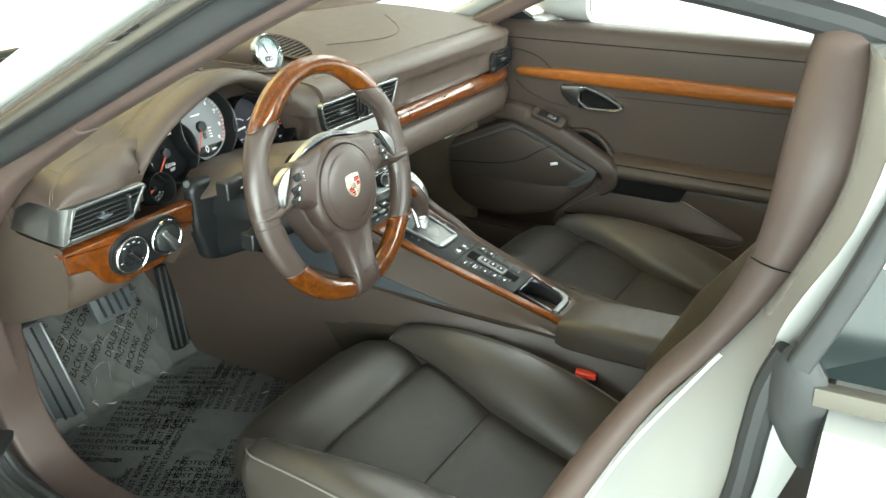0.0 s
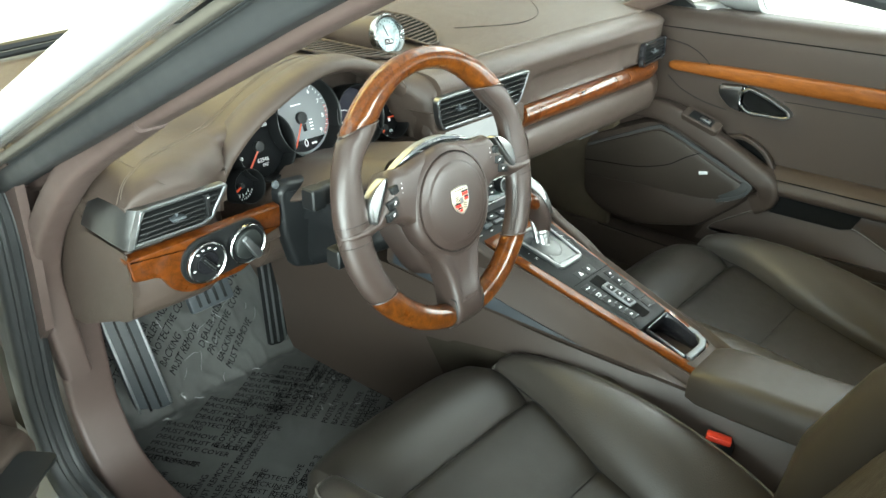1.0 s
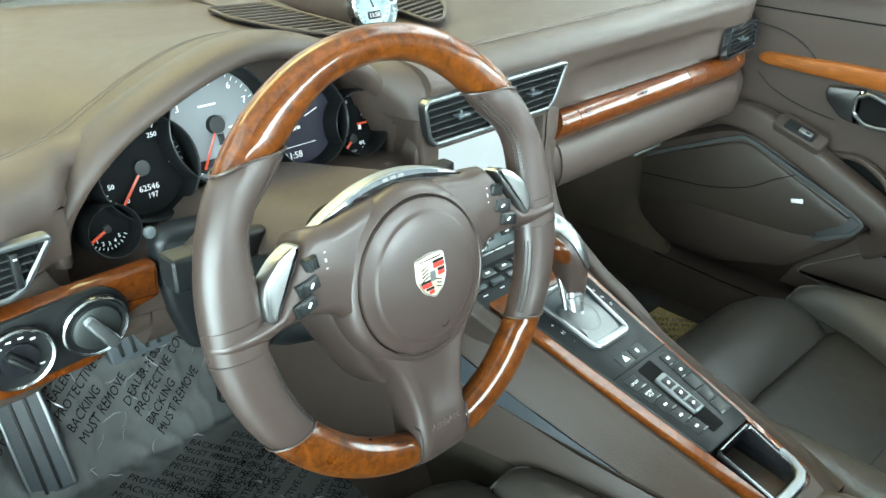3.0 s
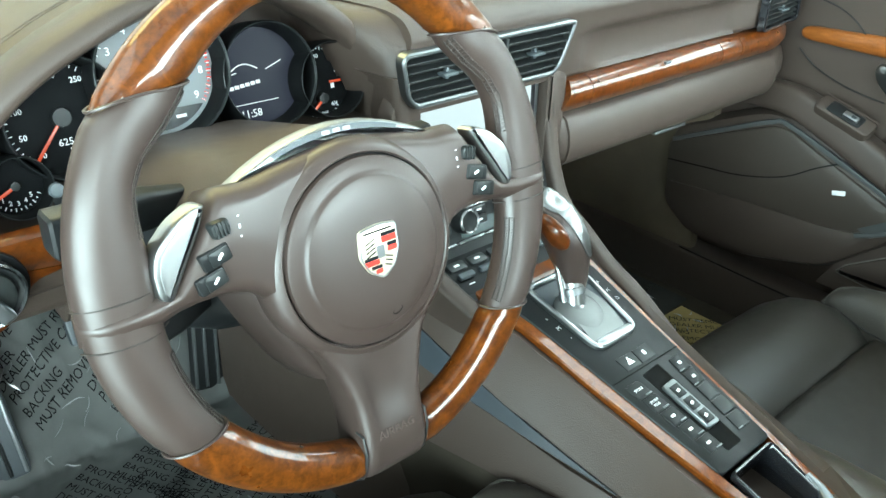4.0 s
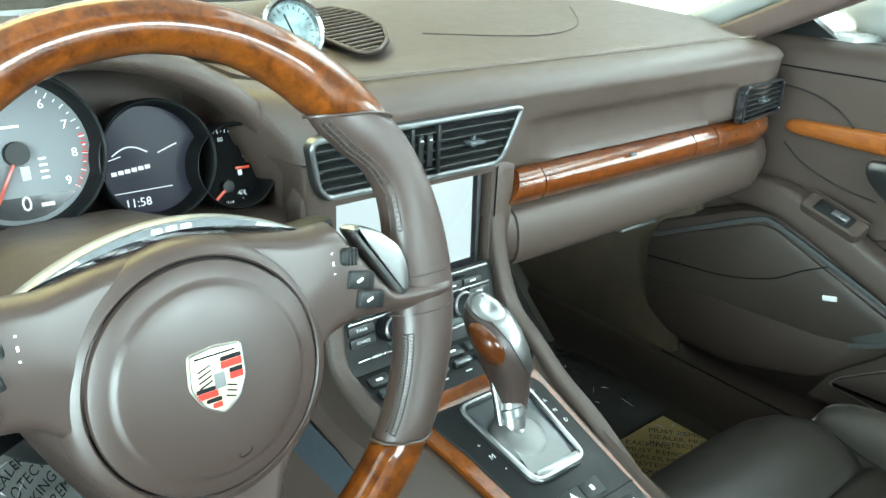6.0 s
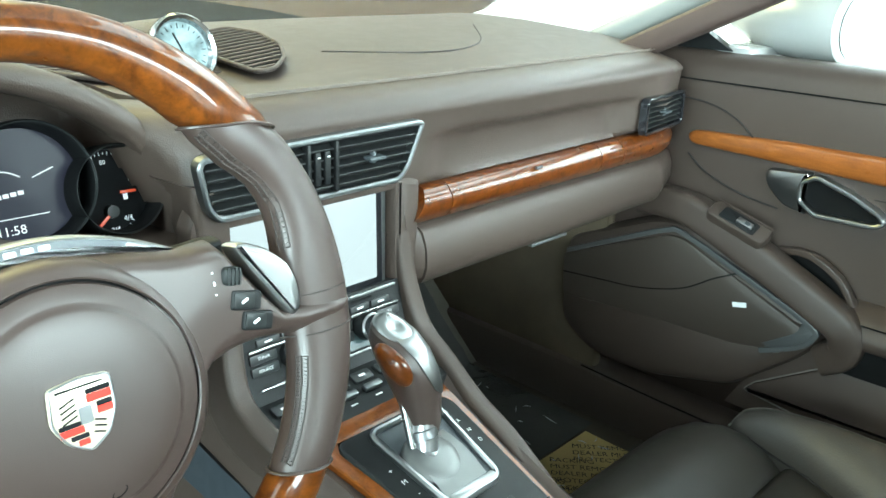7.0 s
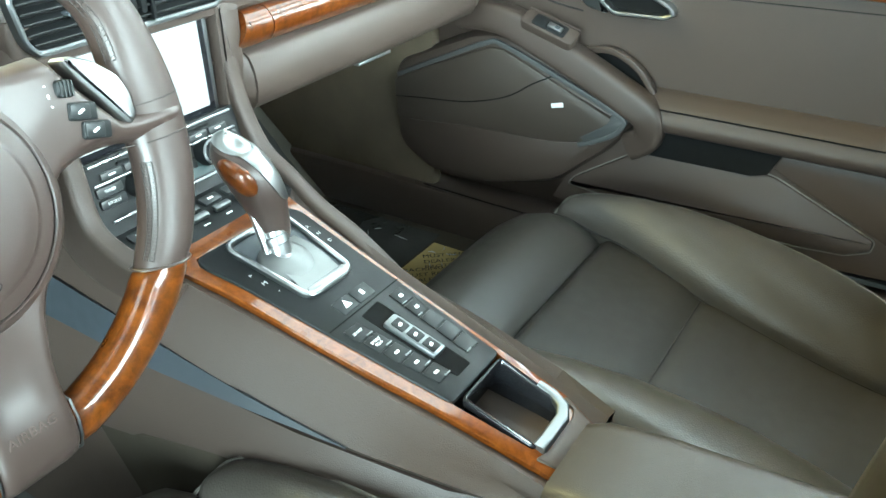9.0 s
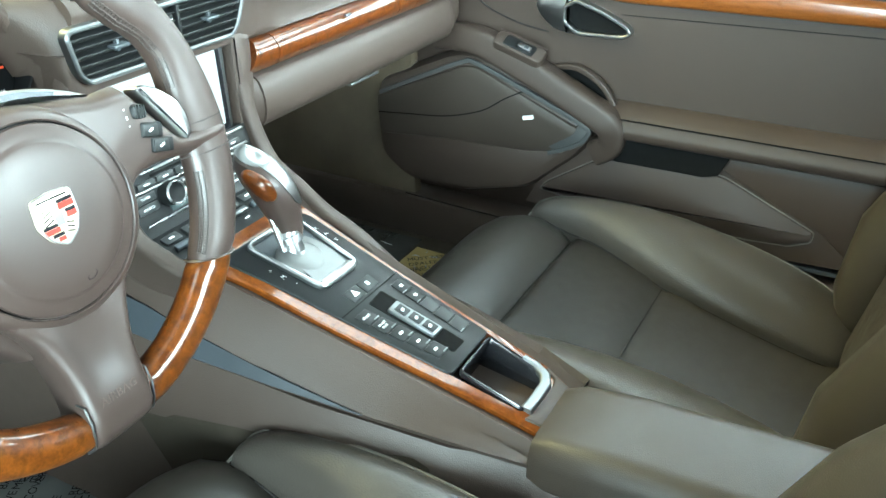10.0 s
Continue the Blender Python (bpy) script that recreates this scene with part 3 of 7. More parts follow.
def pad_point(x, y):
    """A place on the pad's top."""
    pts = sorted(pad_section(x)[:13])
    return V((x, y, end_round(x, float(np.interp(y, [q[0] for q in pts], [q[1] for q in pts]))) + 0.0004))


part("pad_top", loft([[V((x, y, end_round(x, z))) for y, z in pad_section(x)] for x in xs(-0.6845, -0.085, 72)]), M_leather, dash, "brown leather pad rising over the instruments", smooth=50)
flare = []
for z in xs(0.700, 0.806, 8):
    xa = -0.123 - 0.006 * smooth01((z - 0.75) / 0.045) - 0.010 * max(0, (z - 0.790) / 0.016)
    flare.append([V((x, y, z)) for x, y in catmull([(xa + 0.002, 0.085), (xa - 0.001, 0.048), (lerp(xa, -0.134, 0.45), 0.014), (-0.1315, -0.010), (-0.118, -0.015)], 4)] + [V((-0.10, -0.012, z)), V((-0.10, 0.0855, z))])
part("hood_flare", loft(flare), M_leather, dash, "brown leather flank between the instruments and the vent", smooth=60)
hood = []
k = len(arch)
for i, p in enumerate(arch):
    d = (arch[min(i + 1, k - 1)] - arch[max(i - 1, 0)]).normalized()
    out = V((-d.z, 0, d.x))
    u = i / (k - 1)
    back = 0.032
    hood.append([p - out * 0.004 + V((0, 0.112, 0)), p - out * 0.006 + V((0, 0.05 + back, 0)), p - out * 0.003 + V((0, 0.012 + back, 0)), p + out * 0.003 + V((0, 0.002 + back, 0)), p + out * 0.010 + V((0, 0.002 + back, 0)), p + out * 0.0165 + V((0, 0.010 + back, 0)), p + out * 0.0195 + V((0, 0.025 + back, 0)), p + out * 0.0195 + V((0, 0.05 + back, 0)), p + out * 0.006 + V((0, 0.08 + back, 0))])
part("instrument_hood", loft(hood, closed=True, cap=True), M_leather, dash, "brown leather instrument hood", smooth=60)
part("instrument_back", plate([(p.x, p.z) for p in arch[::2]][::-1], axes((0, 0.125, 0), (1, 0, 0), (0, 0, 1)), 0.01), M_leather, dash, "shaded brown instrument recess")
part("instrument_ledge", loft([[V((x, y, z)) for y, z in rounded([(0.10, 0.69), (-0.002, 0.69), (-0.006, 0.738 + d), (0.02, 0.752 + d), (0.11, 0.757 + d)], 0.008, 3)] for x, d in ((-0.535, -0.032), (-0.50, -0.030), (-0.475, -0.022), (-0.445, -0.008), (-0.42, 0.0), (-0.10, 0.0))]), M_leather, dash)
part("lower_panel", loft([[V((x, y, z)) for y, z in rounded([(0.16, 0.64), (0.05, 0.625), (0.02, 0.66), (0.012, 0.70), (0.16, 0.70)], 0.01, 3)] for x in (-0.46, -0.10)]), M_leather, dash)

# left lower panel with its wood band
low = []
for x in xs(-0.694, -0.462, 20):
    low.append([V((x, y + (corner(x) if y < 0.1 else 0), z)) for y, z in rounded([(0.20, 0.652), (0.03, 0.640), (-0.012, 0.662), (-0.017, 0.70), (0.002, 0.756 - 0.035 * smooth01((x + 0.545) / 0.02)), (0.20, 0.756 - 0.035 * smooth01((x + 0.545) / 0.02))], [0.002, 0.02, 0.03, 0.02, 0.004, 0.002], 4)])
part("lower_panel", loft(low), M_leather, dash, "brown leather knee panel")
EC = Matrix(((0, 0, -1, -0.694), (-1, 0, 0, 0), (0, 1, 0, 0), (0, 0, 0, 1)))      # dashboard end: local x to the rear, y up, z outwards
part("end_panel", plate(rounded([(0.006, 0.756), (-0.082, 0.764), (-0.092, 0.796), (-0.130, 0.812), (-0.320, 0.830), (-0.320, 0.580), (-0.140, 0.600), (-0.050, 0.640), (0.004, 0.664), (0.012, 0.700)], 0.006, 3)[::-1], EC @ Matrix.Translation((0, 0, -0.011)), 0.013, 0.0015), M_leather, dash, "brown leather dashboard end")
part("end_cover", plate(rounded([(0.018, 0.759), (-0.076, 0.763), (-0.126, 0.735), (-0.156, 0.680), (-0.150, 0.612), (-0.030, 0.650), (0.008, 0.668), (0.020, 0.700)], [0.006, 0.01, 0.04, 0.04, 0.02, 0.02, 0.02, 0.02], 4)[::-1], EC @ Matrix.Translation((0, 0, 0.0015)), 0.0032, 0.0014), M_leather, dash, "brown fuse cover at the dashboard end")

wood_out = rounded([(-0.700, 0.757), (-0.694, 0.722), (-0.655, 0.716), (-0.643, 0.690), (-0.615, 0.674), (-0.53, 0.676), (-0.505, 0.690), (-0.494, 0.716), (-0.463, 0.722), (-0.463, 0.757)], [0.004, 0.008, 0.01, 0.02, 0.02, 0.02, 0.02, 0.01, 0.004, 0.004], 4)
part("wood_strip", plate(wood_out, axes((0, 0.068, 0), (1, 0, 0), (0, -0.10, 1)), 0.016, 0.005), M_wood, dash, "lacquered burl wood strip")

# ---- dashboard fittings ----
def vent(name, outline, m, slats, tabs, frame_mat, label, wheels=()):
    """An air vent: frame, dark well, slats and tabs; outline in local x across and y up."""
    root = part(name, plate(inset(outline, 0.002), m, 0.002), M_dark, dash, label)
    part("vent_frame", frame_ring(outline, m, 0.0055, 0.012, 0.0018), frame_mat, root, "satin silver vent frame")
    ys = [p[1] for p in outline]
    lo, hi = min(ys), max(ys)
    q = inset(outline, 0.007)
    for i in range(slats):
        y = lerp(lo + 0.008, hi - 0.008, (i + 0.5) / slats)
        cross = sorted(q[j][0] + (y - q[j][1]) * (q[j - 1][0] - q[j][0]) / (q[j - 1][1] - q[j][1]) for j in range(len(q)) if (q[j][1] - y) * (q[j - 1][1] - y) < 0)
        a, b = cross[0], cross[-1]
        part("slat", box((0, 0, 0), (b - a, 0.0022, 0.009), 0.0008, m @ Matrix.Translation(((a + b) / 2, y, 0.006)) @ pose(0, 0, 0, 24), 1), M_black, root)
    for x, y in tabs:
        part("tab", join(box((0, 0, 0), (0.020, 0.004, 0.012), 0.0015, m @ Matrix.Translation((x, y, 0.012))), box((0, 0, 0), (0.004, 0.012, 0.006), 0.001, m @ Matrix.Translation((x, y, 0.009)))), M_slate, root, "grey vent tab")
    for x, y in wheels:
        w = part("thumb_wheel", box((0, 0, 0), (0.007, 0.032, 0.012), 0.002, m @ Matrix.Translation((x, y, 0.007))), M_black, root)
        part("dot", plate(rect(0.003, 0.0012), m @ Matrix.Translation((x, y + 0.011, 0.0131)), 0.0003), M_white_ink, w)
    return root


DV = axes((0, -0.0125, 0), (1, 0, 0), (0, 0.0, 1))
vc = rounded([(-0.116, 0.775), (0.090, 0.775), (0.103, 0.787), (0.124, 0.831), (0.118, 0.835), (-0.128, 0.833), (-0.134, 0.826), (-0.127, 0.787)], 0.006, 3)
vent("centre_vent", vc, DV, 5, [(-0.075, 0.806), (0.055, 0.806)], M_silver, "double centre air vent with silver frame", [(-0.013, 0.805), (-0.002, 0.805)])
for x in (-0.0235, 0.0085):
    part("vent_divider", box((x, -0.021, 0.805), (0.004, 0.010, 0.048), 0.001), M_black, dash)
vl = rounded([(-0.691, 0.764), (-0.588, 0.762), (-0.574, 0.768), (-0.546, 0.806), (-0.550, 0.811), (-0.672, 0.811)], 0.004, 3)
vent("side_vent", vl, DV, 5, [(-0.625, 0.786)], M_silver, "left side air vent with silver frame", [(-0.579, 0.788)])
vr = rounded([(0.0, 0.757), (0.138, 0.757), (0.138, 0.810), (0.0, 0.810)], 0.012, 4)
vent("side_vent", vr, axes((0.556, -0.0125, 0), (0.136, 0.018, 0), (0, 0, 1)), 5, [(0.065, 0.785)], M_gloss, "right side air vent with dark frame")
M_brushed = material("brushed_silver", (0.085, 0.092, 0.090), 0.55, 1.0, vary=0.05, rough_vary=0.02)
M_corner = material("corner_silver", (0.17, 0.172, 0.168), 0.42, 1.0, vary=0.08)
cols = ((V((-0.664, -0.0245, 0.811)), V((-0.690, -0.0245, 0.7645))), (V((-0.6765, -0.0230, 0.8115)), V((-0.6955, -0.0235, 0.7645))), (V((-0.6825, -0.0140, 0.8115)), V((-0.6985, -0.0150, 0.7650))), (V((-0.6850, 0.010, 0.8115)), V((-0.6990, 0.010, 0.7660))), (V((-0.6860, 0.050, 0.8110)), V((-0.6985, 0.050, 0.7675))), (V((-0.6900, 0.074, 0.797)), V((-0.6980, 0.086, 0.7690))))
part("vent_wing", loft([[a, a.lerp(b, 0.5) + V((-0.0015, 0, 0)), b, b + V((0.006, 0.010, 0)), a + V((0.006, 0.010, 0))] for a, b in cols]), M_corner, dash, "satin silver corner plate beside the vent", smooth=50)

# wood strip on the passenger side, in four pieces
for a, b, la, lb in ((0.130, 0.1765, 0.012, 0), (0.178, 0.468, 0, 0), (0.4695, 0.521, 0, 0), (0.5225, 0.688, 0, 0)):
    rings = []
    for x in xs(a, b, 6):
        e = smooth01((x - 0.60) / 0.12)
        skew = la * (1 - (x - a) / (b - a))
        rings.append([V((x + skew * (z - 0.735) / 0.02, y + 0.03 * e * e, z)) for y, z in rounded([(0.018, 0.715), (-0.006, 0.716), (-0.016, 0.730), (-0.016, 0.742), (-0.005, 0.7555), (0.018, 0.7565)], 0.006, 3)])
    part("wood_strip", loft(rings), M_wood, dash, "lacquered burl wood strip")
part("tray_catch", box((0.330, -0.0155, 0.7495), (0.012, 0.004, 0.004), 0.001), M_silver, dash, "small silver catch")
part("strip_badge", box((0.655, -0.004, 0.737), (0.016, 0.003, 0.010), 0.001), M_silver, dash, "small silver emblem")
lid = []
for x in (0.136, 0.40, 0.632):
    e = smooth01((x - 0.60) / 0.12)
    lid.append([V((x, y + 0.03 * e * e, z)) for y, z in ((0.03, 0.7125), (-0.006, 0.7125), (-0.0125, 0.707), (-0.0175, 0.696), (-0.0200, 0.683), (-0.0200, 0.669), (-0.0170, 0.657), (-0.0105, 0.6485), (0.0, 0.6445), (0.05, 0.643), (0.08, 0.67))])
part("glovebox_lid", loft(lid), M_leather, dash, "brown leather glovebox lid", smooth=50)
part("glovebox_handle", box((0.372, -0.006, 0.6450), (0.075, 0.010, 0.005), 0.002), M_silver, dash, "silver glovebox handle")

# light switch and ignition
KF = axes((0, 0.068, 0), (1, 0, 0), (0, -0.10, 1)) @ Matrix.Translation((0, 0, 0.0155))


def on_panel(x, z):
    return KF @ Matrix.Translation((x + 0.009, z + 0.004, 0))


capsule = [(-0.604 + 0.034 * math.cos(a), 0.716 + 0.034 * math.sin(a)) for a in np.linspace(math.pi * 0.55, math.pi * 1.5, 14)] + [(-0.539 + 0.034 * math.cos(a), 0.720 + 0.034 * math.sin(a)) for a in np.linspace(-math.pi * 0.5, math.pi * 0.45, 14)]
part("switch_surround", plate(capsule, KF @ Matrix.Translation((0.009, 0.004, 0)), 0.004, 0.0015), M_black, dash, "black surround of the light switch and ignition")
for (x, z), ang, nm, lab in (((-0.604, 0.716), 40, "light_switch", "round light switch with chrome ring"), ((-0.539, 0.720), 42, "ignition_switch", "round ignition switch with chrome ring and silver key grip")):
    m = on_panel(x, z) @ Matrix.Translation((0, 0, 0.003))
    sw = part(nm, revolve([(0, 0), (0.0285, 0), (0.0285, 0.006), (0.0265, 0.009), (0.024, 0.0075), (0.0, 0.0075)], m, 40), M_black, dash, lab)
    part("ring", revolve([(0.0265, 0.006), (0.0295, 0.006), (0.0295, 0.009), (0.028, 0.0105), (0.0262, 0.009)], m, 40, True), M_chrome, sw, "chrome ring")
    if nm == "light_switch":
        part("dial", revolve([(0, 0.006), (0.0165, 0.006), (0.0155, 0.0105), (0, 0.0105)], m, 32), M_gloss, sw)
        part("grip", box((0, 0, 0), (0.007, 0.031, 0.009), 0.0025, m @ pose(0, 0, 0.0135, 0, 0, 40)), M_black, sw)
        part("pointer", box((0, 0, 0), (0.0018, 0.026, 0.003), 0.0006, m @ pose(-0.002, 0.002, 0.018, 0, 0, 40)), M_silver, sw, "silver pointer")
        for a in (200, 130, 105, 78, 50, -35):
            part("mark", plate(rect(0.0042, 0.0016), m @ Matrix.Translation((0.0205 * math.cos(radians(a)), 0.0205 * math.sin(radians(a)), 0.0076)), 0.0002), M_white_ink, sw)
    else:
        part("dial", revolve([(0, 0.006), (0.022, 0.006), (0.021, 0.011), (0.017, 0.013), (0, 0.013)], m, 32), M_brushed, sw)
        g = []
        for u, w, h in ((-0.018, 0.003, 0.002), (-0.015, 0.0050, 0.006), (-0.005, 0.0056, 0.009), (0.008, 0.0060, 0.012), (0.018, 0.0060, 0.013), (0.022, 0.005, 0.010), (0.024, 0.002, 0.006)):
            g.append([m @ pose(0, 0, 0.010, 0, 0, 33) @ V((u2, -u, z2)) for u2, z2 in rounded([(-w, 0), (w, 0), (w, h), (-w, h)], 0.003, 3)])
        part("key_grip", loft(g), M_silver, sw, "silver key-shaped grip")

# instruments
M_tube = material("gauge_tube", (0.0045, 0.0047, 0.005), 0.5, spec=0.12, vary=0.1)
cluster = thing("instrument_cluster", (-0.32, 0.09, 0.74), "five round instruments with orange needles under a hood", "instrument cluster")
GT = radians(14)


def gauge_frame(x, z, y=0.078):
    return axes((x, y, z), (1, 0, 0), (0, math.sin(GT), math.cos(GT)))


def ring_text(root, m, r, marks, size, mat=M_white_ink):
    """marks: (degrees, words) round a dial."""
    for a, words in marks:
        part("numeral", text_bm(words, size, m @ Matrix.Translation((r * math.cos(radians(a)), r * math.sin(radians(a)), 0.0012)), 0.0002), mat, root)


def ticks(root, m, r, a0, a1, n, length=0.004, mat=M_white_ink, w=0.0007):
    bms = []
    for i in range(n + 1):
        a = lerp(a0, a1, i / n)
        bms.append(box((0, 0, 0), (length if i % 2 == 0 else length * 0.55, w, 0.0004), 0, m @ pose(0, 0, 0.0012, 0, 0, a) @ Matrix.Translation((r, 0, 0))))
    part("scale", join(*bms), mat, root)


def gauge(x, z, r, dial_mat, needle=None, y=0.078):
    m = gauge_frame(x, z, y)
    g = part("gauge", revolve([(0, -0.012), (r * 1.07, -0.012), (r * 1.07, 0.022), (r * 1.03, 0.026), (r * 0.99, 0.023), (r * 0.965, 0.004), (r * 0.955, 0.0), (0, 0.0)], m, 56), M_tube, cluster, "round black-rimmed instrument")
    part("bezel", revolve([(r * 1.015, 0.0245), (r * 1.035, 0.0255), (r * 1.045, 0.0265), (r * 1.035, 0.0270), (r * 1.012, 0.0252)], m, 56, True), M_key, g, "thin dark bezel")
    part("dial", revolve([(0, 0.0), (r * 0.95, 0.0), (r * 0.95, 0.0008), (0, 0.0008)], m, 56), dial_mat, g)
    if needle:
        a, l, c = needle
        n = part("needle", box((0, 0, 0), (l, 0.0026, 0.0012), 0.0004, m @ pose(0, 0, 0.006, 0, 0, a) @ Matrix.Translation((l * 0.5, 0, 0))), M_needle, g, "orange needle")
        part("needle_cap", revolve([(0, 0), (c, 0), (c * 0.9, 0.007), (0, 0.0075)], m, 24), M_black, g)
    return g, m


g, m = gauge(-0.4760, 0.7640, 0.0240, M_dial, (205, 0.019, 0.004), 0.052)
ticks(g, m, 0.0195, 215, 330, 10, 0.003)
ring_text(g, m, 0.0145, [(222 + 24 * i, str(i + 1)) for i in range(5)], 0.0055)
g, m = gauge(-0.4240, 0.8050, 0.0490, M_dial, (229, 0.042, 0.0085), 0.074)
ticks(g, m, 0.0430, 235, -15, 34, 0.004)
ring_text(g, m, 0.0345, [(235 - 36 * i, w) for i, w in enumerate(("0", "50", "100", "150", "200", "250", "300"))] + [(0, "330")], 0.0068)
part("readout", join(text_bm("62546", 0.0085, m @ Matrix.Translation((0.004, -0.021, 0.0012)), 0.0002), text_bm("197", 0.0075, m @ Matrix.Translation((0.006, -0.029, 0.0012)), 0.0002)), M_lit_white, g, "lit white distance figures")
g, m = gauge(-0.3355, 0.8270, 0.0590, M_grey_dial, (240, 0.048, 0.010), 0.080)
ticks(g, m, 0.0515, 240, -38, 36, 0.0045)
ring_text(g, m, 0.0435, [(240 - 30.8 * i, str(i)) for i in range(1, 10)], 0.0100)
ticks(g, m, 0.0515, 10, -38, 12, 0.0045, M_red_ink, 0.0011)
part("rev_window", plate(rounded([(0.052 * math.cos(a), 0.052 * math.sin(a)) for a in np.linspace(math.pi * 1.22, math.pi * 1.77, 12)], 0.001, 1), m, 0.0016), M_gloss, g, "black speed window")
part("readout", join(text_bm("0", 0.017, m @ Matrix.Translation((0.0, -0.040, 0.0020)), 0.0002), box((0.0155, -0.042, 0.0020), (0.010, 0.003, 0.0003), 0, m)), M_lit_white, g, "lit white speed figure")
part("dial_note", box((-0.004, 0.021, 0.0012), (0.020, 0.0018, 0.0003), 0, m), M_white_ink, g, "small unreadable dial print")
for i in range(4):
    part("dial_mark", box((0.018, -0.006 - 0.005 * i, 0.0012), (0.006, 0.0016, 0.0003), 0, m), M_white_ink, g)
part("dial_window", box((0.004, -0.016, 0.0012), (0.007, 0.011, 0.0005), 0, m), M_gloss, g)
M_lcd = glow_material("dark_display", (0.09, 0.08, 0.26), 0.075)
M_lcd.node_tree.nodes["Principled BSDF"].inputs["Specular IOR Level"].default_value = 0.06
g, m = gauge(-0.2320, 0.8070, 0.0480, M_lcd, None, 0.078)
d = m @ Matrix.Translation((-0.012, -0.007, 0))
part("display_line", box((0.002, -0.018, 0.0012), (0.052, 0.0007, 0.0003), 0, d), M_lit_white, g)
part("display_clock", text_bm("11:58", 0.0105, d @ Matrix.Translation((-0.004, -0.028, 0.0014)), 0.0002), M_lit_white, g, "lit white time")
part("display_name", join(*[box((-0.020 + 0.0058 * i, -0.001 + 0.0005 * i, 0.0014), (0.0046, 0.0035, 0.0003), 0.0003, d) for i in range(6)]), M_lit_white, g, "lit white plain bars")
part("display_outline", join(tube([d @ V((0.030 * (u - 0.5) - 0.004, 0.014 + 0.006 * math.sin(math.pi * u), 0.0014)) for u in np.linspace(0, 1, 9)], 0.0006, 5), tube([d @ V((0.02 + 0.018 * u, 0.012 + 0.006 * u, 0.0014)) for u in (0, 0.5, 1)], 0.0006, 5), tube([d @ V((-0.026 + 0.014 * u, 0.010 + 0.003 * u, 0.0014)) for u in (0, 0.5, 1)], 0.0005, 5)), M_lit_white, g, "lit outline of a car")
g, m = gauge(-0.1630, 0.7915, 0.0365, M_dial, None, 0.074)
d = m @ Matrix.Translation((-0.0035, -0.0185, 0))
part("needle", box((0, 0, 0), (0.022, 0.0026, 0.0012), 0.0004, d @ pose(0, 0, 0.006, 0, 0, 218) @ Matrix.Translation((0.011, 0, 0))), M_needle, g, "orange needle")
part("needle_cap", revolve([(0, 0), (0.006, 0), (0.0054, 0.007), (0, 0.0075)], d, 24), M_black, g)
part("needle", box((0, 0, 0), (0.014, 0.0024, 0.0012), 0.0004, m @ pose(0.0135, -0.0035, 0.005, 0, 0, 178)), M_needle, g, "orange needle")
ticks(g, m, 0.0315, 70, 150, 12, 0.003)
ticks(g, d, 0.0205, 205, 330, 10, 0.003)
ring_text(g, d, 0.0165, [(275, "2/4"), (330, "4/4")], 0.0062)
ring_text(g, m, 0.0240, [(95, "80")], 0.0055)
part("symbol", join(box((0.012, -0.008, 0.0012), (0.004, 0.005, 0.0003), 0, m), box((0.018, 0.010, 0.0012), (0.0012, 0.010, 0.0003), 0, m)), M_white_ink, g)
part("warning_lamp", revolve([(0, 0), (0.006, 0), (0.005, 0.003), (0, 0.0035)], axes((-0.461, -0.010, 0.778), (1, 0, 0), (0, 0.3, 1)), 20), M_slate, cluster, "small round sensor")

# chronometer on the dashboard
chrono = thing("dashboard_clock", (0.012, 0.27, 0.87), "round dashboard clock in a chrome ring on a brown pod", "clock")
CK = axes((-0.009, 0.214, 0.8845), (1, 0, 0), (0, math.sin(radians(16)), math.cos(radians(16))))
part("pod", loft([[V((-0.008 + w * math.cos(a), y - 0.030, max(0.880 + dz + w * math.sin(a), 0.845))) for a in np.linspace(0, 2 * math.pi, 24, endpoint=False)] for y, w, dz in ((0.252, 0.033, 0.002), (0.27, 0.037, 0.0), (0.33, 0.033, -0.004), (0.40, 0.027, -0.008), (0.50, 0.016, -0.012), (0.54, 0.004, -0.015))]), M_leather, chrono, "brown leather clock pod")
part("pod_skirt", loft([[V((0.012 + w * math.cos(a), y, 0.852 + h * math.sin(a))) for a in np.linspace(0, math.pi, 13)] for y, w, h in ((0.215, 0.034, 0.010), (0.240, 0.042, 0.022), (0.262, 0.046, 0.026), (0.35, 0.052, 0.024), (0.45, 0.050, 0.024))]), M_leather, chrono)
part("ring", revolve([(0.0, -0.008), (0.036, -0.008), (0.0385, 0.002), (0.0385, 0.009), (0.036, 0.012), (0.0325, 0.0095), (0.0305, 0.003), (0.0, 0.002)], CK, 48), M_chrome, chrono, "chrome clock ring")
# pale blotches in the base colour imitate reflections on the clock glass
M_clock = material("clock_face_reflection", (0.22, 0.28, 0.29), 0.12, vary=0.6, vscale=45, coat=1.0)
part("face", revolve([(0, 0.002), (0.0305, 0.002), (0.0305, 0.003), (0, 0.003)], CK, 48), M_clock, chrono, "clock face with pale reflections put into its colour")
ticks(chrono, CK @ Matrix.Translation((0, 0, 0.0022)), 0.026, 90, 450, 24, 0.005, M_ink, 0.0009)
part("hand", box((0, 0, 0), (0.0016, 0.022, 0.001), 0, CK @ pose(0, 0, 0.0042, 0, 0, 20) @ Matrix.Translation((0, 0.009, 0))), M_ink, chrono)
part("window", plate(rect(0.022, 0.010, 0.002), CK @ Matrix.Translation((0, -0.012, 0.003)), 0.0006), M_gloss, chrono)
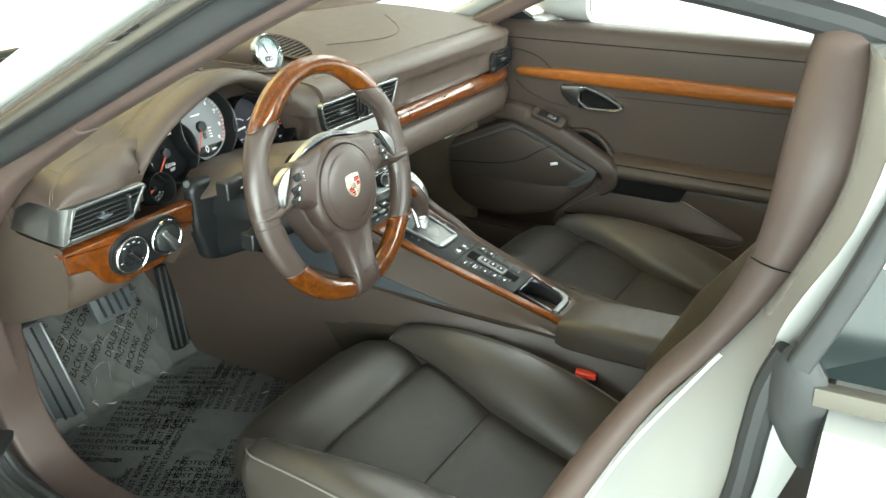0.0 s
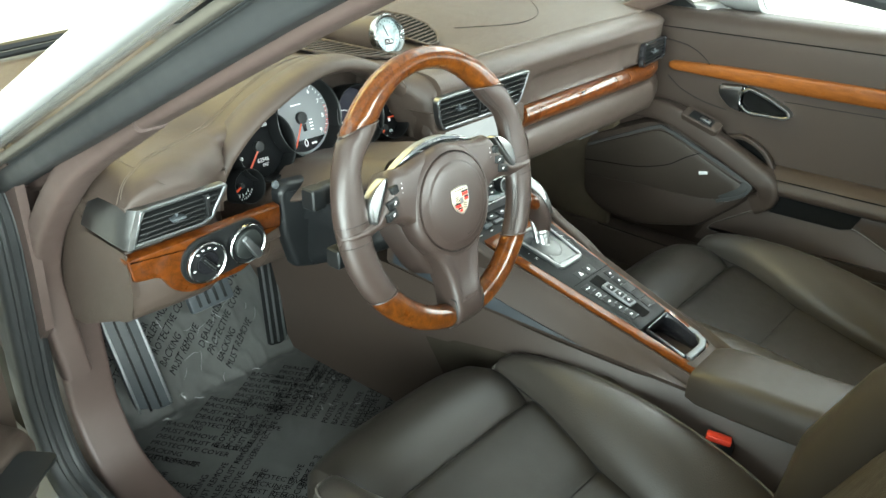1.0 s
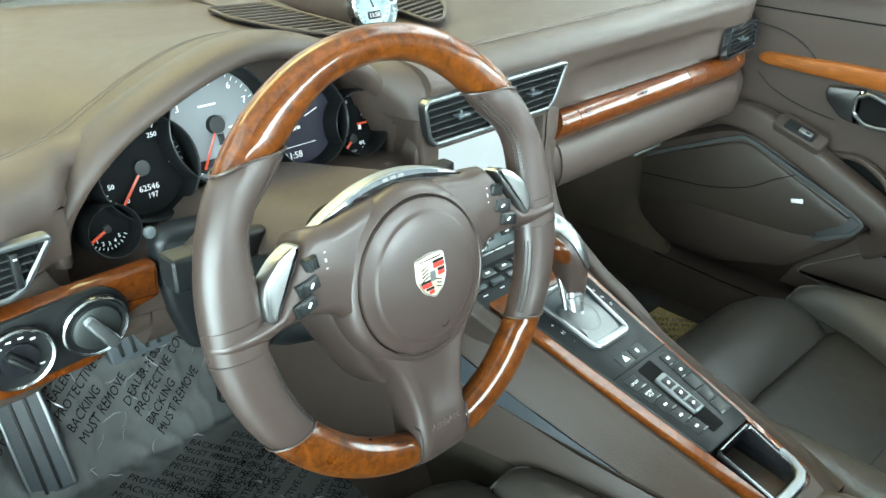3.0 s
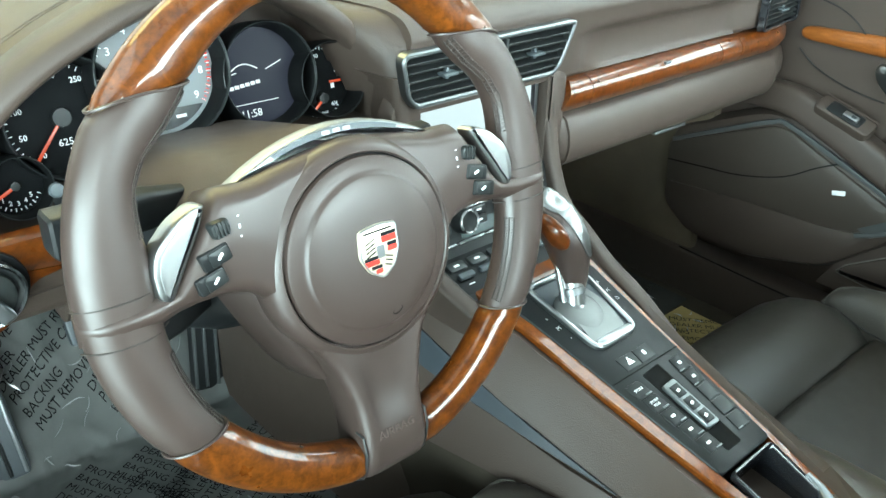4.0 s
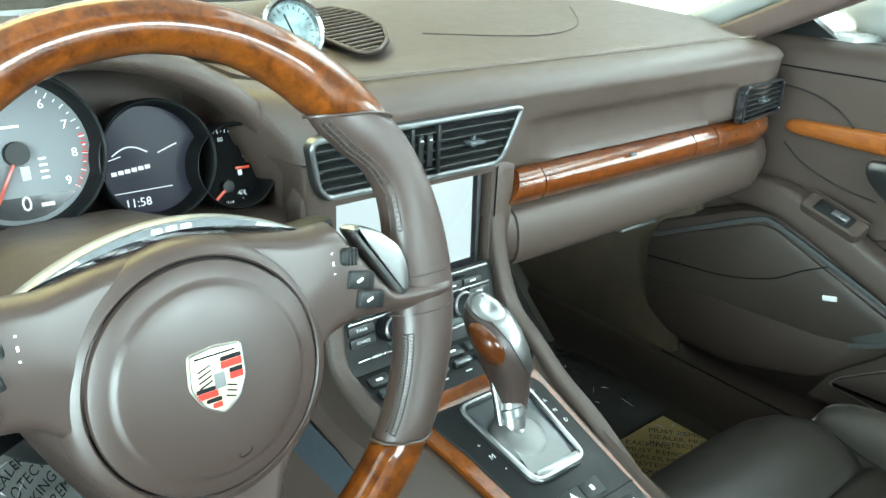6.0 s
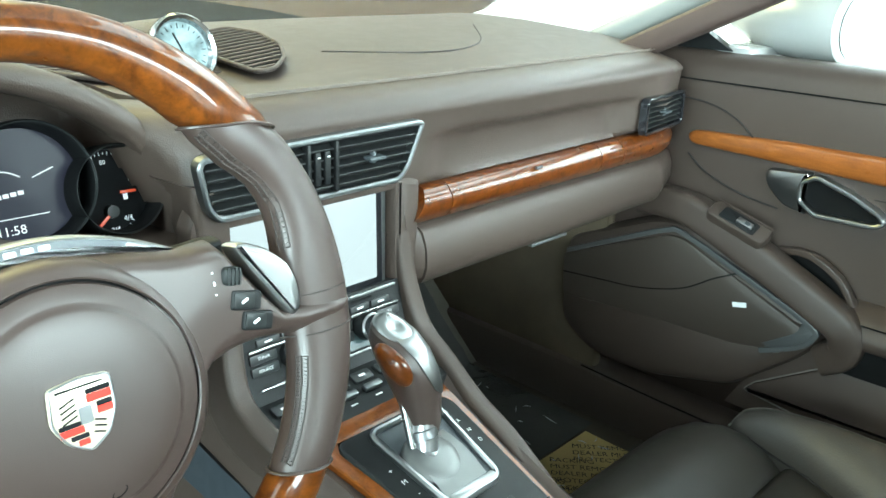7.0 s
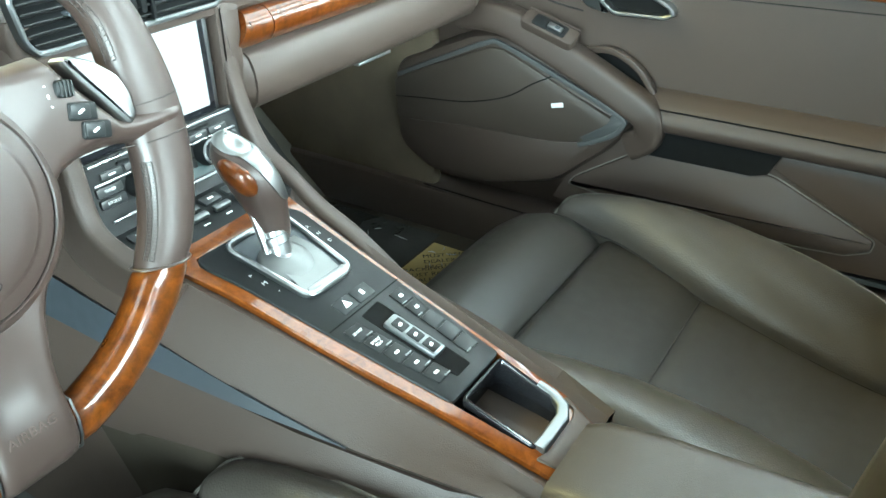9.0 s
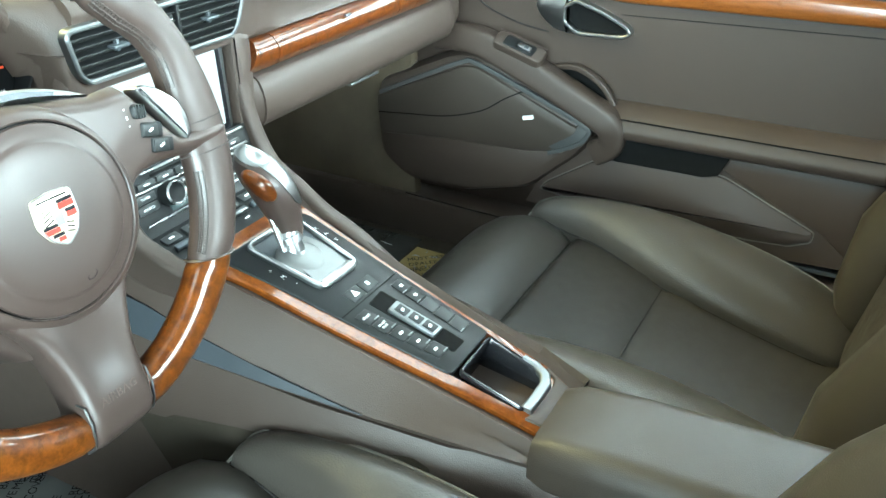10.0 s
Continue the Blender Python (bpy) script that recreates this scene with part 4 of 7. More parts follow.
part("readout", text_bm("11:58", 0.0085, CK @ Matrix.Translation((0, -0.012, 0.0040)), 0.0002), M_lit_white, chrono, "lit white time")

# defroster grilles either side of the clock
for sx in (-1, 1):
    grille = thing("dashboard_grille", (0.012 + sx * 0.085, 0.22, 0.866), "slatted dark air grille in the dashboard top", "air grille", "dashboard grilles")
    GM = Matrix.Translation((0.004, 0, 0.8560 if sx > 0 else 0.8520)) @ pose(0, 0, 0, 1.4, -6.2 if sx > 0 else 3.0)
    q = [(sx * x, y) for x, y in ((0.038, 0.150), (0.062, 0.146), (0.104, 0.186), (0.142, 0.246), (0.166, 0.325), (0.162, 0.395), (0.064, 0.395))]
    q = rounded(q if sx > 0 else list(reversed(q)), 0.014, 3)
    part("well", plate(q, GM, 0.0022), M_dark, grille, "dark grille opening")
    part("rim", frame_ring(q, GM, 0.004, 0.0050, 0.0015), M_leather, grille)
    inner = inset(q, 0.005)
    for i in range(14):
        y = 0.162 + 0.0165 * i
        cross = sorted(inner[j][0] + (y - inner[j][1]) * (inner[j - 1][0] - inner[j][0]) / (inner[j - 1][1] - inner[j][1]) for j in range(len(inner)) if (inner[j][1] - y) * (inner[j - 1][1] - y) < 0)
        if len(cross) >= 2:
            part("slat", box((0, 0, 0), (cross[-1] - cross[0], 0.0030, 0.0022), 0.0006, GM @ Matrix.Translation(((cross[0] + cross[-1]) / 2, y, 0.0034)) @ pose(0, 0, 0, 12), 1), M_leather, grille)

# seams on the dashboard top
for d in (0.0, 0.006):
    ends = [(x - d * k, y + d * (1 - k), end_round(x - d * k, z) + 0.0006) for x, y, z, k in ((-0.6815, 0.001, 0.850, 1), (-0.674, 0.008, 0.8495, 0.9), (-0.660, 0.016, 0.8495, 0.6))]
    along = [pad_point(p.x, p.y) for p in catmull([(-0.630, 0.030 + d, 0), (-0.560, 0.062 + d, 0), (-0.480, 0.098 + d, 0), (-0.400, 0.112 + d, 0), (-0.320, 0.112 + d, 0), (-0.235, 0.098 + d, 0)], 8)]
    part("stitching", tube(catmull(ends + along, 2), 0.00045, 5), M_stitch, dash, "stitched seam")
for y, z in ((0.030, 0.8664), (0.036, 0.8668)):
    part("stitching", tube([V((x, y + 0.03 * smooth01((x - 0.60) / 0.12) ** 2, z - 0.004 * smooth01((x - 0.60) / 0.12))) for x in xs(-0.08, 0.70, 16)], 0.0009, 5), M_stitch, dash, "stitched seam")
part("defroster_seam", tube(catmull([(0.16, 0.19, 0.8765), (0.30, 0.135, 0.8735), (0.42, 0.17, 0.8755), (0.55, 0.30, 0.8825)], 5), 0.0009, 5), M_seam, dash, "seam in the dashboard top")

# centre stack
stack = thing("centre_stack", (0, 0.0, 0.58), "black centre stack with screen, radio knobs and rows of buttons", "centre stack")
M_screen = glow_material("lit_screen", (0.84, 0.90, 0.88), 0.80)
SF = axes((0, -0.011, 0), (1, 0, 0), (0, 0.03, 1))
part("screen_housing", plate(rounded([(-0.112, 0.660), (0.092, 0.658), (0.094, 0.775), (0.084, 0.784), (-0.100, 0.784), (-0.112, 0.774)], 0.006, 3), SF, 0.012, 0.004), M_silver, stack, "satin silver screen surround")
part("screen_mask", plate(rect(0.190, 0.114, 0.006, 4, -0.010, 0.718), SF, 0.0130, 0.0008), M_gloss, stack, "gloss black screen mask")
part("screen", plate(rect(0.176, 0.100, 0.002, 3, -0.011, 0.720), SF, 0.0136, 0.0003), M_screen, stack, "bright lit screen")
pts = [(0.02, 0.66), (-0.010, 0.664), (-0.020, 0.625), (-0.036, 0.596), (-0.088, 0.581), (-0.10, 0.56), (0.02, 0.54)]
part("radio_body", loft([[V((x, y, z)) for y, z in pts] for x in (-0.100, 0.102)]), M_black, stack, "black radio and climate panel")
RP = axes((0.001, -0.010, 0.664), (1, 0, 0), (0, 0.0105, 0.039))
LP = axes((0.001, -0.020, 0.625), (1, 0, 0), (0, 0.016, 0.029))
TP = axes((0.001, -0.036, 0.596), (1, 0, 0), (0, 0.052, 0.015))


M_button = material("grey_button", (0.024, 0.0255, 0.026), 0.36, vary=0.06)


def button(m, x, y, w, h, words="", mat=M_button, hgt=0.003):
    b = part("button", plate(rect(w, h, min(w, h) * 0.2, 2), m @ Matrix.Translation((x, y, 0)), hgt, 0.0008), mat, stack, "small button")
    if words:
        part("writing", text_bm(words, min(h * 0.5, 0.0042), m @ Matrix.Translation((x, y, hgt)), 0.0002), M_white_ink, b)
    else:
        part("symbol", plate(rect(w * 0.32, h * 0.22), m @ Matrix.Translation((x, y, hgt)), 0.0002), M_white_ink, b)


M_trim_line = material("bright_line", (0.34, 0.345, 0.345), 0.28, 1.0, vary=0.03)
for y in (-0.0035, -0.0225):
    part("trim_line", box((0, y, 0.002), (0.186, 0.0026, 0.004), 0.0008, RP), M_trim_line, stack, "satin silver line")
part("trim_line", box((0, -0.020, 0.002), (0.180, 0.0024, 0.004), 0.0008, LP), M_trim_line, stack, "satin silver line")
part("disc_slot", box((0, -0.0095, 0.001), (0.120, 0.0025, 0.002), 0, RP), M_dark, stack, "dark disc slot")
for i in range(6):
    button(RP, -0.070 + 0.028 * i, -0.0165, 0.025, 0.0075)
for s in (-1, 1):
    for i, w in enumerate(("TUNER", "SOURCE") if s < 0 else ("INFO", "CAR")):
        button(RP, s * 0.078, -0.030 - 0.012 * i, 0.030, 0.0095, w)
    for i in range(2):
        button(RP, s * 0.018, -0.030 - 0.012 * i, 0.022, 0.0095)
    k = part("radio_knob", revolve([(0, 0), (0.0145, 0), (0.0140, 0.014), (0.0125, 0.0165), (0.010, 0.0150), (0, 0.0150)], RP @ Matrix.Translation((s * 0.045, -0.036, 0)), 28), M_black, stack, "ribbed black radio knob")
    part("ring", revolve([(0.0105, 0.0150), (0.0125, 0.0166), (0.0135, 0.0158), (0.0140, 0.0148), (0.0143, 0.0148), (0.0141, 0.0160), (0.0128, 0.0172)], RP @ Matrix.Translation((s * 0.045, -0.036, 0)), 28, True), M_trim_line, k)
M_climate = material("climate_glass", (0.045, 0.062, 0.064), 0.15, vary=0.1)
part("climate_display", plate(rect(0.10, 0.016, 0.002), LP @ Matrix.Translation((0, -0.0085, 0)), 0.0012), M_climate, stack, "teal grey climate display")
for i in range(6):
    x = -0.078 + 0.0312 * i
    button(TP, x, -0.014, 0.024, 0.013)
    part("toggle", box((x, -0.031, 0.003), (0.022, 0.008, 0.006), 0.002, TP), M_silver if i in (2, 3) else M_slate, stack, "climate toggle")
    part("symbol", box((x, -0.042, 0.0006), (0.008, 0.0016, 0.0004), 0, TP), M_white_ink, stack)

# leather columns and sails either side of the stack
for pts in (((0.096, 0.655), (0.129, 0.655), (0.133, 0.715), (0.134, 0.768), (0.116, 0.776), (0.096, 0.776)), ((-0.136, 0.655), (-0.113, 0.655), (-0.113, 0.774), (-0.128, 0.788), (-0.138, 0.77))):
    part("side_column", plate(rounded(list(pts), 0.005, 3), axes((0, 0.010, 0), (1, 0, 0), (0, 0, 1)), 0.021, 0.008), M_leather, stack, "brown leather column beside the screen")
for sx, ox in ((-1, 0.0), (1, 0.004)):
    line = catmull([(ox + sx * 0.106, -0.004, 0.722), (ox + sx * 0.108, -0.014, 0.665), (ox + sx * 0.113, -0.034, 0.612), (ox + sx * 0.110, -0.075, 0.588), (ox + sx * 0.100, -0.125, 0.566)] + ([(0.100, -0.175, 0.546), (0.096, -0.235, 0.512)] if sx > 0 else []), 6)
    part("side_sail", sweep(line, rounded([(-0.010, -0.05), (0.010, -0.05), (0.011, 0.006), (-0.011, 0.006)], 0.006, 3), up=(0, -1, 0.6)), M_leather, stack, "brown leather sail beside the stack")

# ---- steering wheel ----
TILT = radians(13)
WC = axes((-0.325, -0.201, 0.780), (1, 0, 0), (0, math.sin(TILT), math.cos(TILT)))     # at the rim's centre: x across, y up, z to the driver
wheel = thing("steering_wheel", WC @ V((0, 0, -0.05)), "brown leather steering wheel with lacquered wood rim segments", "steering wheel")
RIM_OUT = 0.1935
RIM_IN = ((-90, 0.1610), (-65, 0.1585), (-50, 0.1560), (-35, 0.1540), (-20, 0.1500), (0, 0.1440), (8, 0.1440), (15, 0.1500), (24, 0.1570), (31, 0.1565), (39, 0.1510), (46, 0.1510), (56, 0.1560), (72, 0.1620), (90, 0.1635))


def rim_place(a, q, lift=0.0, hz=0.0163):
    """A place on the rim: a degrees round it, q degrees round its section from the outside over the driver's face."""
    fold = (a + 180) % 360 - 180
    fold = fold if abs(fold) <= 90 else math.copysign(180, fold) - fold
    inside = float(np.interp(fold, [k for k, _ in RIM_IN], [v for _, v in RIM_IN]))
    h = (RIM_OUT - inside) / 2
    cx, sy = math.cos(radians(q)), math.sin(radians(q))
    r = RIM_OUT - h + (h + lift) * math.copysign(abs(cx) ** 0.92, cx)
    return WC @ V((r * math.cos(radians(a)), r * math.sin(radians(a)), (hz + lift) * math.copysign(abs(sy) ** 0.92, sy)))


def slant(ends, q):
    """The angle of a joint whose outer and inner ends differ, at q degrees round the section."""
    return lerp(ends[0], ends[1], (1 - math.cos(radians(q))) / 2)


def rim_part(name, start, end, mat, hz, label=""):
    n = max(8, int(abs(end[0] - start[0]) / 3))
    rings = []
    for i in range(n + 1):
        near = min(i, n - i)
        lift = -0.0012 if near == 0 else 0.0
        rings.append([rim_place(lerp(slant(start, q), slant(end, q), i / n), q, lift, hz) for q in range(0, 360, 15)])
    return part(name, loft(rings), mat, wheel, label, smooth=60)


JTR, JTL, JBL, JBR = (35.3, 51), (144.7, 129), (212.5, 219), (-34.6, -42)
M_wheel_stitch = material("wheel_thread", (0.020, 0.014, 0.011), 0.7)
M_rim_wood = wood_material("rim_burl", (0.036, 0.0095, 0.0018), (0.105, 0.030, 0.0035))
rim_part("rim_wood", JTR, JTL, M_rim_wood, 0.0158, "lacquered burl wood rim segment")
rim_part("rim_wood", (-81, -80), JBR, M_rim_wood, 0.0155, "lacquered burl wood rim segment")
rim_part("rim_wood", JBL, (261, 260), M_rim_wood, 0.0155, "lacquered burl wood rim segment")
rim_part("rim_leather", JBR, JTR, M_wheel_leather, 0.0168, "brown leather rim grip")
rim_part("rim_leather", JTL, JBL, M_wheel_leather, 0.0168, "brown leather rim grip")
for j in (JTR, JTL, JBL, JBR):
    part("joint_ring", tube([rim_place(slant(j, q), q, 0.0003) for q in range(0, 360, 15)], 0.0011, 6, loop=True, up=WC.to_3x3() @ V((-math.sin(radians(j[0])), math.cos(radians(j[0])), 0.01))), M_wheel_leather, wheel, "raised leather joint")
for a0, a1 in ((-39, -13), (14, 48), (132, 166), (194, 217)):
    n = 56
    seam = [rim_place(lerp(a0, a1, i / n), 150, 0.0002) for i in range(n + 1)]
    cross = [rim_place(lerp(a0, a1, i / n), 150 + (12 if i % 2 else -12), 0.0003) for i in range(n + 1)]
    sides = [tube([rim_place(lerp(a0, a1, i / n), 150 + d, 0.0002) for i in range(n + 1)], 0.0006, 5, up=(0.1, -1, 0.1)) for d in (-13, 13)]
    part("stitching", join(tube(seam, 0.0007, 5, up=(0.1, -1, 0.1)), tube(cross, 0.0005, 5, up=(0.1, -1, 0.1)), *sides), M_wheel_stitch, wheel, "cross-stitched seam")

# spokes: two wings and the lower spoke, about a round hub
WING = ((0.0, 0.064, -0.075, 0.0150), (0.025, 0.062, -0.072, 0.0155), (0.050, 0.058, -0.060, 0.0165), (0.066, 0.0545, -0.044, 0.0170), (0.076, 0.0530, -0.029, 0.0172), (0.085, 0.0535, -0.0205, 0.0170), (0.098, 0.0540, -0.0165, 0.0165), (0.104, 0.0480, -0.0157, 0.0162), (0.110, 0.0395, -0.0153, 0.0160), (0.122, 0.0230, -0.0155, 0.0152), (0.135, 0.0060, -0.0170, 0.0150), (0.150, 0.0045, -0.0205, 0.0162), (0.162, 0.0042, -0.0205, 0.0176), (0.172, 0.0040, -0.0205, 0.0177), (0.180, 0.0038, -0.0203, 0.0160), (0.186, 0.0036, -0.0201, 0.0128), (0.1905, 0.0034, -0.0198, 0.0085), (0.1940, 0.0030, -0.0190, 0.0030))
for sx in (-1, 1):
    rings = []
    for x, hi, lo, top in WING:
        low = lerp(-0.028, -top * 0.8, smooth01((x - 0.14) / 0.02))
        ring = rounded([(lo + 0.003, low), (hi - 0.006, low), (hi, max(top - 0.014, low + 0.0005)), (hi - 0.007, top - 0.001), (lerp(hi, lo, 0.45), top + 0.0012), (lo + 0.008, top - 0.001), (lo, max(top - 0.012, low + 0.0005))], 0.006, 4)
        rings.append([WC @ V((sx * x, y, z)) for y, z in ring])
    part("spoke", loft(rings), M_wheel_leather, wheel, "brown leather-covered spoke", smooth=60)
    for x0, dy in ((0.0045, 1), (-0.0205, -1)):
        line = [(0.140, -0.002), (0.152, 0.0125), (0.160, 0.0165), (0.172, 0.0171), (0.180, 0.0154), (0.1865, 0.0120), (0.1915, 0.0070), (0.1945, 0.000)]
        part("spoke_seam", tube([WC @ V((sx * x, x0 + dy * 0.0006, z)) for x, z in line], 0.0006, 6, up=(0, 0, 1)), M_wheel_stitch, wheel)
rings = []
for y, w, t, dip in ((-0.055, 0.064, 0.0150, 0.0), (-0.072, 0.054, 0.0165, 0.0), (-0.084, 0.0450, 0.0175, 0.001), (-0.094, 0.0395, 0.0185, 0.0025), (-0.107, 0.0350, 0.0195, 0.004), (-0.122, 0.0310, 0.0200, 0.0045), (-0.136, 0.0290, 0.0205, 0.003), (-0.146, 0.0285, 0.0212, 0.0005), (-0.164, 0.0287, 0.0215, 0.0), (-0.178, 0.0285, 0.0195, 0.0), (-0.188, 0.0278, 0.0135, 0.0), (-0.1945, 0.0265, 0.004, 0.0), (-0.1965, 0.024, -0.008, 0.0)):
    rings.append([WC @ V((x, y, z)) for x, z in ((-w + 0.002, -0.022), (0, -0.022), (w - 0.002, -0.022), (w, t - 0.012), (w - 0.0012, t - 0.005), (w - 0.005, t - 0.001), (w - 0.010, t), (w * 0.55, t - dip * 0.8), (w * 0.25, t - dip), (0, t - dip), (-w * 0.25, t - dip), (-w * 0.55, t - dip * 0.8), (-w + 0.010, t), (-w + 0.005, t - 0.001), (-w + 0.0012, t - 0.005), (-w, t - 0.012))])
part("spoke", loft(rings), M_wheel_leather, wheel, "brown leather-covered lower spoke", smooth=60)
for sx in (-1, 1):
    part("spoke_seam", tube([WC @ V((sx * 0.0290, y, z)) for y, z in ((-0.150, 0.008), (-0.152, 0.0165), (-0.166, 0.0175), (-0.180, 0.0135), (-0.190, 0.007), (-0.1955, -0.004))], 0.0010, 6, up=(1, 0, 0)), M_silver, wheel, "thin metal joint line")
part("lower_cover", loft([[WC @ V((x, y, z)) for x, z in rounded([(-w, -0.05), (w, -0.05), (w * 0.8, -0.012), (-w * 0.8, -0.012)], 0.01, 3)] for y, w in ((0.007, 0.105), (-0.030, 0.092), (-0.060, 0.078), (-0.093, 0.060), (-0.111, 0.044))]), M_wheel_leather, wheel, "brown rear cover of the spokes")
HC = WC @ Matrix.Translation((0.001, -0.0155, 0))
part("hub", revolve([(0.0, -0.03), (0.070, -0.03), (0.0790, -0.008), (0.0800, 0.006), (0.0775, 0.0140), (0.0735, 0.0180), (0.0700, 0.0195), (0.0690, 0.0185), (0.0690, 0.010), (0.0, 0.010)], HC, 64), M_wheel_leather, wheel, "brown leather hub")
part("hub_gap", revolve([(0.0, 0.009), (0.0692, 0.009), (0.0692, 0.0165), (0.0, 0.0165)], HC, 64), M_dark, wheel, "dark joint round the airbag cover")
part("airbag_cover", revolve([(0.0, 0.010), (0.0674, 0.010), (0.0676, 0.0185), (0.0668, 0.0208), (0.0640, 0.0222), (0.0580, 0.0238), (0.0558, 0.0244), (0.0548, 0.0256), (0.0530, 0.0264), (0.042, 0.0282), (0.028, 0.0294), (0.012, 0.0300), (0.0, 0.0301)], HC, 72), M_wheel_leather, wheel, "round brown leather airbag cover")
part("airbag_mark", tube([HC @ V((0.010 + 0.0042 * math.cos(a), -0.046 + 0.0024 * math.sin(a) + 0.25 * 0.0042 * math.cos(a), 0.0273)) for a in np.linspace(0, 2 * math.pi, 16, endpoint=False)], 0.00035, 5, loop=True, up=(0, -1, 0.2)), M_dark, wheel, "small embossed mark")
CR = WC @ Matrix.Translation((0.0012, -0.0135, 0.0298))
shield = rounded([(-0.0162, 0.0178), (-0.0178, -0.001), (-0.0115, -0.0130), (0.0, -0.0200), (0.0105, -0.0130), (0.0158, -0.001), (0.0158, 0.0178), (0.0, 0.0198)], 0.003, 3)
M_silver_light = material("bright_silver", (0.27, 0.275, 0.275), 0.34, 1.0, vary=0.03, rough_vary=0.02)
M_gold = material("pale_gold", (0.56, 0.50, 0.38), 0.32, 0.4)
crest = part("badge", plate(shield, CR, 0.0018, 0.0006), M_gold, wheel, "small gold shield badge with red and black bars")
part("badge_rim", frame_ring(inset(shield, 0.0002), CR @ Matrix.Translation((0, 0, 0.0012)), 0.0012, 0.0011, 0.0003), M_silver_light, crest, "bright raised badge edge")
for x0, y0, w, h, mt in ((0.0080, 0.0112, 0.0125, 0.0026, M_ink), (0.0080, 0.0076, 0.0125, 0.0042, M_red_ink), (0.0100, 0.0034, 0.0080, 0.0026, M_ink), (0.0100, 0.0002, 0.0080, 0.0036, M_red_ink), (-0.0088, -0.0034, 0.0110, 0.0024, M_ink), (-0.0082, -0.0066, 0.0120, 0.0036, M_red_ink), (-0.0050, -0.0102, 0.0090, 0.0024, M_ink), (-0.0034, -0.0134, 0.0056, 0.0030, M_red_ink), (0.0, -0.0002, 0.0064, 0.0088, M_silver)):
    part("badge_field", plate(rect(w, h, 0.0006, 2), CR @ Matrix.Translation((x0, y0, 0.0017)), 0.0004), mt, crest)
for x0, y0, a in ((-0.008, 0.0085, 20), (-0.008, 0.0055, 20), (-0.008, 0.0025, 20), (-0.008, -0.0005, 20), (0.0065, -0.0050, -20), (0.0060, -0.0080, -20), (0.0050, -0.0110, -20)):
    part("badge_line", plate(rect(0.0085 if x0 < 0 else 0.006, 0.0009, 0.0003, 2), CR @ Matrix.Translation((x0, y0, 0.0017)) @ pose(0, 0, 0, 0, 0, a), 0.0003), M_ink, crest)
part("badge_line", plate(rect(0.024, 0.0012, 0.0003, 2), CR @ Matrix.Translation((-0.0006, 0.0148, 0.0017)), 0.0003), M_ink, crest)

# silver paddles, buttons and the bright arc over the hub
M_paddle = material("satin_paddle", (0.31, 0.315, 0.315), 0.32, 1.0, vary=0.03, rough_vary=0.02)
for sx in (-1, 1):
    pad = [(0.1075, 0.0478), (0.1150, 0.0490), (0.1300, 0.0420), (0.1445, 0.0290), (0.1492, 0.0160), (0.1487, -0.0010), (0.1405, -0.0062), (0.1290, 0.0120), (0.1150, 0.0330)]
    pts = [(sx * x, y) for x, y in pad]
    pts = pts if sx < 0 else list(reversed(pts))
    shape = rounded(pts if sum(pts[i - 1][0] * pts[i][1] - pts[i][0] * pts[i - 1][1] for i in range(len(pts))) > 0 else list(reversed(pts)), 0.005, 4)
    pdl = part("shift_paddle", plate(shape, WC @ Matrix.Translation((0, 0, 0.001)), 0.0155, 0.0030), M_paddle, wheel, "satin silver shift paddle")
    part("paddle_face", plate(inset(shape, 0.0042), WC @ Matrix.Translation((0, 0, 0.0160)), 0.0010, 0.0004), M_silver_light, pdl, "brushed inset face")
    part("thumb_wheel", join(plate(rect(0.0135, 0.0115, 0.004), WC @ Matrix.Translation((sx * 0.1030, 0.0310, 0.0095)) @ pose(0, 0, 0, 0, 0, -sx * 10), 0.0105, 0.003),
         *[box((0, 0, 0), (0.0011, 0.0100, 0.002), 0, WC @ Matrix.Translation((sx * 0.1030, 0.0310, 0.0196)) @ pose(0, 0, 0, 0, 0, -sx * 10) @ Matrix.Translation((d * 0.0026, 0, 0))) for d in (-1.5, -0.5, 0.5, 1.5)]), M_key, wheel, "ribbed dark thumb wheel")
    for y, x in ((0.0145, 0.1095), (0.0005, 0.1150)):
        slot = WC @ Matrix.Translation((sx * x, y, 0.0105)) @ pose(0, 0, 0, 0, 0, -sx * 14)
        b = part("wheel_button", plate(rect(0.0205, 0.0118, 0.0022), slot, 0.0080, 0.0012), M_black, wheel, "black steering wheel button")
        part("rocker", plate(rect(0.0140, 0.0096, 0.0018), slot @ Matrix.Translation((-sx * 0.0022, 0, 0.0078)), 0.0012, 0.0005), M_key, b)
        part("symbol", plate(rect(0.0050, 0.0017, 0.0007), slot @ Matrix.Translation((-sx * 0.0022, 0, 0.0091)) @ pose(0, 0, 0, 0, 0, 35), 0.0003), M_white_ink, b)
    for k, w in ((0.0065, 0.0010), (0.0, 0.0026), (-0.0065, 0.0010)):
        part("symbol", plate(rect(0.0012, w), WC @ Matrix.Translation((sx * (0.0905 - 0.02 * k), 0.0295 + k, 0.0182)), 0.0003), M_white_ink, wheel)
arc_out = [(x, 0.0722 - 0.0235 * abs(x / 0.083) ** 2.0) for x in xs(-0.084, 0.084, 24)]
arc_in = [(x * 0.955, y - 0.0085 * (1 - (abs(x) / 0.0845) ** 3) - 0.0006) for x, y in reversed(arc_out)]
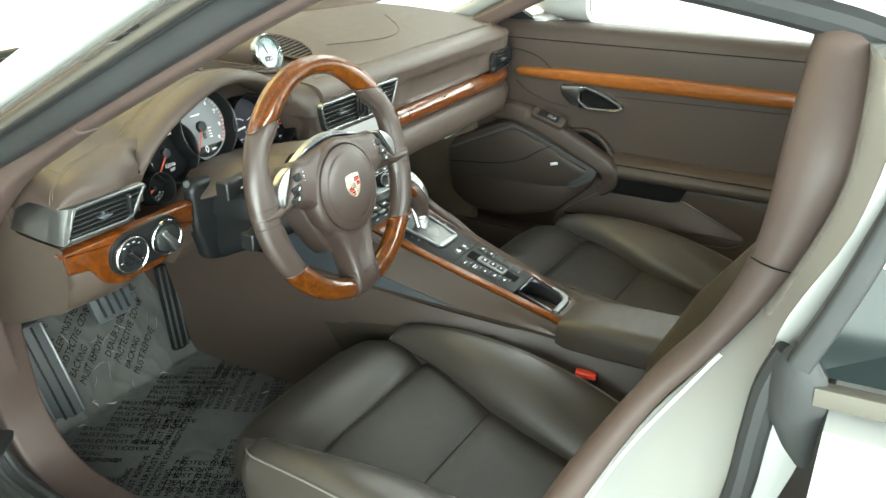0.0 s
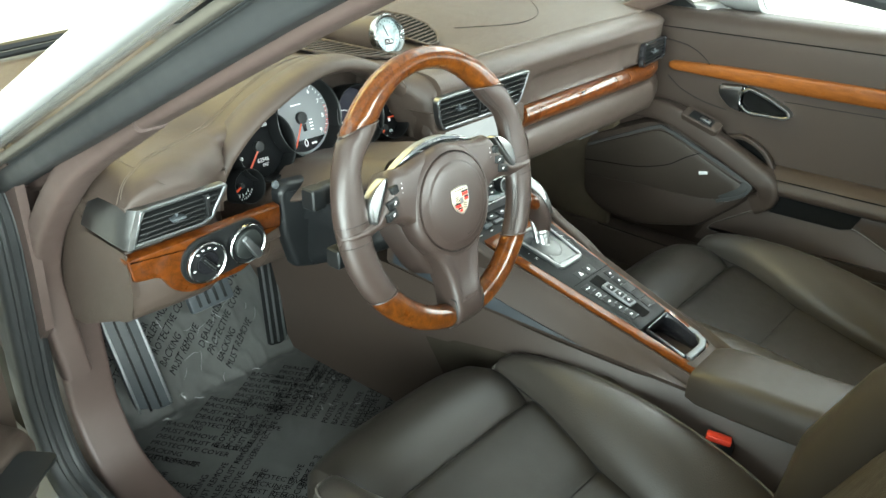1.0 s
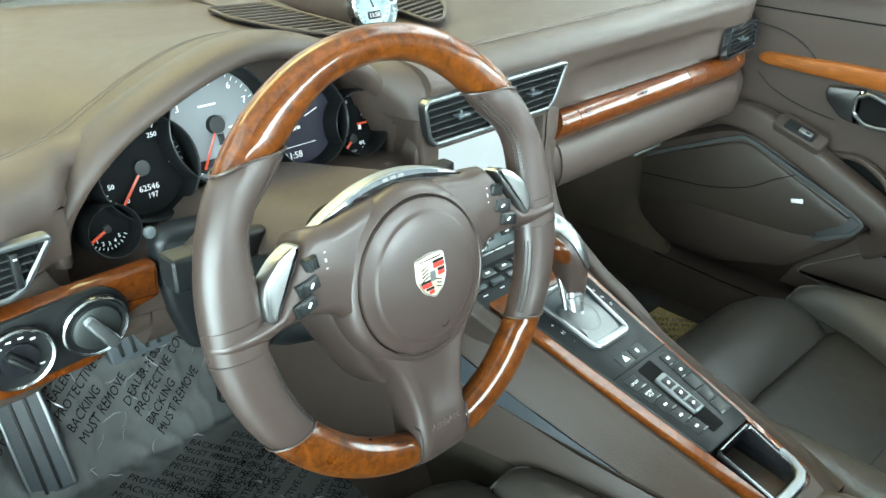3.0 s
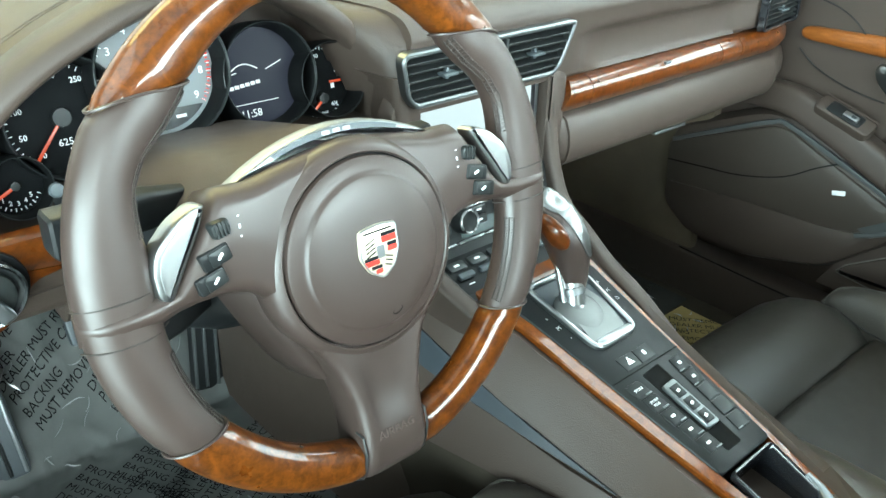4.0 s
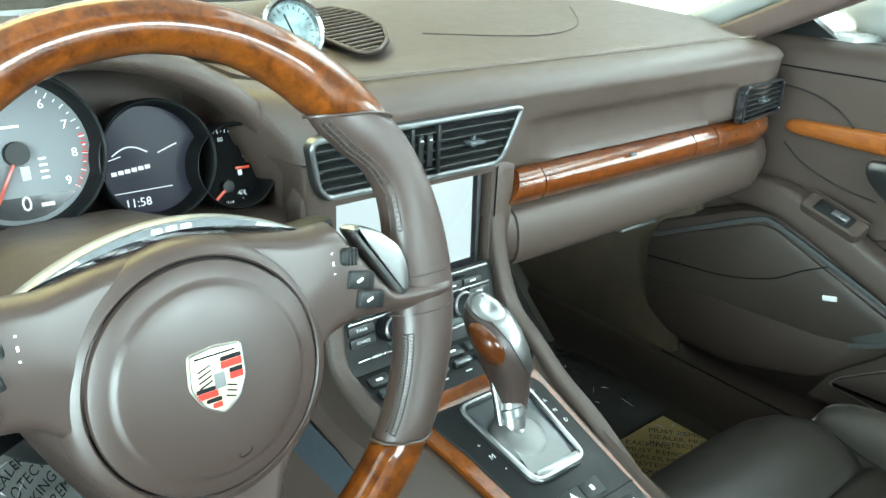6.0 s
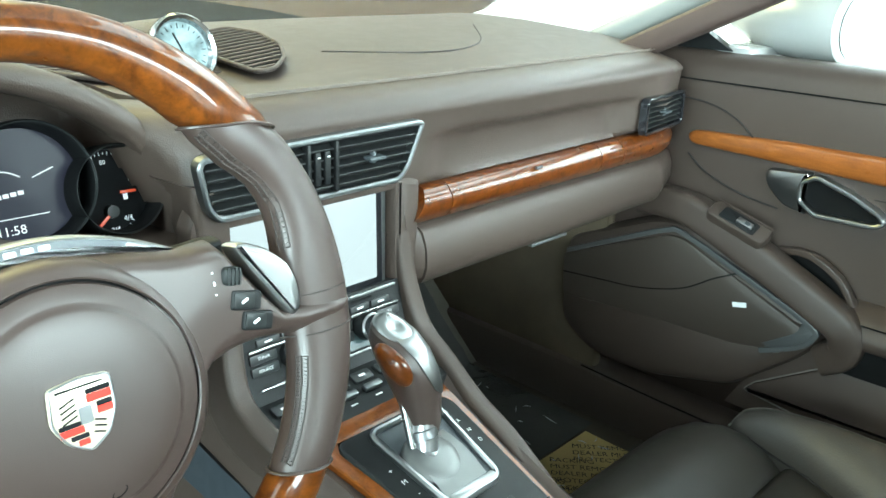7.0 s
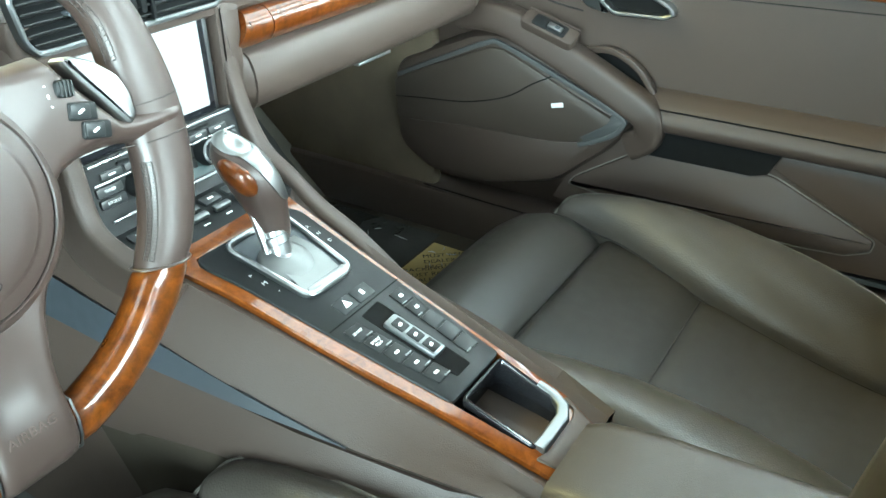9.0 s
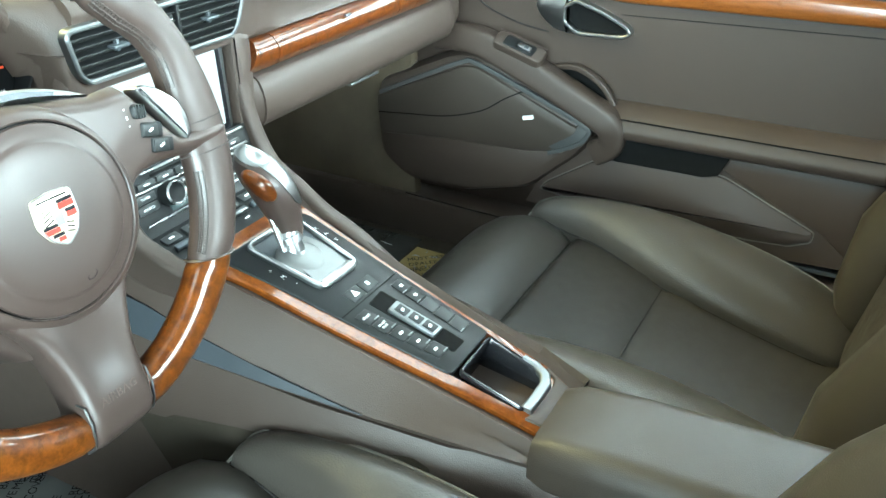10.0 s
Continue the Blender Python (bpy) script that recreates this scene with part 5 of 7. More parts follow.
part("arc_trim", plate(list(reversed(arc_out + arc_in)), WC @ Matrix.Translation((0.001, 0.0015, -0.014)), 0.014, 0.0030), M_paddle, wheel, "bright metal arc over the hub")
field_out = [(x * 0.62, y - 0.0022 + 0.0145 * (x / 0.083) ** 2) for x, y in arc_out]
field_in = [(x * 0.60, y - 0.0066 + 0.0165 * (x / 0.083) ** 2) for x, y in reversed(arc_out)]
fld = part("arc_field", plate(list(reversed(field_out + field_in)), WC @ Matrix.Translation((0.001, 0.0015, -0.0075)), 0.0078), M_slate, wheel, "dark lettered field")
for x in (-0.0085, 0.0, 0.0085):
    part("letter_bar", plate(rect(0.0062, 0.0028, 0.0008, 2), WC @ Matrix.Translation((0.001 + x, 0.0690 - 3.0 * x * x, 0.0003)), 0.0006), M_silver_light, fld)
part("writing", text_bm("AIRBAG", 0.0096, WC @ Matrix.Translation((-0.0015, -0.1545, 0.0214)), 0.0005), M_trim, wheel, "embossed AIRBAG writing")

# column, shroud and stalks
column = thing("steering_column", (-0.328, 0.0, 0.66), "dark plastic steering column with control stalks", "steering column")
CW = axes((-0.325, -0.197, 0.786), (1, 0, 0), (0, math.sin(radians(18)), math.cos(radians(18))))     # the column, behind the wheel
back = CW @ Matrix.Translation((0, -0.01, 0))
part("hub_back", revolve([(0.0, -0.09), (0.050, -0.09), (0.058, -0.035), (0.050, -0.02), (0.0, -0.02)], back, 32), M_black, column, "black hub housing")
M_shroud = material("shroud_plastic", (0.0065, 0.0072, 0.0078), 0.42, spec=0.3, vary=0.08, bump=0.1, bscale=1500)
sh = []
for d, w, h, up in ((-0.03, 0.05, 0.045, 0.0), (-0.06, 0.075, 0.06, 0.0), (-0.11, 0.085, 0.066, -0.004), (-0.20, 0.09, 0.07, -0.01), (-0.26, 0.09, 0.07, -0.015)):
    sh.append([back @ V((x, y + up, d)) for x, y in rounded([(-w, -h), (w, -h), (w * 0.95, h * 0.75), (-w * 0.95, h * 0.75)], 0.03, 4)])
part("shroud", loft(sh), M_shroud, column, "dark slate column shroud")
part("shroud_top", loft([[CW @ V((x, y, d)) for x, y in rounded([(-0.085 - 0.02 * i, 0.018), (0.085 + 0.02 * i, 0.018), (0.06, 0.052 + 0.006 * i), (-0.06, 0.052 + 0.006 * i)], 0.02, 4)] for i, d in enumerate((-0.03, -0.08, -0.16, -0.24))]), M_leather, column, "brown leather column cover")
part("upper_shroud", loft([[V((-0.335 + w * math.cos(a), y, 0.715 + h * math.sin(a) ** 0.8)) for a in np.linspace(0, math.pi, 19)] for y, w, h in ((-0.110, 0.070, 0.060), (-0.100, 0.078, 0.068), (-0.050, 0.082, 0.071), (0.000, 0.086, 0.069), (0.050, 0.090, 0.064))]), M_shroud, column, "slate dome over the column", smooth=60)
part("side_cover", plate(rounded([(-0.463, 0.772), (-0.456, 0.705), (-0.436, 0.640), (-0.390, 0.626), (-0.330, 0.626), (-0.330, 0.752), (-0.400, 0.778), (-0.450, 0.783)], 0.010, 4), axes((0, 0.060, 0), (1, 0, 0), (0, -0.08, 1)), 0.020, 0.008), M_shroud, column, "dark slate cover beside the column", smooth=50)
part("cover_edge", tube(catmull([(-0.410, -0.016, 0.772), (-0.405, -0.019, 0.715), (-0.385, -0.016, 0.655)], 5), 0.003, 6), M_shroud, column)


def stalk(p0, p1, w, h, name="stalk"):
    d = V(p1) - V(p0)
    rings = []
    for u, s in ((0, 0.55), (0.35, 0.7), (0.6, 1.0), (0.92, 1.0), (1.0, 0.85)):
        c = V(p0) + d * u
        rings.append([c + V((0, a, b)) * s for a, b in rounded([(-w, -h), (w, -h), (w, h), (-w, h)], min(w, h) * 0.6, 3)])
    return part(name, loft(rings), M_black, column, "black control stalk")


def stalk_cap(x0, x1, y, z, w, h):
    part("stalk_cap", loft([[V((x, y + a * k, z + b * k)) for a, b in rounded([(-w, -h), (w, -h), (w, h), (-w, h)], 0.004, 3)] for x, k in ((x0, 1.0), (x1 + 0.002, 1.0), (x1, 0.85))]), M_shroud, column, "dark stalk end")


stalk((-0.360, -0.095, 0.785), (-0.486, -0.130, 0.802), 0.011, 0.014)
stalk_cap(-0.486, -0.506, -0.133, 0.8025, 0.012, 0.0145)
for dx, dz in ((0.0, 0.006), (-0.012, -0.004)):
    part("symbol", plate(rect(0.006, 0.0016), axes((-0.458 + dx, -0.1385, 0.8030 + dz), (1, 0.25, 0), (0, 0, 1)), 0.0004), M_white_ink, column)
stalk((-0.28, -0.065, 0.765), (-0.158, -0.086, 0.784), 0.010, 0.007)
stalk((-0.370, -0.110, 0.716), (-0.474, -0.154, 0.722), 0.011, 0.013)
stalk_cap(-0.474, -0.492, -0.158, 0.7225, 0.012, 0.0135)

# ---- centre console ----
console = thing("centre_console", (0.017, -0.27, 0.40), "brown leather centre console with wood edging and black switch panel", "centre console")
SL = math.atan(0.353)


def cz(y):
    return 0.573 + 0.353 * (y + 0.099)


CP = axes((0.017, -0.099, 0.573), (1, 0, 0), (0, math.cos(SL), math.sin(SL)))      # local y up the slope, z off the panel


def cloc(x, y):
    """Console panel place of a world x, y."""
    return (x - 0.017, (y + 0.099) / math.cos(SL))


SHELL = ((0.11, -0.094, 0.100, 0.484, 0.126), (-0.02, -0.094, 0.100, 0.475, 0.124), (-0.09, -0.083, 0.092, 0.468, 0.121), (-0.20, -0.063, 0.087, 0.462, 0.112), (-0.32, -0.0445, 0.084, 0.450, 0.094), (-0.42, -0.027, 0.081, 0.438, 0.074), (-0.485, -0.019, 0.078, 0.426, 0.056))
shell = []
for y, l, r, lo, w in SHELL:
    t = cz(min(y, -0.04)) + 0.001
    pts = [(l, t - 0.004), (l - 0.010, t + 0.001), (l - 0.022, t - 0.010), (-w - 0.002, lo + 0.012), (-w + 0.006, lo), (w + 0.035, lo), (w + 0.045, lo + 0.012), (r + 0.016, t - 0.012), (r + 0.008, t + 0.003), (r, t - 0.003), (r - 0.012, t - 0.004), (r - 0.016, t - 0.075), (l + 0.016, t - 0.075), (l + 0.012, t - 0.004)]
    shell.append([V((x, y, z)) for x, z in pts])
part("shell", loft(shell), M_leather, console, "brown leather console flanks")
inlay = []
for i in range(25):
    y = lerp(0.09, -0.31, i / 24)
    l, lo, w = (float(np.interp(-y, [-s[0] for s in SHELL], [s[k] for s in SHELL])) for k in (1, 3, 4))
    a, b = V((l - 0.022, y, cz(min(y, -0.04)) - 0.009)), V((-w - 0.002, y, lo + 0.012))
    p, q = b.lerp(a, 0.60 * (1 - i / 24) ** 0.85 + 0.006), b.lerp(a, 0.0)
    off = V((-0.0040, 0, 0.0020))
    inlay.append([p + off, q + off, q - off, p - off])
part("flank_inlay", loft(inlay), material("dark_slate", (0.026, 0.031, 0.037), 0.5, vary=0.08, bump=0.1, bscale=1500), console, "slate wedge along the console foot")
side = []
for y, w, t in ((0.62, 0.128, 0.50), (0.30, 0.125, 0.49), (-0.05, 0.118, 0.47), (-0.25, 0.105, 0.455), (-0.40, 0.080, 0.44), (-0.47, 0.048, 0.43), (-0.70, 0.040, 0.43), (-0.95, 0.040, 0.43)):
    side.append([V((x, y, z)) for x, z in ((-w - 0.040, 0.198), (-w - 0.026, 0.28), (-w - 0.012, t - 0.03), (-w + 0.004, t), (w + 0.03, t), (w + 0.045, t - 0.03), (w + 0.055, 0.28), (w + 0.066, 0.198))])
part("lower_flank", loft(side), M_leather, console, "dark brown lower console flank")
left_out = ((-0.084, -0.085), (-0.080, -0.112), (-0.070, -0.153), (-0.0565, -0.244), (-0.0465, -0.303), (-0.035, -0.358), (-0.023, -0.44))
left_in = ((-0.060, -0.104), (-0.065, -0.114), (-0.054, -0.161), (-0.041, -0.238), (-0.030, -0.302), (-0.018, -0.369), (-0.006, -0.445))
right_out = ((0.064, -0.485), (0.078, -0.44), (0.078, -0.36), (0.079, -0.24), (0.081, -0.19), (0.086, -0.11), (0.088, -0.085))
right_in = ((0.010, -0.452), (0.066, -0.445), (0.070, -0.369), (0.072, -0.306), (0.073, -0.22), (0.076, -0.118), (0.068, -0.106))
edge = [cloc(*p) for p in left_out + ((-0.018, -0.474),) + right_out]
hole = [cloc(*p) for p in left_in + ((0.0, -0.450),) + right_in]
part("wood_edging", loft([[CP @ V((x, y, h)) for x, y in q] for q, h in ((edge, -0.004), (edge, 0.003), ([tuple(V(a) * 0.88 + V(b) * 0.12) for a, b in zip(edge, hole)], 0.0045), (hole, 0.0045), (hole, -0.02))], ends_closed=True), M_wood_console, console, "lacquered burl wood edging")
panel = [cloc(*p) for p in ((-0.060, -0.105), (-0.0655, -0.115), (-0.0545, -0.161), (-0.0415, -0.238), (-0.0305, -0.302), (-0.0185, -0.369), (0.0705, -0.369), (0.0725, -0.306), (0.0735, -0.22), (0.0765, -0.118), (0.068, -0.105))]
part("console_end", plate(rounded([cloc(*p) for p in ((-0.014, -0.4525), (-0.008, -0.4740), (0.060, -0.4840), (0.0745, -0.4420), (0.0675, -0.4400), (0.0655, -0.4540), (0.055, -0.4575), (0.004, -0.4575))], 0.003, 2), CP @ Matrix.Translation((0, 0, 0.0035)), 0.0035, 0.0015), M_leather, console, "brown leather console end")
part("switch_panel", plate(rounded(panel, 0.006, 3), CP @ Matrix.Translation((0, 0, 0.001)), 0.006, 0.002), M_black, console, "matt black switch panel")

# gear selector
GP = CP @ Matrix.Translation((*cloc(0.013, -0.160), 0.007))
gate = rounded([(-0.034, -0.053), (0.037, -0.053), (0.043, 0.054), (-0.048, 0.054)], 0.016, 5)
M_slide = material("slide_metal", (0.19, 0.193, 0.190), 0.50, 1.0, vary=0.03)
gear = thing("gear_selector", GP.translation, "leather gear selector with wood inlay in a satin metal surround", "gear selector")
part("surround", frame_ring(gate, GP, 0.0065, 0.006, 0.002), M_paddle, gear, "satin metal gear surround")
part("surround_foot", plate(rect(0.058, 0.010, 0.004), GP @ Matrix.Translation((0.001, -0.046, 0)), 0.0058, 0.001), M_paddle, gear)
part("gate_well", plate(inset(gate, 0.004), GP, 0.001), M_slate, gear, "dark gear gate")
part("slide_cover", loft([[GP @ V((x, y, 0.002 + 0.006 * math.cos(math.pi * u / 1.1))) for x in (-0.030, 0.024)] for u, y in ((k / 8 - 0.5, 0.020 - 0.062 * k / 8) for k in range(9))], closed=False), M_slide, gear, "curved metal slide cover")
part("shaft", join(tube([(0.0015, -0.160, 0.550), (0.0030, -0.156, 0.564), (0.0060, -0.148, 0.586), (0.0085, -0.142, 0.602)], 0.0122, 20, up=(0, 1, 0)), revolve([(0.0, 0.0), (0.0175, 0.0), (0.0170, 0.010), (0.0150, 0.014), (0.0128, 0.018), (0.0, 0.018)], axes((0.0010, -0.161, 0.549), (1, 0, 0), (0, 0.90, -0.43)), 24)), M_paddle, gear, "polished metal gear shaft", smooth=50)
part("shaft_dome", revolve([(0.0, -0.004), (0.031, -0.004), (0.029, 0.001), (0.024, 0.005), (0.017, 0.0075), (0.0, 0.008)], GP @ Matrix.Translation((-0.010, -0.002, 0.003)), 32), M_slide, gear, "satin metal dome", smooth=60)
part("shaft_band", revolve([(0.0116, 0.0), (0.0135, 0.001), (0.0135, 0.009), (0.0116, 0.010)], axes((0.0045, -0.1525, 0.575), (1, 0, 0), (0, 0.90, -0.43)), 24, True), M_silver, gear)
part("release_rod", tube([(-0.008, -0.152, 0.566), (-0.007, -0.142, 0.592), (-0.007, -0.132, 0.618)], 0.0045, 12, up=(0, 1, 0)), M_paddle, gear, "bright release rod")
GRIP = ((0.011, -0.139, 0.595, 0.0170, 0.019), (0.011, -0.138, 0.599, 0.0190, 0.021), (0.010, -0.136, 0.608, 0.0205, 0.0235), (0.006, -0.133, 0.628, 0.0235, 0.0285), (0.001, -0.128, 0.647, 0.0250, 0.0310), (-0.003, -0.123, 0.663, 0.0240, 0.0295), (-0.005, -0.119, 0.675, 0.0190, 0.0225), (-0.005, -0.116, 0.6815, 0.010, 0.013), (-0.005, -0.115, 0.683, 0.003, 0.004))


def grip_at(s, deg, off=0.0):
    """A place on the grip, s sections up and deg round it, lifted off by off."""
    i = min(int(s), len(GRIP) - 2)
    cx, cy, cz_, w, d = (lerp(p, q, s - i) for p, q in zip(GRIP[i], GRIP[i + 1]))
    a = radians(deg)
    return V((cx + (w + off) * math.copysign(abs(math.cos(a)) ** 0.85, math.cos(a)), cy + (d + off) * math.sin(a), cz_ + off * max(0, s - 4) * 0.3 + (0.006 + 0.012 * max(0.0, 1 - s / 3)) * math.sin(a)))


part("grip", loft([[grip_at(s / 2, 15 * j) for j in range(24)] for s in range(17)]), M_wheel_leather, gear, "brown leather grip")
tongue = []
for s, half in ((3.0, 4), (3.1, 10), (3.3, 17), (3.6, 21), (4.0, 24), (4.5, 27), (5.0, 30), (5.5, 35), (6.0, 44), (6.6, 62)):
    tongue.append([grip_at(s, 293 + half * u, 0.0016) for u in np.linspace(-1, 1, 13)] + [grip_at(s, 293 + half * u, -0.001) for u in np.linspace(1, -1, 13)])
dome = [[grip_at(s, 15 * j, off) for j in range(24)] for s, off in ((6.35, -0.001), (6.4, 0.0012), (6.55, 0.0016), (6.8, 0.0016), (7.2, 0.0014), (7.6, 0.0012), (7.95, 0.001))]
part("grip_cap", join(loft(tongue), loft(dome)), M_silver_light, gear, "polished metal grip cap", smooth=60)
wood = []
for r, off in ((0.0195, -0.0015), (0.0195, 0.0010), (0.0185, 0.0022), (0.013, 0.0036), (0.006, 0.0044), (0.0008, 0.0046)):
    wood.append([grip_at(4.72 + r * math.sin(a) / 0.0165, 206 + r * math.cos(a) / 0.00052, off) for a in [2 * math.pi * q / 24 for q in range(24)]])
part("wood_inlay", loft(wood), M_wood, gear, "round burl wood inlay", smooth=60)

# armrest
M_rest = material("armrest_leather", (0.029, 0.0228, 0.0178), 0.42, vary=0.06, bump=0.25, bscale=1000, kind="pebble", spec=0.4)
rest = []
for y, z, w, h in ((-0.476, 0.440, 0.055, 0.018), (-0.480, 0.455, 0.068, 0.030), (-0.50, 0.463, 0.076, 0.040), (-0.56, 0.470, 0.080, 0.045), (-0.75, 0.478, 0.082, 0.045), (-0.95, 0.482, 0.082, 0.045)):
    rest.append([V((-0.006 + x * 0.86, y, z + q)) for x, q in rounded([(-w, -h), (w, -h), (w * 0.93, 0.012), (-w * 0.93, 0.012)], [0.006, 0.006, 0.036, 0.036], 7)])
lid_ = part("armrest", loft(rest), M_rest, console, "padded brown leather armrest lid")
part("armrest_catch", box((-0.006, -0.4765, 0.432), (0.03, 0.004, 0.008), 0.0015), M_slate, lid_, "small grey catch")

# switches on the panel
PT = CP @ Matrix.Translation((0, 0, 0.0068))


def switch(name, pts, hgt=0.003, mat=M_black, label="", r=0.0015, bev=0.0008, z=0.0):
    q = [cloc(*p) for p in pts]
    s = sum(q[i - 1][0] * q[i][1] - q[i][0] * q[i - 1][1] for i in range(len(q)))
    return part(name, plate(rounded(q if s > 0 else list(reversed(q)), r, 3), PT @ Matrix.Translation((0, 0, z)), hgt, bev), mat, console, label)


def mark(parent, x, y, w, h, z=0.0034, words="", a=0):
    m = PT @ Matrix.Translation((*cloc(x, y), z)) @ pose(0, 0, 0, 0, 0, a)
    part("symbol", text_bm(words, h, m, 0.0002) if words else plate(rect(w, h, min(w, h) * 0.2, 2), m, 0.0002), M_white_ink, parent)


haz = switch("hazard_switch", ((-0.010, -0.225), (-0.009, -0.242), (0.015, -0.242), (0.016, -0.225)), 0.0010, M_key, "dark hazard light switch")
part("symbol", plate([(-0.005, -0.004), (0.005, -0.004), (0.0, 0.0055)], PT @ Matrix.Translation((*cloc(0.004, -0.233), 0.0010)), 0.0003), M_white_ink, haz, "white triangle")
lk = switch("lock_switch", ((0.017, -0.225), (0.016, -0.242), (0.041, -0.242), (0.042, -0.225)), 0.0010, M_key, "dark lock switch")
mark(lk, 0.029, -0.233, 0.004, 0.006, 0.0010)
part("panel_joint", box((0, 0, 0), (0.112, 0.0012, 0.001), 0, PT @ Matrix.Translation((*cloc(0.018, -0.2455), 0.0))), M_dark, console)
switch("switch_well", ((0.002, -0.252), (0.011, -0.356), (0.036, -0.356), (0.032, -0.250)), 0.0008, M_dark, "dark sunken slot", 0.003)
sv = switch("roof_switch", ((0.007, -0.273), (0.0115, -0.330), (0.031, -0.330), (0.0275, -0.272)), 0.0055, M_silver, "satin silver rocker bank", 0.003, 0.0015)
for i in range(3):
    y0 = -0.279 - 0.0170 * i
    b = part("rocker", plate(rect(0.0135, 0.0150, 0.0015), PT @ Matrix.Translation((*cloc(0.0180 + 0.0013 * i, y0 - 0.006), 0.0054)), 0.0008, 0.0004), M_black, sv)
    part("symbol", plate(rect(0.005, 0.0035, 0.001), PT @ Matrix.Translation((*cloc(0.0180 + 0.0013 * i, y0 - 0.006), 0.0062)) @ pose(0, 0, 0, 0, 0, 20), 0.0002), M_white_ink, b)
for i, w in enumerate(("SPORT", "SPORT\nPLUS", "", "", "")):
    y0, dx = -0.254 - 0.0192 * i, 0.0043 * i
    b = switch("mode_button", ((-0.029 + dx, y0), (-0.0265 + dx, y0 - 0.0178), (-0.0055 + dx, y0 - 0.0178), (-0.008 + dx, y0)), 0.0014, M_black, "black mode button with a bar for its edge glint")
    # silver bar added for the reflection along the button's edge
    part("edge", box((0, 0, 0), (0.009, 0.0016, 0.0012), 0.0003, PT @ Matrix.Translation((*cloc(-0.0105 + dx, y0 - 0.0165), 0.0014))), M_silver, b, "silver bar for the edge glint")
    mark(b, -0.0175 + dx, y0 - 0.0085, 0.006, 0.0044 if w else 0.003, 0.0014, w)
for i in range(5):
    y0 = -0.253 - 0.0192 * i
    b = switch("mode_button", ((0.047 - 0.0006 * i, y0), (0.0465 - 0.0006 * i, y0 - 0.0178), (0.0655, y0 - 0.0178), (0.0655, y0)), 0.0014, M_black if i < 2 else M_key, "black mode button with a bar for its edge glint")
    if i in (0, 1, 4):
        # edge reflection of the right-hand buttons, again as an added bar
        part("edge", box((0, 0, 0), (0.008, 0.0016, 0.0012), 0.0003, PT @ Matrix.Translation((*cloc(0.0505 - 0.0006 * i, y0 - 0.0165), 0.0014))), M_silver, b, "silver bar for the edge glint")
    if i < 2:
        mark(b, 0.056, y0 - 0.0085, 0.005, 0.004, 0.0014)
for i, w in enumerate(("P", "R", "N", "D")):
    mark(console, 0.060 + 0.0016 * i, -0.126 - 0.0135 * i, 0, 0.0062, 0.0, w)
for i, w in enumerate(("+", "M", "-")):
    mark(console, -0.039 + 0.0035 * i, -0.152 - 0.0145 * i, 0, 0.0075, 0.0, w)
# oddments tray: a silver-lipped open box
tray_out = [cloc(*p) for p in ((-0.009, -0.372), (-0.005, -0.449), (0.063, -0.449), (0.066, -0.371))]
TR = CP
ro = rounded(list(tray_out), 0.008, 4)
ri = inset(ro, 0.003)
deep = inset(ro, 0.005)
part("oddments_tray", loft([[TR @ V((x, y, 0.0)) for x, y in ro], [TR @ V((x, y, 0.0065)) for x, y in ro], [TR @ V((x, y, 0.0085)) for x, y in inset(ro, 0.0012)], [TR @ V((x, y, 0.0080)) for x, y in ri], [TR @ V((x, y, 0.0050)) for x, y in deep], [TR @ V((x, y + 0.002, -0.052)) for x, y in inset(deep, 0.004)]], cap=False), M_gloss, console, "gloss black open tray")
part("tray_lip", sweep([TR @ V((x, y, 0.0075)) for x, y in ((-0.020, -0.371), (0.0, -0.372), (0.030, -0.372), (0.043, -0.366), (0.049, -0.352), (0.049, -0.335))], rounded([(-0.007, -0.006), (0.007, -0.006), (0.006, 0.002), (-0.006, 0.003)], 0.003, 3), up=(0, 0, 1), scale=lambda u: 1.0 - 0.6 * max(0, u - 0.6)), M_silver, console, "satin grey tray lip")
part("tray_well", plate(inset(deep, 0.001), TR @ Matrix.Translation((0, 0, -0.052)), 0.0008), M_black, console, "dark tray bottom")

# ---- seats ----
M_seat_centre = material("seat_centre_leather", (0.0200, 0.0163, 0.0121), 0.48, vary=0.08, bump=0.35, bscale=1200, kind="pebble", spec=0.42)


M_perf = material("perforated_leather", (0.043, 0.0370, 0.0310), 0.36, vary=0.05, bump=0.35, bscale=430, kind="dots")
M_beige = material("beige_plastic", (0.42, 0.36, 0.26), 0.45, vary=0.08)
ROLL = ((-0.086, 0.300, 0.150), (-0.086, 0.335, 0.160), (-0.094, 0.362, 0.168), (-0.112, 0.385, 0.174), (-0.140, 0.403, 0.179), (-0.175, 0.4125, 0.182), (-0.205, 0.4115, 0.183), (-0.232, 0.4030, 0.180), (-0.252, 0.3920, 0.177), (-0.263, 0.3825, 0.175), (-0.267, 0.3770, 0.174))
CENTRE = ((-0.266, 0.3760), (-0.271, 0.3810), (-0.280, 0.3825), (-0.320, 0.3790), (-0.400, 0.3640), (-0.424, 0.3585), (-0.4315, 0.3525), (-0.439, 0.3550), (-0.520, 0.3380), (-0.600, 0.3200), (-0.670, 0.3060), (-0.740, 0.3020), (-0.790, 0.3080))
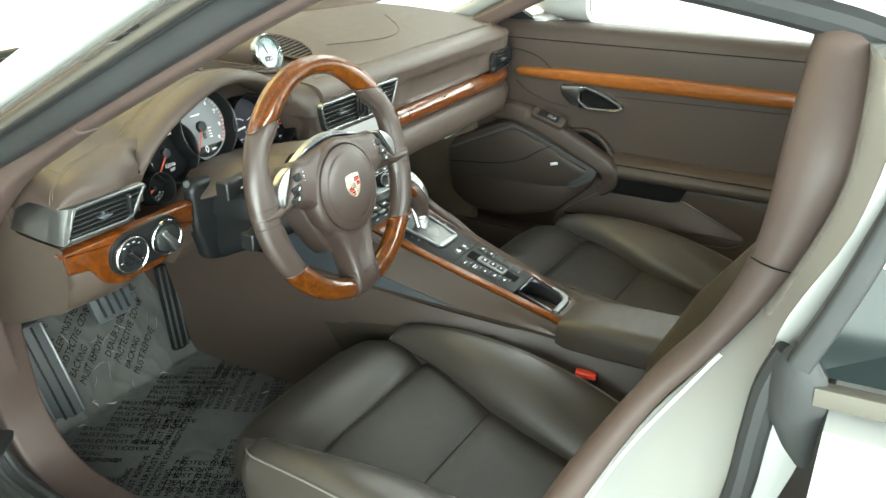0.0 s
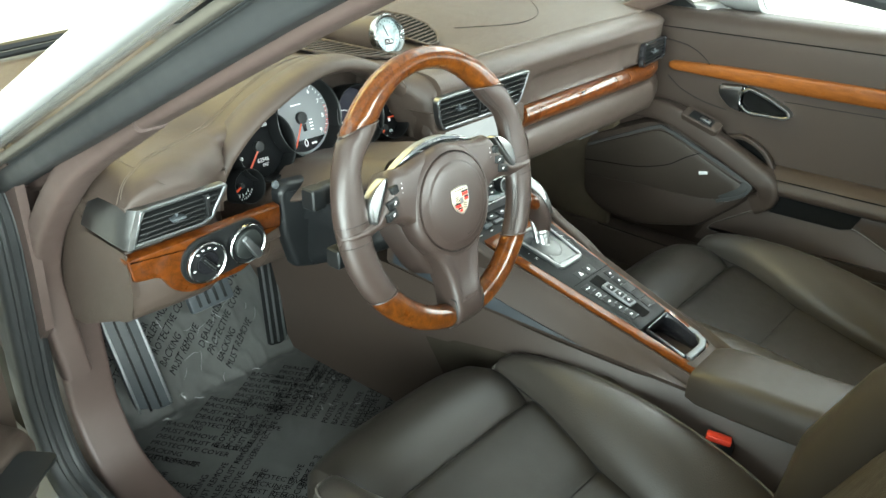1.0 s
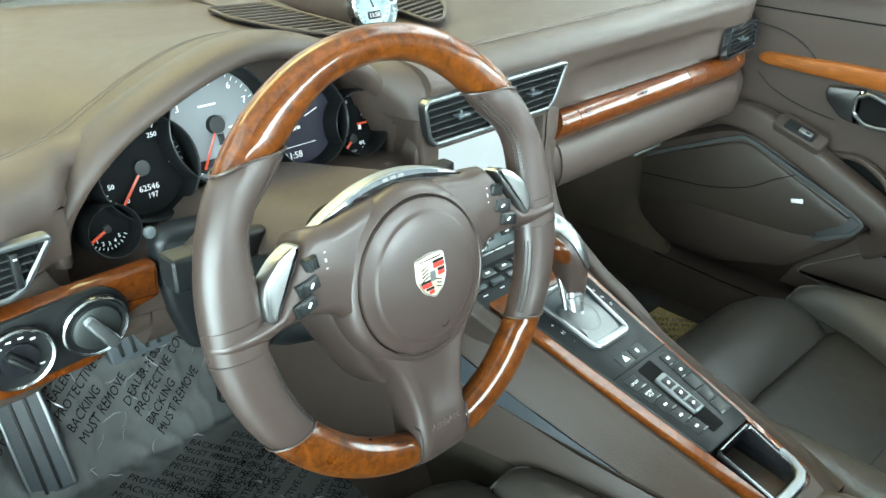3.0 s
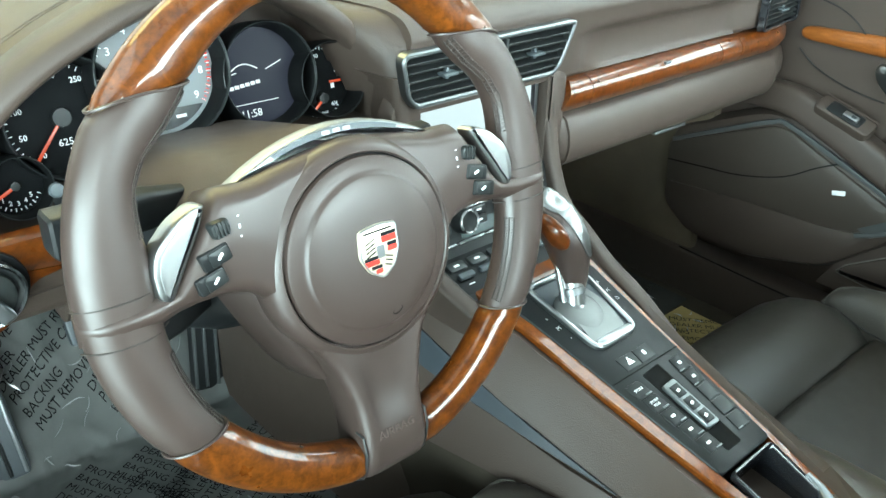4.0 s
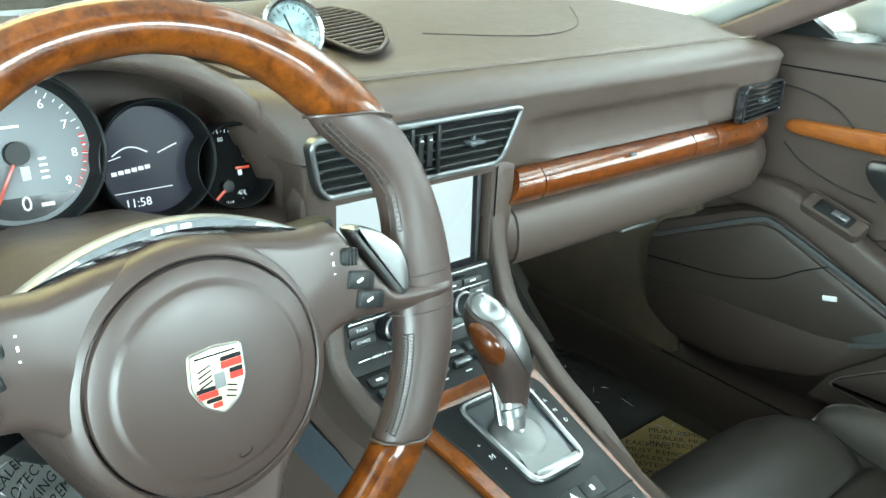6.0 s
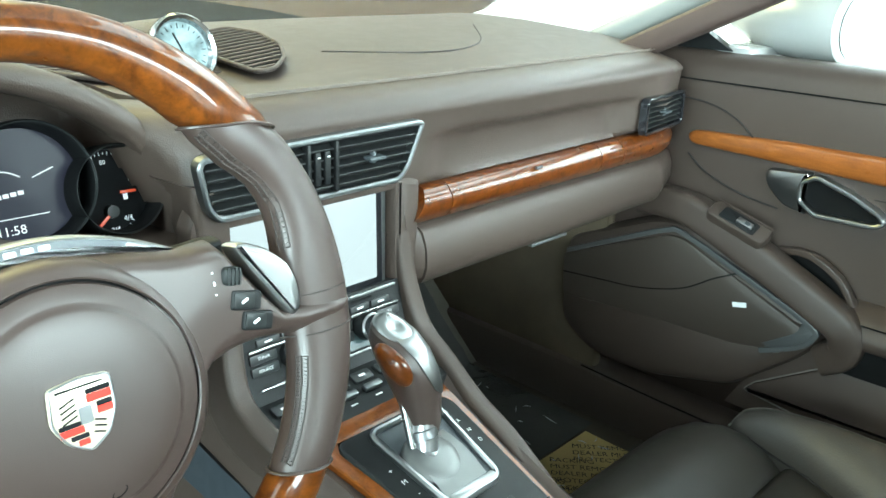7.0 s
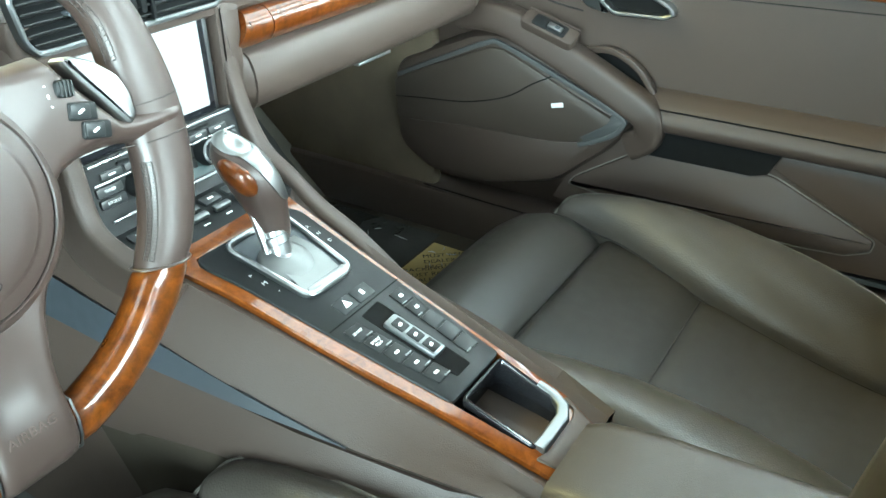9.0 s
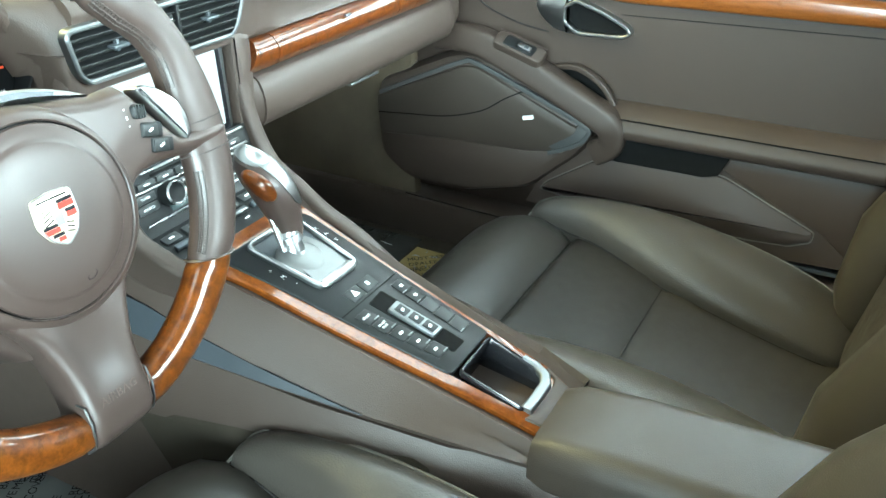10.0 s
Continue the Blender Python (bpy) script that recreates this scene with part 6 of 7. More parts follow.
# y, inner seam x and z, peak x and z, outer x, foot z
BOLSTER = ((-0.181, 0.186, 0.398, 0.192, 0.404, 0.198, 0.392), (-0.184, 0.180, 0.396, 0.200, 0.411, 0.222, 0.380), (-0.194, 0.178, 0.396, 0.206, 0.419, 0.243, 0.345), (-0.215, 0.178, 0.393, 0.210, 0.428, 0.256, 0.310), (-0.250, 0.176, 0.385, 0.214, 0.434, 0.262, 0.295), (-0.300, 0.163, 0.376, 0.217, 0.4375, 0.267, 0.290), (-0.360, 0.144, 0.367, 0.219, 0.4370, 0.270, 0.285), (-0.430, 0.124, 0.353, 0.220, 0.4300, 0.272, 0.280), (-0.500, 0.111, 0.339, 0.220, 0.4170, 0.271, 0.280), (-0.570, 0.105, 0.325, 0.219, 0.3990, 0.268, 0.280), (-0.630, 0.103, 0.312, 0.217, 0.3780, 0.262, 0.280), (-0.680, 0.104, 0.304, 0.213, 0.3540, 0.252, 0.280), (-0.715, 0.120, 0.300, 0.206, 0.3280, 0.236, 0.282), (-0.730, 0.150, 0.298, 0.202, 0.3100, 0.222, 0.285))


def build_seat(cx, label):
    seat = thing("sports_seat", (cx, -0.45, 0.2), label, "car seat", "front seats")
    part("seat_base", box((cx, -0.42, 0.235), (0.40, 0.50, 0.08), 0.02), M_black, seat, "black seat base")
    us = [math.sin(radians(a)) for a in np.linspace(-90, 90, 19)]
    rings = [[V((cx + w * u, y - 0.006 * abs(u) ** 3 * (y > -0.12), t + 0.003 - 0.020 * abs(u) ** 6)) for u in us] + [V((cx + w, y, 0.285)), V((cx - w, y, 0.285))] for y, t, w in ROLL]
    part("cushion_front", loft(rings), M_seat, seat, "dark brown leather front cushion roll", smooth=60)
    rings = [[V((cx + 0.176 * u, y, t + 0.004 - 0.005 * abs(u) ** 4)) for u in us] + [V((cx + 0.176, y, 0.27)), V((cx - 0.176, y, 0.27))] for y, t in ((y, float(np.interp(-y, [-r[0] for r in CENTRE], [r[1] for r in CENTRE])) + 0.004 * (1 - math.exp(-((y + 0.4315) / 0.022) ** 2)) - 0.003) for y in xs(CENTRE[0][0], CENTRE[-1][0], 56))]
    part("cushion", loft(rings), M_seat_centre, seat, "dark brown leather seat cushion", smooth=60)
    for sx in (-1, 1):
        rings = []
        for y, xi, zi, xp, zp, xo, zf in BOLSTER:
            line = catmull([(xi, zi - 0.004, 0), (xi + 0.003, lerp(zi, zp, 0.42), 0), (lerp(xi, xp, 0.45), lerp(zi, zp, 0.86), 0), (xp, zp, 0), (lerp(xp, xo, 0.55), zp - 0.10 * (zp - zf), 0), (lerp(xp, xo, 0.93), lerp(zp, zf, 0.36), 0), (xo, lerp(zp, zf, 0.72), 0), (xo - 0.004, zf, 0)], 4)
            rings.append([V((cx + sx * p.x, y, p.y)) for p in line] + [V((cx + sx * xi, y, min(zf, zi - 0.006)))])
        part("bolster", loft(rings), M_perf, seat, "perforated dark brown leather side bolster", smooth=70)
        pipe = [V((cx + sx * lerp(xp, xo, 0.55), y, zp - 0.10 * (zp - zf) + 0.0008)) for y, xi, zi, xp, zp, xo, zf in BOLSTER[1:-1]]
        part("piping", tube(catmull([(cx + sx * 0.180, -0.1805, 0.399)] + pipe, 5), 0.0019, 6), M_piping, seat, "pale grey piping")
        part("seam", tube(catmull([V((cx + sx * (xi - 0.0010), y, max(zi, float(np.interp(-y, [-r[0] for r in CENTRE], [r[1] for r in CENTRE])) + 0.003) + 0.0005)) for y, xi, zi, *_ in BOLSTER[1:-2]], 4), 0.0016, 5), M_seam, seat)
    part("seam", tube([V((cx + 0.122 * u, -0.4315, 0.3566 - 0.0008 * abs(u) ** 4)) for u in us], 0.0011, 5, up=(0, 1, 0)), M_seam, seat)
    part("seam", tube([V((cx + 0.175 * u, -0.2668, 0.3785 - 0.004 * abs(u) ** 4)) for u in us], 0.0012, 5, up=(0, 1, 0)), M_seam, seat)
    tilt = radians(24)
    BK = axes((cx, -0.735, 0.335), (-1, 0, 0), (0, -math.sin(tilt), math.cos(tilt)))
    bk = []
    for h, w, d in ((0.0, 0.17, 0.0), (0.10, 0.17, 0.022), (0.22, 0.168, 0.018), (0.36, 0.165, 0.006), (0.52, 0.15, 0.0), (0.64, 0.130, 0.006), (0.74, 0.120, 0.010), (0.81, 0.095, -0.005), (0.83, 0.06, -0.03)):
        bk.append([BK @ V((x, h, z)) for x, z in [(w * u, d + 0.045 - 0.015 * abs(u) ** 4) for u in np.linspace(-1, 1, 13)] + [(w, -0.06), (-w, -0.06)]])
    part("backrest", loft(bk), M_seat_centre, seat, "dark brown leather backrest with headrest")
    for sx in (-1, 1):
        rings = []
        for h, x, w, d, z in ((-0.02, 0.20, 0.030, 0.03, 0.03), (0.02, 0.205, 0.05, 0.055, 0.035), (0.12, 0.224, 0.058, 0.075, 0.045), (0.26, 0.224, 0.056, 0.075, 0.042), (0.40, 0.205, 0.050, 0.062, 0.030), (0.54, 0.185, 0.040, 0.048, 0.02), (0.64, 0.155, 0.03, 0.04, 0.01), (0.70, 0.13, 0.02, 0.02, 0.0)):
            rings.append([BK @ V((sx * x + w * math.cos(a), h, z + d * math.sin(a))) for a in [2 * math.pi * j / 18 for j in range(18)]])
        part("backrest_bolster", loft(rings), M_seat, seat, "dark brown leather backrest bolster")
    part("hinge_cover", box((cx + 0.262, -0.672, 0.272), (0.030, 0.055, 0.045), 0.008, None), M_beige, seat, "pale beige hinge cover")
    return seat


driver_seat = build_seat(-0.35, "dark brown leather sports seat before the steering wheel")
passenger_seat = copy_thing(driver_seat, pose(0.356, -0.488, 0.192))
tagged(passenger_seat, "dark brown leather sports seat beside the passenger door")

# seat belt buckle
buckle = thing("belt_buckle", (-0.085, -0.55, 0.28), "black seat belt buckle with red release button", "belt buckle")
BM = pose(-0.082, -0.545, 0.335, 8, 6, 20)
part("body", box((0, 0, 0), (0.026, 0.045, 0.10), 0.006, BM), M_black, buckle, "black buckle body")
part("release_button", box((0, 0.002, 0.052), (0.020, 0.038, 0.012), 0.003, BM), M_buckle, buckle, "red release button")

# ---- passenger door ----
pdoor = thing("passenger_door", (0.78, -0.3, 0.28), "closed brown leather passenger door with wood strip and silver pull", "car door")
PD = axes((0.752, 0, 0), (0, -1, 0), (0, 0, 1))        # local x to the rear, y up, z into the cabin
PD = Matrix(((0, 0, -1, 0.752), (-1, 0, 0, 0), (0, 1, 0, 0), (0, 0, 0, 1)))


def dpoly(*pts):
    """World (y, z) places as an outline in the door's frame, counter-clockwise."""
    q = [(-y, z) for y, z in pts]
    s = sum(q[i - 1][0] * q[i][1] - q[i][0] * q[i - 1][1] for i in range(len(q)))
    return q if s > 0 else list(reversed(q))


M_emblem = material("emblem_silver", (0.75, 0.77, 0.78), 0.3, 0.0, vary=0.05)
M_trim_grey = material("trim_grey", (0.078, 0.080, 0.080), 0.38, 0.3, vary=0.05)
M_red_lens = material("red_lens", (0.10, 0.006, 0.005), 0.15)
M_fabric_grille = material("speaker_cloth", (0.042, 0.032, 0.025), 0.42, vary=0.08, bump=0.6, bscale=1600)
skin = []
for y in xs(0.14, -0.86, 14):
    b = 0.0
    skin.append([V((x, y, z)) for x, z in ((0.86, 0.26), (0.775, 0.27), (0.755, 0.34), (0.752, 0.50), (0.752, 0.66), (0.748, 0.74), (0.744, 0.80), (0.748, 0.835), (0.758, 0.852), (0.775, 0.860), (0.80, 0.860), (0.86, 0.855))])
part("door_panel", loft(skin), M_leather, pdoor, "brown leather door panel")
strip = []
for y in [0.006, 0.005, 0.002, -0.004] + xs(-0.012, -0.86, 24):
    zb = float(np.interp(-y, [0.006, 0.30, 0.86], [0.719, 0.711, 0.714]))
    zt = float(np.interp(-y, [-0.006, 0.15, 0.42, 0.86], [0.741, 0.748, 0.752, 0.749]))
    e = math.sqrt(max(0.0, 1 - max(0.0, (y + 0.012) / 0.018) ** 2)) * 0.96 + 0.04
    mid, half = lerp(0.734, (zb + zt) / 2, min(1.0, e + 0.3)), (zt - zb) / 2 * e
    strip.append([V((0.752 - d * (0.4 + 0.6 * e), y, mid + half * h)) for d, h in ((-0.004, -1), (0.008, -1), (0.0125, -0.9), (0.0150, -0.68), (0.0162, -0.35), (0.0166, 0), (0.0162, 0.35), (0.0150, 0.68), (0.0125, 0.9), (0.008, 1), (-0.004, 1))])
part("wood_strip", loft(strip), M_wood_door, pdoor, "lacquered amber veneer strip", smooth=60)
pod = dpoly((0.20, 0.52), (0.02, 0.600), (-0.06, 0.600), (-0.24, 0.505), (-0.262, 0.470), (-0.235, 0.435), (-0.14, 0.350), (0.01, 0.310), (0.13, 0.312), (0.20, 0.36))
part("speaker_pod", plate(rounded(pod, 0.03, 5), PD, 0.046, 0.022), M_leather, pdoor, "brown leather speaker pod")
part("speaker_grille", plate(rounded(dpoly((0.195, 0.490), (-0.002, 0.576), (-0.030, 0.577), (-0.245, 0.487), (-0.237, 0.470), (-0.185, 0.440), (-0.133, 0.430), (0.03, 0.424), (0.19, 0.410)), 0.012, 4), PD @ Matrix.Translation((0, 0, 0.040)), 0.010, 0.004), M_fabric_grille, pdoor, "dark brown speaker cover")
silver = [PD @ V((-p.x, p.y, 0.050)) for p in catmull([(0.185, 0.497, 0), (0.08, 0.547, 0), (0.0, 0.583, 0), (-0.032, 0.584, 0), (-0.14, 0.544, 0), (-0.245, 0.500, 0), (-0.253, 0.482, 0), (-0.232, 0.460, 0), (-0.180, 0.436, 0)], 4)]
part("speaker_trim", sweep(silver, rounded([(-0.004, -0.003), (0.004, -0.003), (0.004, 0.003), (-0.004, 0.003)], 0.0015, 2), up=(-1, 0, 0)), M_trim_grey, pdoor, "grey speaker trim line")
part("speaker_corner", plate(rounded(dpoly((-0.175, 0.449), (-0.226, 0.484), (-0.235, 0.504), (-0.262, 0.497), (-0.252, 0.472), (-0.200, 0.436)), 0.008, 3), PD @ Matrix.Translation((0, 0, 0.036)), 0.0145, 0.004), M_trim_grey, pdoor, "grey corner of the speaker trim")
part("speaker_emblem", box((0, 0, 0), (0.022, 0.008, 0.003), 0.001, PD @ pose(0.138, 0.498, 0.0515, 0, 0, 14)), M_emblem, pdoor, "small bright emblem bar")
bar = catmull([(0.715, 0.06, 0.622), (0.706, 0.0, 0.626), (0.703, -0.05, 0.618), (0.702, -0.15, 0.577), (0.702, -0.25, 0.530), (0.704, -0.290, 0.505), (0.712, -0.292, 0.470), (0.722, -0.262, 0.445)], 7)
part("grab_bar", sweep(bar, rounded([(-0.026, -0.035), (0.026, -0.035), (0.024, 0.012), (-0.024, 0.012)], 0.012, 4), up=(-1, 0, 0.15)), M_leather, pdoor, "brown leather grab bar")
SWF = axes((0.701, -0.116, 0.6250), (0, -0.957, -0.29), (0.867, -0.145, 0.478))
part("switch_plate", plate(rect(0.098, 0.034, 0.010), SWF @ Matrix.Translation((0, 0, -0.012)), 0.016, 0.004), M_leather, pdoor, "brown leather switch boss")
part("boss_edge", box((0, 0.0165, 0.0045), (0.094, 0.0016, 0.0016), 0.0006, SWF), M_trim, pdoor)
win = part("window_switch", plate(rect(0.060, 0.023, 0.004), SWF, 0.0052, 0.001), M_black, pdoor, "black window switch")
part("rocker", box((0.010, -0.001, 0.006), (0.026, 0.011, 0.007), 0.002, SWF), M_paddle, win, "silver window rocker")
part("rocker_mark", plate(rect(0.008, 0.006, 0.002), SWF @ Matrix.Translation((0.014, -0.001, 0.0095)), 0.0004), M_slate, win)
cup = catmull([(0.745, -0.165, 0.585), (0.732, -0.215, 0.592), (0.728, -0.262, 0.570), (0.730, -0.288, 0.535)], 6)
part("grip_rim", sweep(cup, rounded([(-0.005, -0.012), (0.005, -0.012), (0.005, 0.002), (-0.005, 0.002)], 0.0025, 3), up=(-1, 0, 0)), M_leather, pdoor, "rim of the grip hollow")
# flat dark sheet stands in for the shade inside the grip
part("grip_hollow_shade", plate(rounded(dpoly((-0.165, 0.575), (-0.215, 0.588), (-0.262, 0.566), (-0.285, 0.530), (-0.255, 0.520)), 0.01, 3), PD, 0.002), M_dark, pdoor, "dark sheet for the shade in the grip hollow")
arm_r = []
for y in xs(-0.285, -0.86, 8):
    arm_r.append([V((x, y, z)) for x, z in rounded([(0.76, 0.482), (0.708, 0.483), (0.700, 0.500), (0.712, 0.524), (0.742, 0.541), (0.76, 0.542)], [0.002, 0.008, 0.01, 0.012, 0.01, 0.002], 4)])
part("armrest", loft(arm_r), M_leather, pdoor, "brown leather door armrest")
part("armrest_seam", tube([V((0.7085, y, 0.5210)) for y in xs(-0.29, -0.86, 6)], 0.0012, 5), M_dark, pdoor)
part("pocket_wall", plate(dpoly((-0.21, 0.470), (-0.13, 0.318), (-0.54, 0.312), (-0.86, 0.325), (-0.86, 0.480)), PD, 0.028), M_leather, pdoor, "brown leather pocket wall")
# the pocket's inner shade is a dark plate, not an opening
part("pocket_slot_shade", plate(dpoly((-0.300, 0.482), (-0.279, 0.438), (-0.460, 0.440), (-0.484, 0.448), (-0.500, 0.482)), PD @ Matrix.Translation((0, 0, 0.020)), 0.0155), M_dark, pdoor, "dark sheet for the shade in the pocket opening")
flap = dpoly((-0.158, 0.352), (-0.172, 0.370), (-0.269, 0.434), (-0.290, 0.439), (-0.409, 0.445), (-0.457, 0.440), (-0.482, 0.448), (-0.500, 0.444), (-0.651, 0.377), (-0.649, 0.358), (-0.615, 0.343), (-0.546, 0.338), (-0.444, 0.341), (-0.236, 0.343))
part("door_pocket", plate(rounded(flap, 0.006, 3), PD, 0.034, 0.008), M_leather, pdoor, "brown leather door pocket flap")
part("pocket_rear", plate(rounded(dpoly((-0.499, 0.480), (-0.488, 0.458), (-0.520, 0.441), (-0.660, 0.378), (-0.700, 0.345), (-0.86, 0.335), (-0.86, 0.480)), 0.004, 3), PD, 0.032, 0.003), M_leather, pdoor, "brown leather pocket rear")
part("pocket_piping", tube([PD @ V((x, y, 0.030)) for x, y in rounded(flap, 0.006, 3)], 0.0012, 5, loop=True, up=(1, 0, 0)), M_piping, pdoor)
part("lower_edge", box((0.745, -0.50, 0.302), (0.03, 0.60, 0.010), 0.004), M_slate, pdoor, "grey door edge")
part("door_lamp", box((0.727, -0.557, 0.313), (0.010, 0.034, 0.010), 0.003), M_red_lens, pdoor, "dark red reflector")
part("panel_seam", tube(catmull([(0.7435, 0.12, 0.818), (0.7425, -0.2, 0.820), (0.7425, -0.86, 0.825)], 6), 0.0012, 5), M_dark, pdoor)
part("panel_seam", tube(catmull([(0.742, 0.06, 0.792), (0.741, -0.02, 0.786), (0.742, -0.07, 0.768), (0.744, -0.105, 0.738)], 6), 0.0014, 5), M_seam, pdoor)
part("panel_seam", tube(catmull([(0.7485, 0.005, 0.702), (0.7495, -0.03, 0.676), (0.750, -0.09, 0.655), (0.7515, -0.15, 0.645)], 6), 0.0016, 5), M_seam, pdoor)
part("panel_seam", tube([(0.7500, -0.28, 0.689), (0.7500, -0.86, 0.700)], 0.0010, 5), M_seam, pdoor)
pull = rounded(dpoly((-0.180, 0.698), (-0.203, 0.711), (-0.253, 0.695), (-0.298, 0.674), (-0.307, 0.660), (-0.291, 0.651), (-0.207, 0.649), (-0.180, 0.668)), 0.008, 4)
# shade behind the pull, put in as a dark plate
part("pull_recess_shade", plate(inset(pull, 0.002), PD @ Matrix.Translation((0, 0, 0.0005)), 0.005), M_dark, pdoor, "dark sheet for the shade behind the handle")
part("pull_bezel", frame_ring(pull, PD, 0.0065, 0.020, 0.0025), M_paddle, pdoor, "satin silver door pull")
part("pull_plate", plate(rounded(dpoly((-0.131, 0.706), (-0.127, 0.692), (-0.136, 0.676), (-0.160, 0.656), (-0.196, 0.648), (-0.187, 0.668), (-0.188, 0.699), (-0.196, 0.711)), 0.006, 4), PD, 0.0165, 0.006), M_paddle, pdoor, "satin silver pull end")

glass = part("window_glass", box((0.79, -0.38, 1.00), (0.004, 0.96, 0.30)), M_clear, pdoor, "clear side window")
glass.visible_shadow = False
part("window_sail", loft([[V((x, y, z)) for y, z in ((0.14, 0.86), (-0.03, 0.862), (0.08, 0.925), (0.14, 0.91))] for x in (0.775, 0.795)]), M_black, pdoor, "black corner of the side window")
mirror = part("mirror_housing", loft([[V((0.935 + w * math.cos(a) * 1.1, y, 0.905 + w * 0.62 * math.sin(a))) for a in np.linspace(0, 2 * math.pi, 20, endpoint=False)] for y, w in ((-0.16, 0.095), (-0.155, 0.105), (-0.10, 0.108), (-0.03, 0.09), (0.03, 0.05), (0.05, 0.01))]), M_paint, pdoor, "white painted door mirror")
part("mirror_glass", loft([[V((0.935 + w * math.cos(a) * 1.1, y, 0.905 + w * 0.62 * math.sin(a))) for a in np.linspace(0, 2 * math.pi, 20, endpoint=False)] for y, w in ((-0.158, 0.09), (-0.1625, 0.09))]), M_chrome, mirror, "mirror glass")
part("mirror_foot", box((0.84, -0.03, 0.855), (0.12, 0.06, 0.03), 0.01), M_paint, mirror)
part("outer_skin", box((0.875, -0.35, 0.55), (0.03, 1.1, 0.60), 0.01), M_paint, pdoor, "white painted outer skin")

groove = catmull([(0.190, 0.455, 0), (0.12, 0.462, 0), (0.037, 0.471, 0), (-0.04, 0.494, 0), (-0.09, 0.526, 0), (-0.131, 0.548, 0)], 5)
part("speaker_groove", tube([PD @ V((-p.x, p.y, 0.0500)) for p in groove], 0.0012, 6, up=(1, 0, 0)), M_dark, pdoor, "dark groove across the speaker cover")

# ---- driver door, standing open ----
ddoor = thing("driver_door", (-1.1, -0.2, 0.28), "open driver door with brown leather panel and switch block", "car door")
DD = Matrix(((-0.80, 0.0, 0.60, -0.835), (-0.60, 0.0, -0.80, 0.075), (0, 1, 0, 0), (0, 0, 0, 1)))      # local x away from the hinge, y up, z inwards


def door_ring(x, pts):
    return [DD @ V((x, y, z)) for z, y in pts]


part("door_panel", loft([door_ring(x, [(-0.09, 0.28), (-0.01, 0.29), (0.0, 0.40), (0.0, 0.70), (0.004, 0.80), (-0.01, 0.85), (-0.04, 0.862), (-0.09, 0.86)]) for x in (0.0, 0.3, 1.0)]), M_leather, ddoor, "brown leather door panel")
part("outer_skin", loft([door_ring(x, [(-0.16, 0.26), (-0.10, 0.26), (-0.10, 0.855), (-0.15, 0.85), (-0.18, 0.60)]) for x in (-0.05, 1.02)]), M_paint, ddoor, "white painted outer skin")
rest = []
for x, h, w in ((0.03, 0.56, 0.02), (0.05, 0.575, 0.055), (0.10, 0.585, 0.075), (0.30, 0.575, 0.075), (0.50, 0.54, 0.065), (1.0, 0.53, 0.06)):
    rest.append(door_ring(x, rounded([(-0.01, h - 0.11), (w * 0.8, h - 0.10), (w, h - 0.02), (w - 0.015, h), (-0.01, h + 0.004)], 0.012, 3)))
part("armrest", loft(rest), M_leather, ddoor, "brown leather door armrest")
part("switch_block", plate(rounded([(0.10, 0.006), (0.26, 0.006), (0.26, 0.052), (0.10, 0.052)], 0.01, 3), DD @ Matrix.Translation((0, 0.583, 0.064)) @ pose(0, 0, 0, 90) , 0.006, 0.002), M_black, ddoor, "black window switch block")

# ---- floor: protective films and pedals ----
# the amber light on the passenger film is put into this base colour
M_film_amber = material("amber_lit_film", (0.25, 0.19, 0.080), 0.12, vary=0.3, bump=0.7, bscale=70)
WORDS = ("DEALER MUST REMOVE", "PROTECTIVE COVER", "BACKING", "MUST REMOVE")
rnd = random.Random(5)


def crumple(x, y):
    p = V((x * 14, y * 14, 0.3))
    toe = smooth01((y - 0.30) / 0.08)
    return toe * (0.006 * noise.noise(p * 1.3 + V((7, 1, 0))) + 0.005 * (1 - abs(noise.noise(p * 2.3 + V((0, 5, 0))))) ** 6) + 0.0018 * noise.noise(p * 0.5) + 0.0012 * (1 - abs(noise.noise(p * 0.9 + V((3, 0, 0))))) ** 8


def film(name, x0, x1, y0, y1, height, label, mat=M_film, nx=110, ny=130):
    root = thing(name, ((x0 + x1) / 2, (y0 + y1) / 2, 0.196), label, "floor film", "protective floor films")
    rings = [[V((lerp(x0, x1, i / nx), lerp(y0, y1, j / ny), height(lerp(x0, x1, i / nx), lerp(y0, y1, j / ny)) + crumple(lerp(x0, x1, i / nx), lerp(y0, y1, j / ny)))) for i in range(nx + 1)] for j in range(ny + 1)]
    part("film", loft(rings, closed=False), mat, root, "crumpled grey plastic film", smooth=60)
    return root


def rise(x, y):
    return 0.203 + max(0.0, y - 0.372) * 0.95


def print_block(root, cx, cy, ang, lines, step=0.0190, size=0.0170):
    """Lines of black print laid on the film."""
    bms = []
    for i, w in enumerate(lines):
        o = V((cx, cy)) + V((math.sin(radians(ang)), -math.cos(radians(ang)))) * (i * step)
        bm = text_bm(w, size, pose(o.x, o.y, 0, 0, 0, ang), 0.0, "LEFT")
        for v in bm.verts:
            v.co.z = rise(v.co.x, v.co.y) + crumple(v.co.x, v.co.y) + 0.0024
        bms.append(bm)
    part("print", join(*bms), M_ink, root, "black printed words")


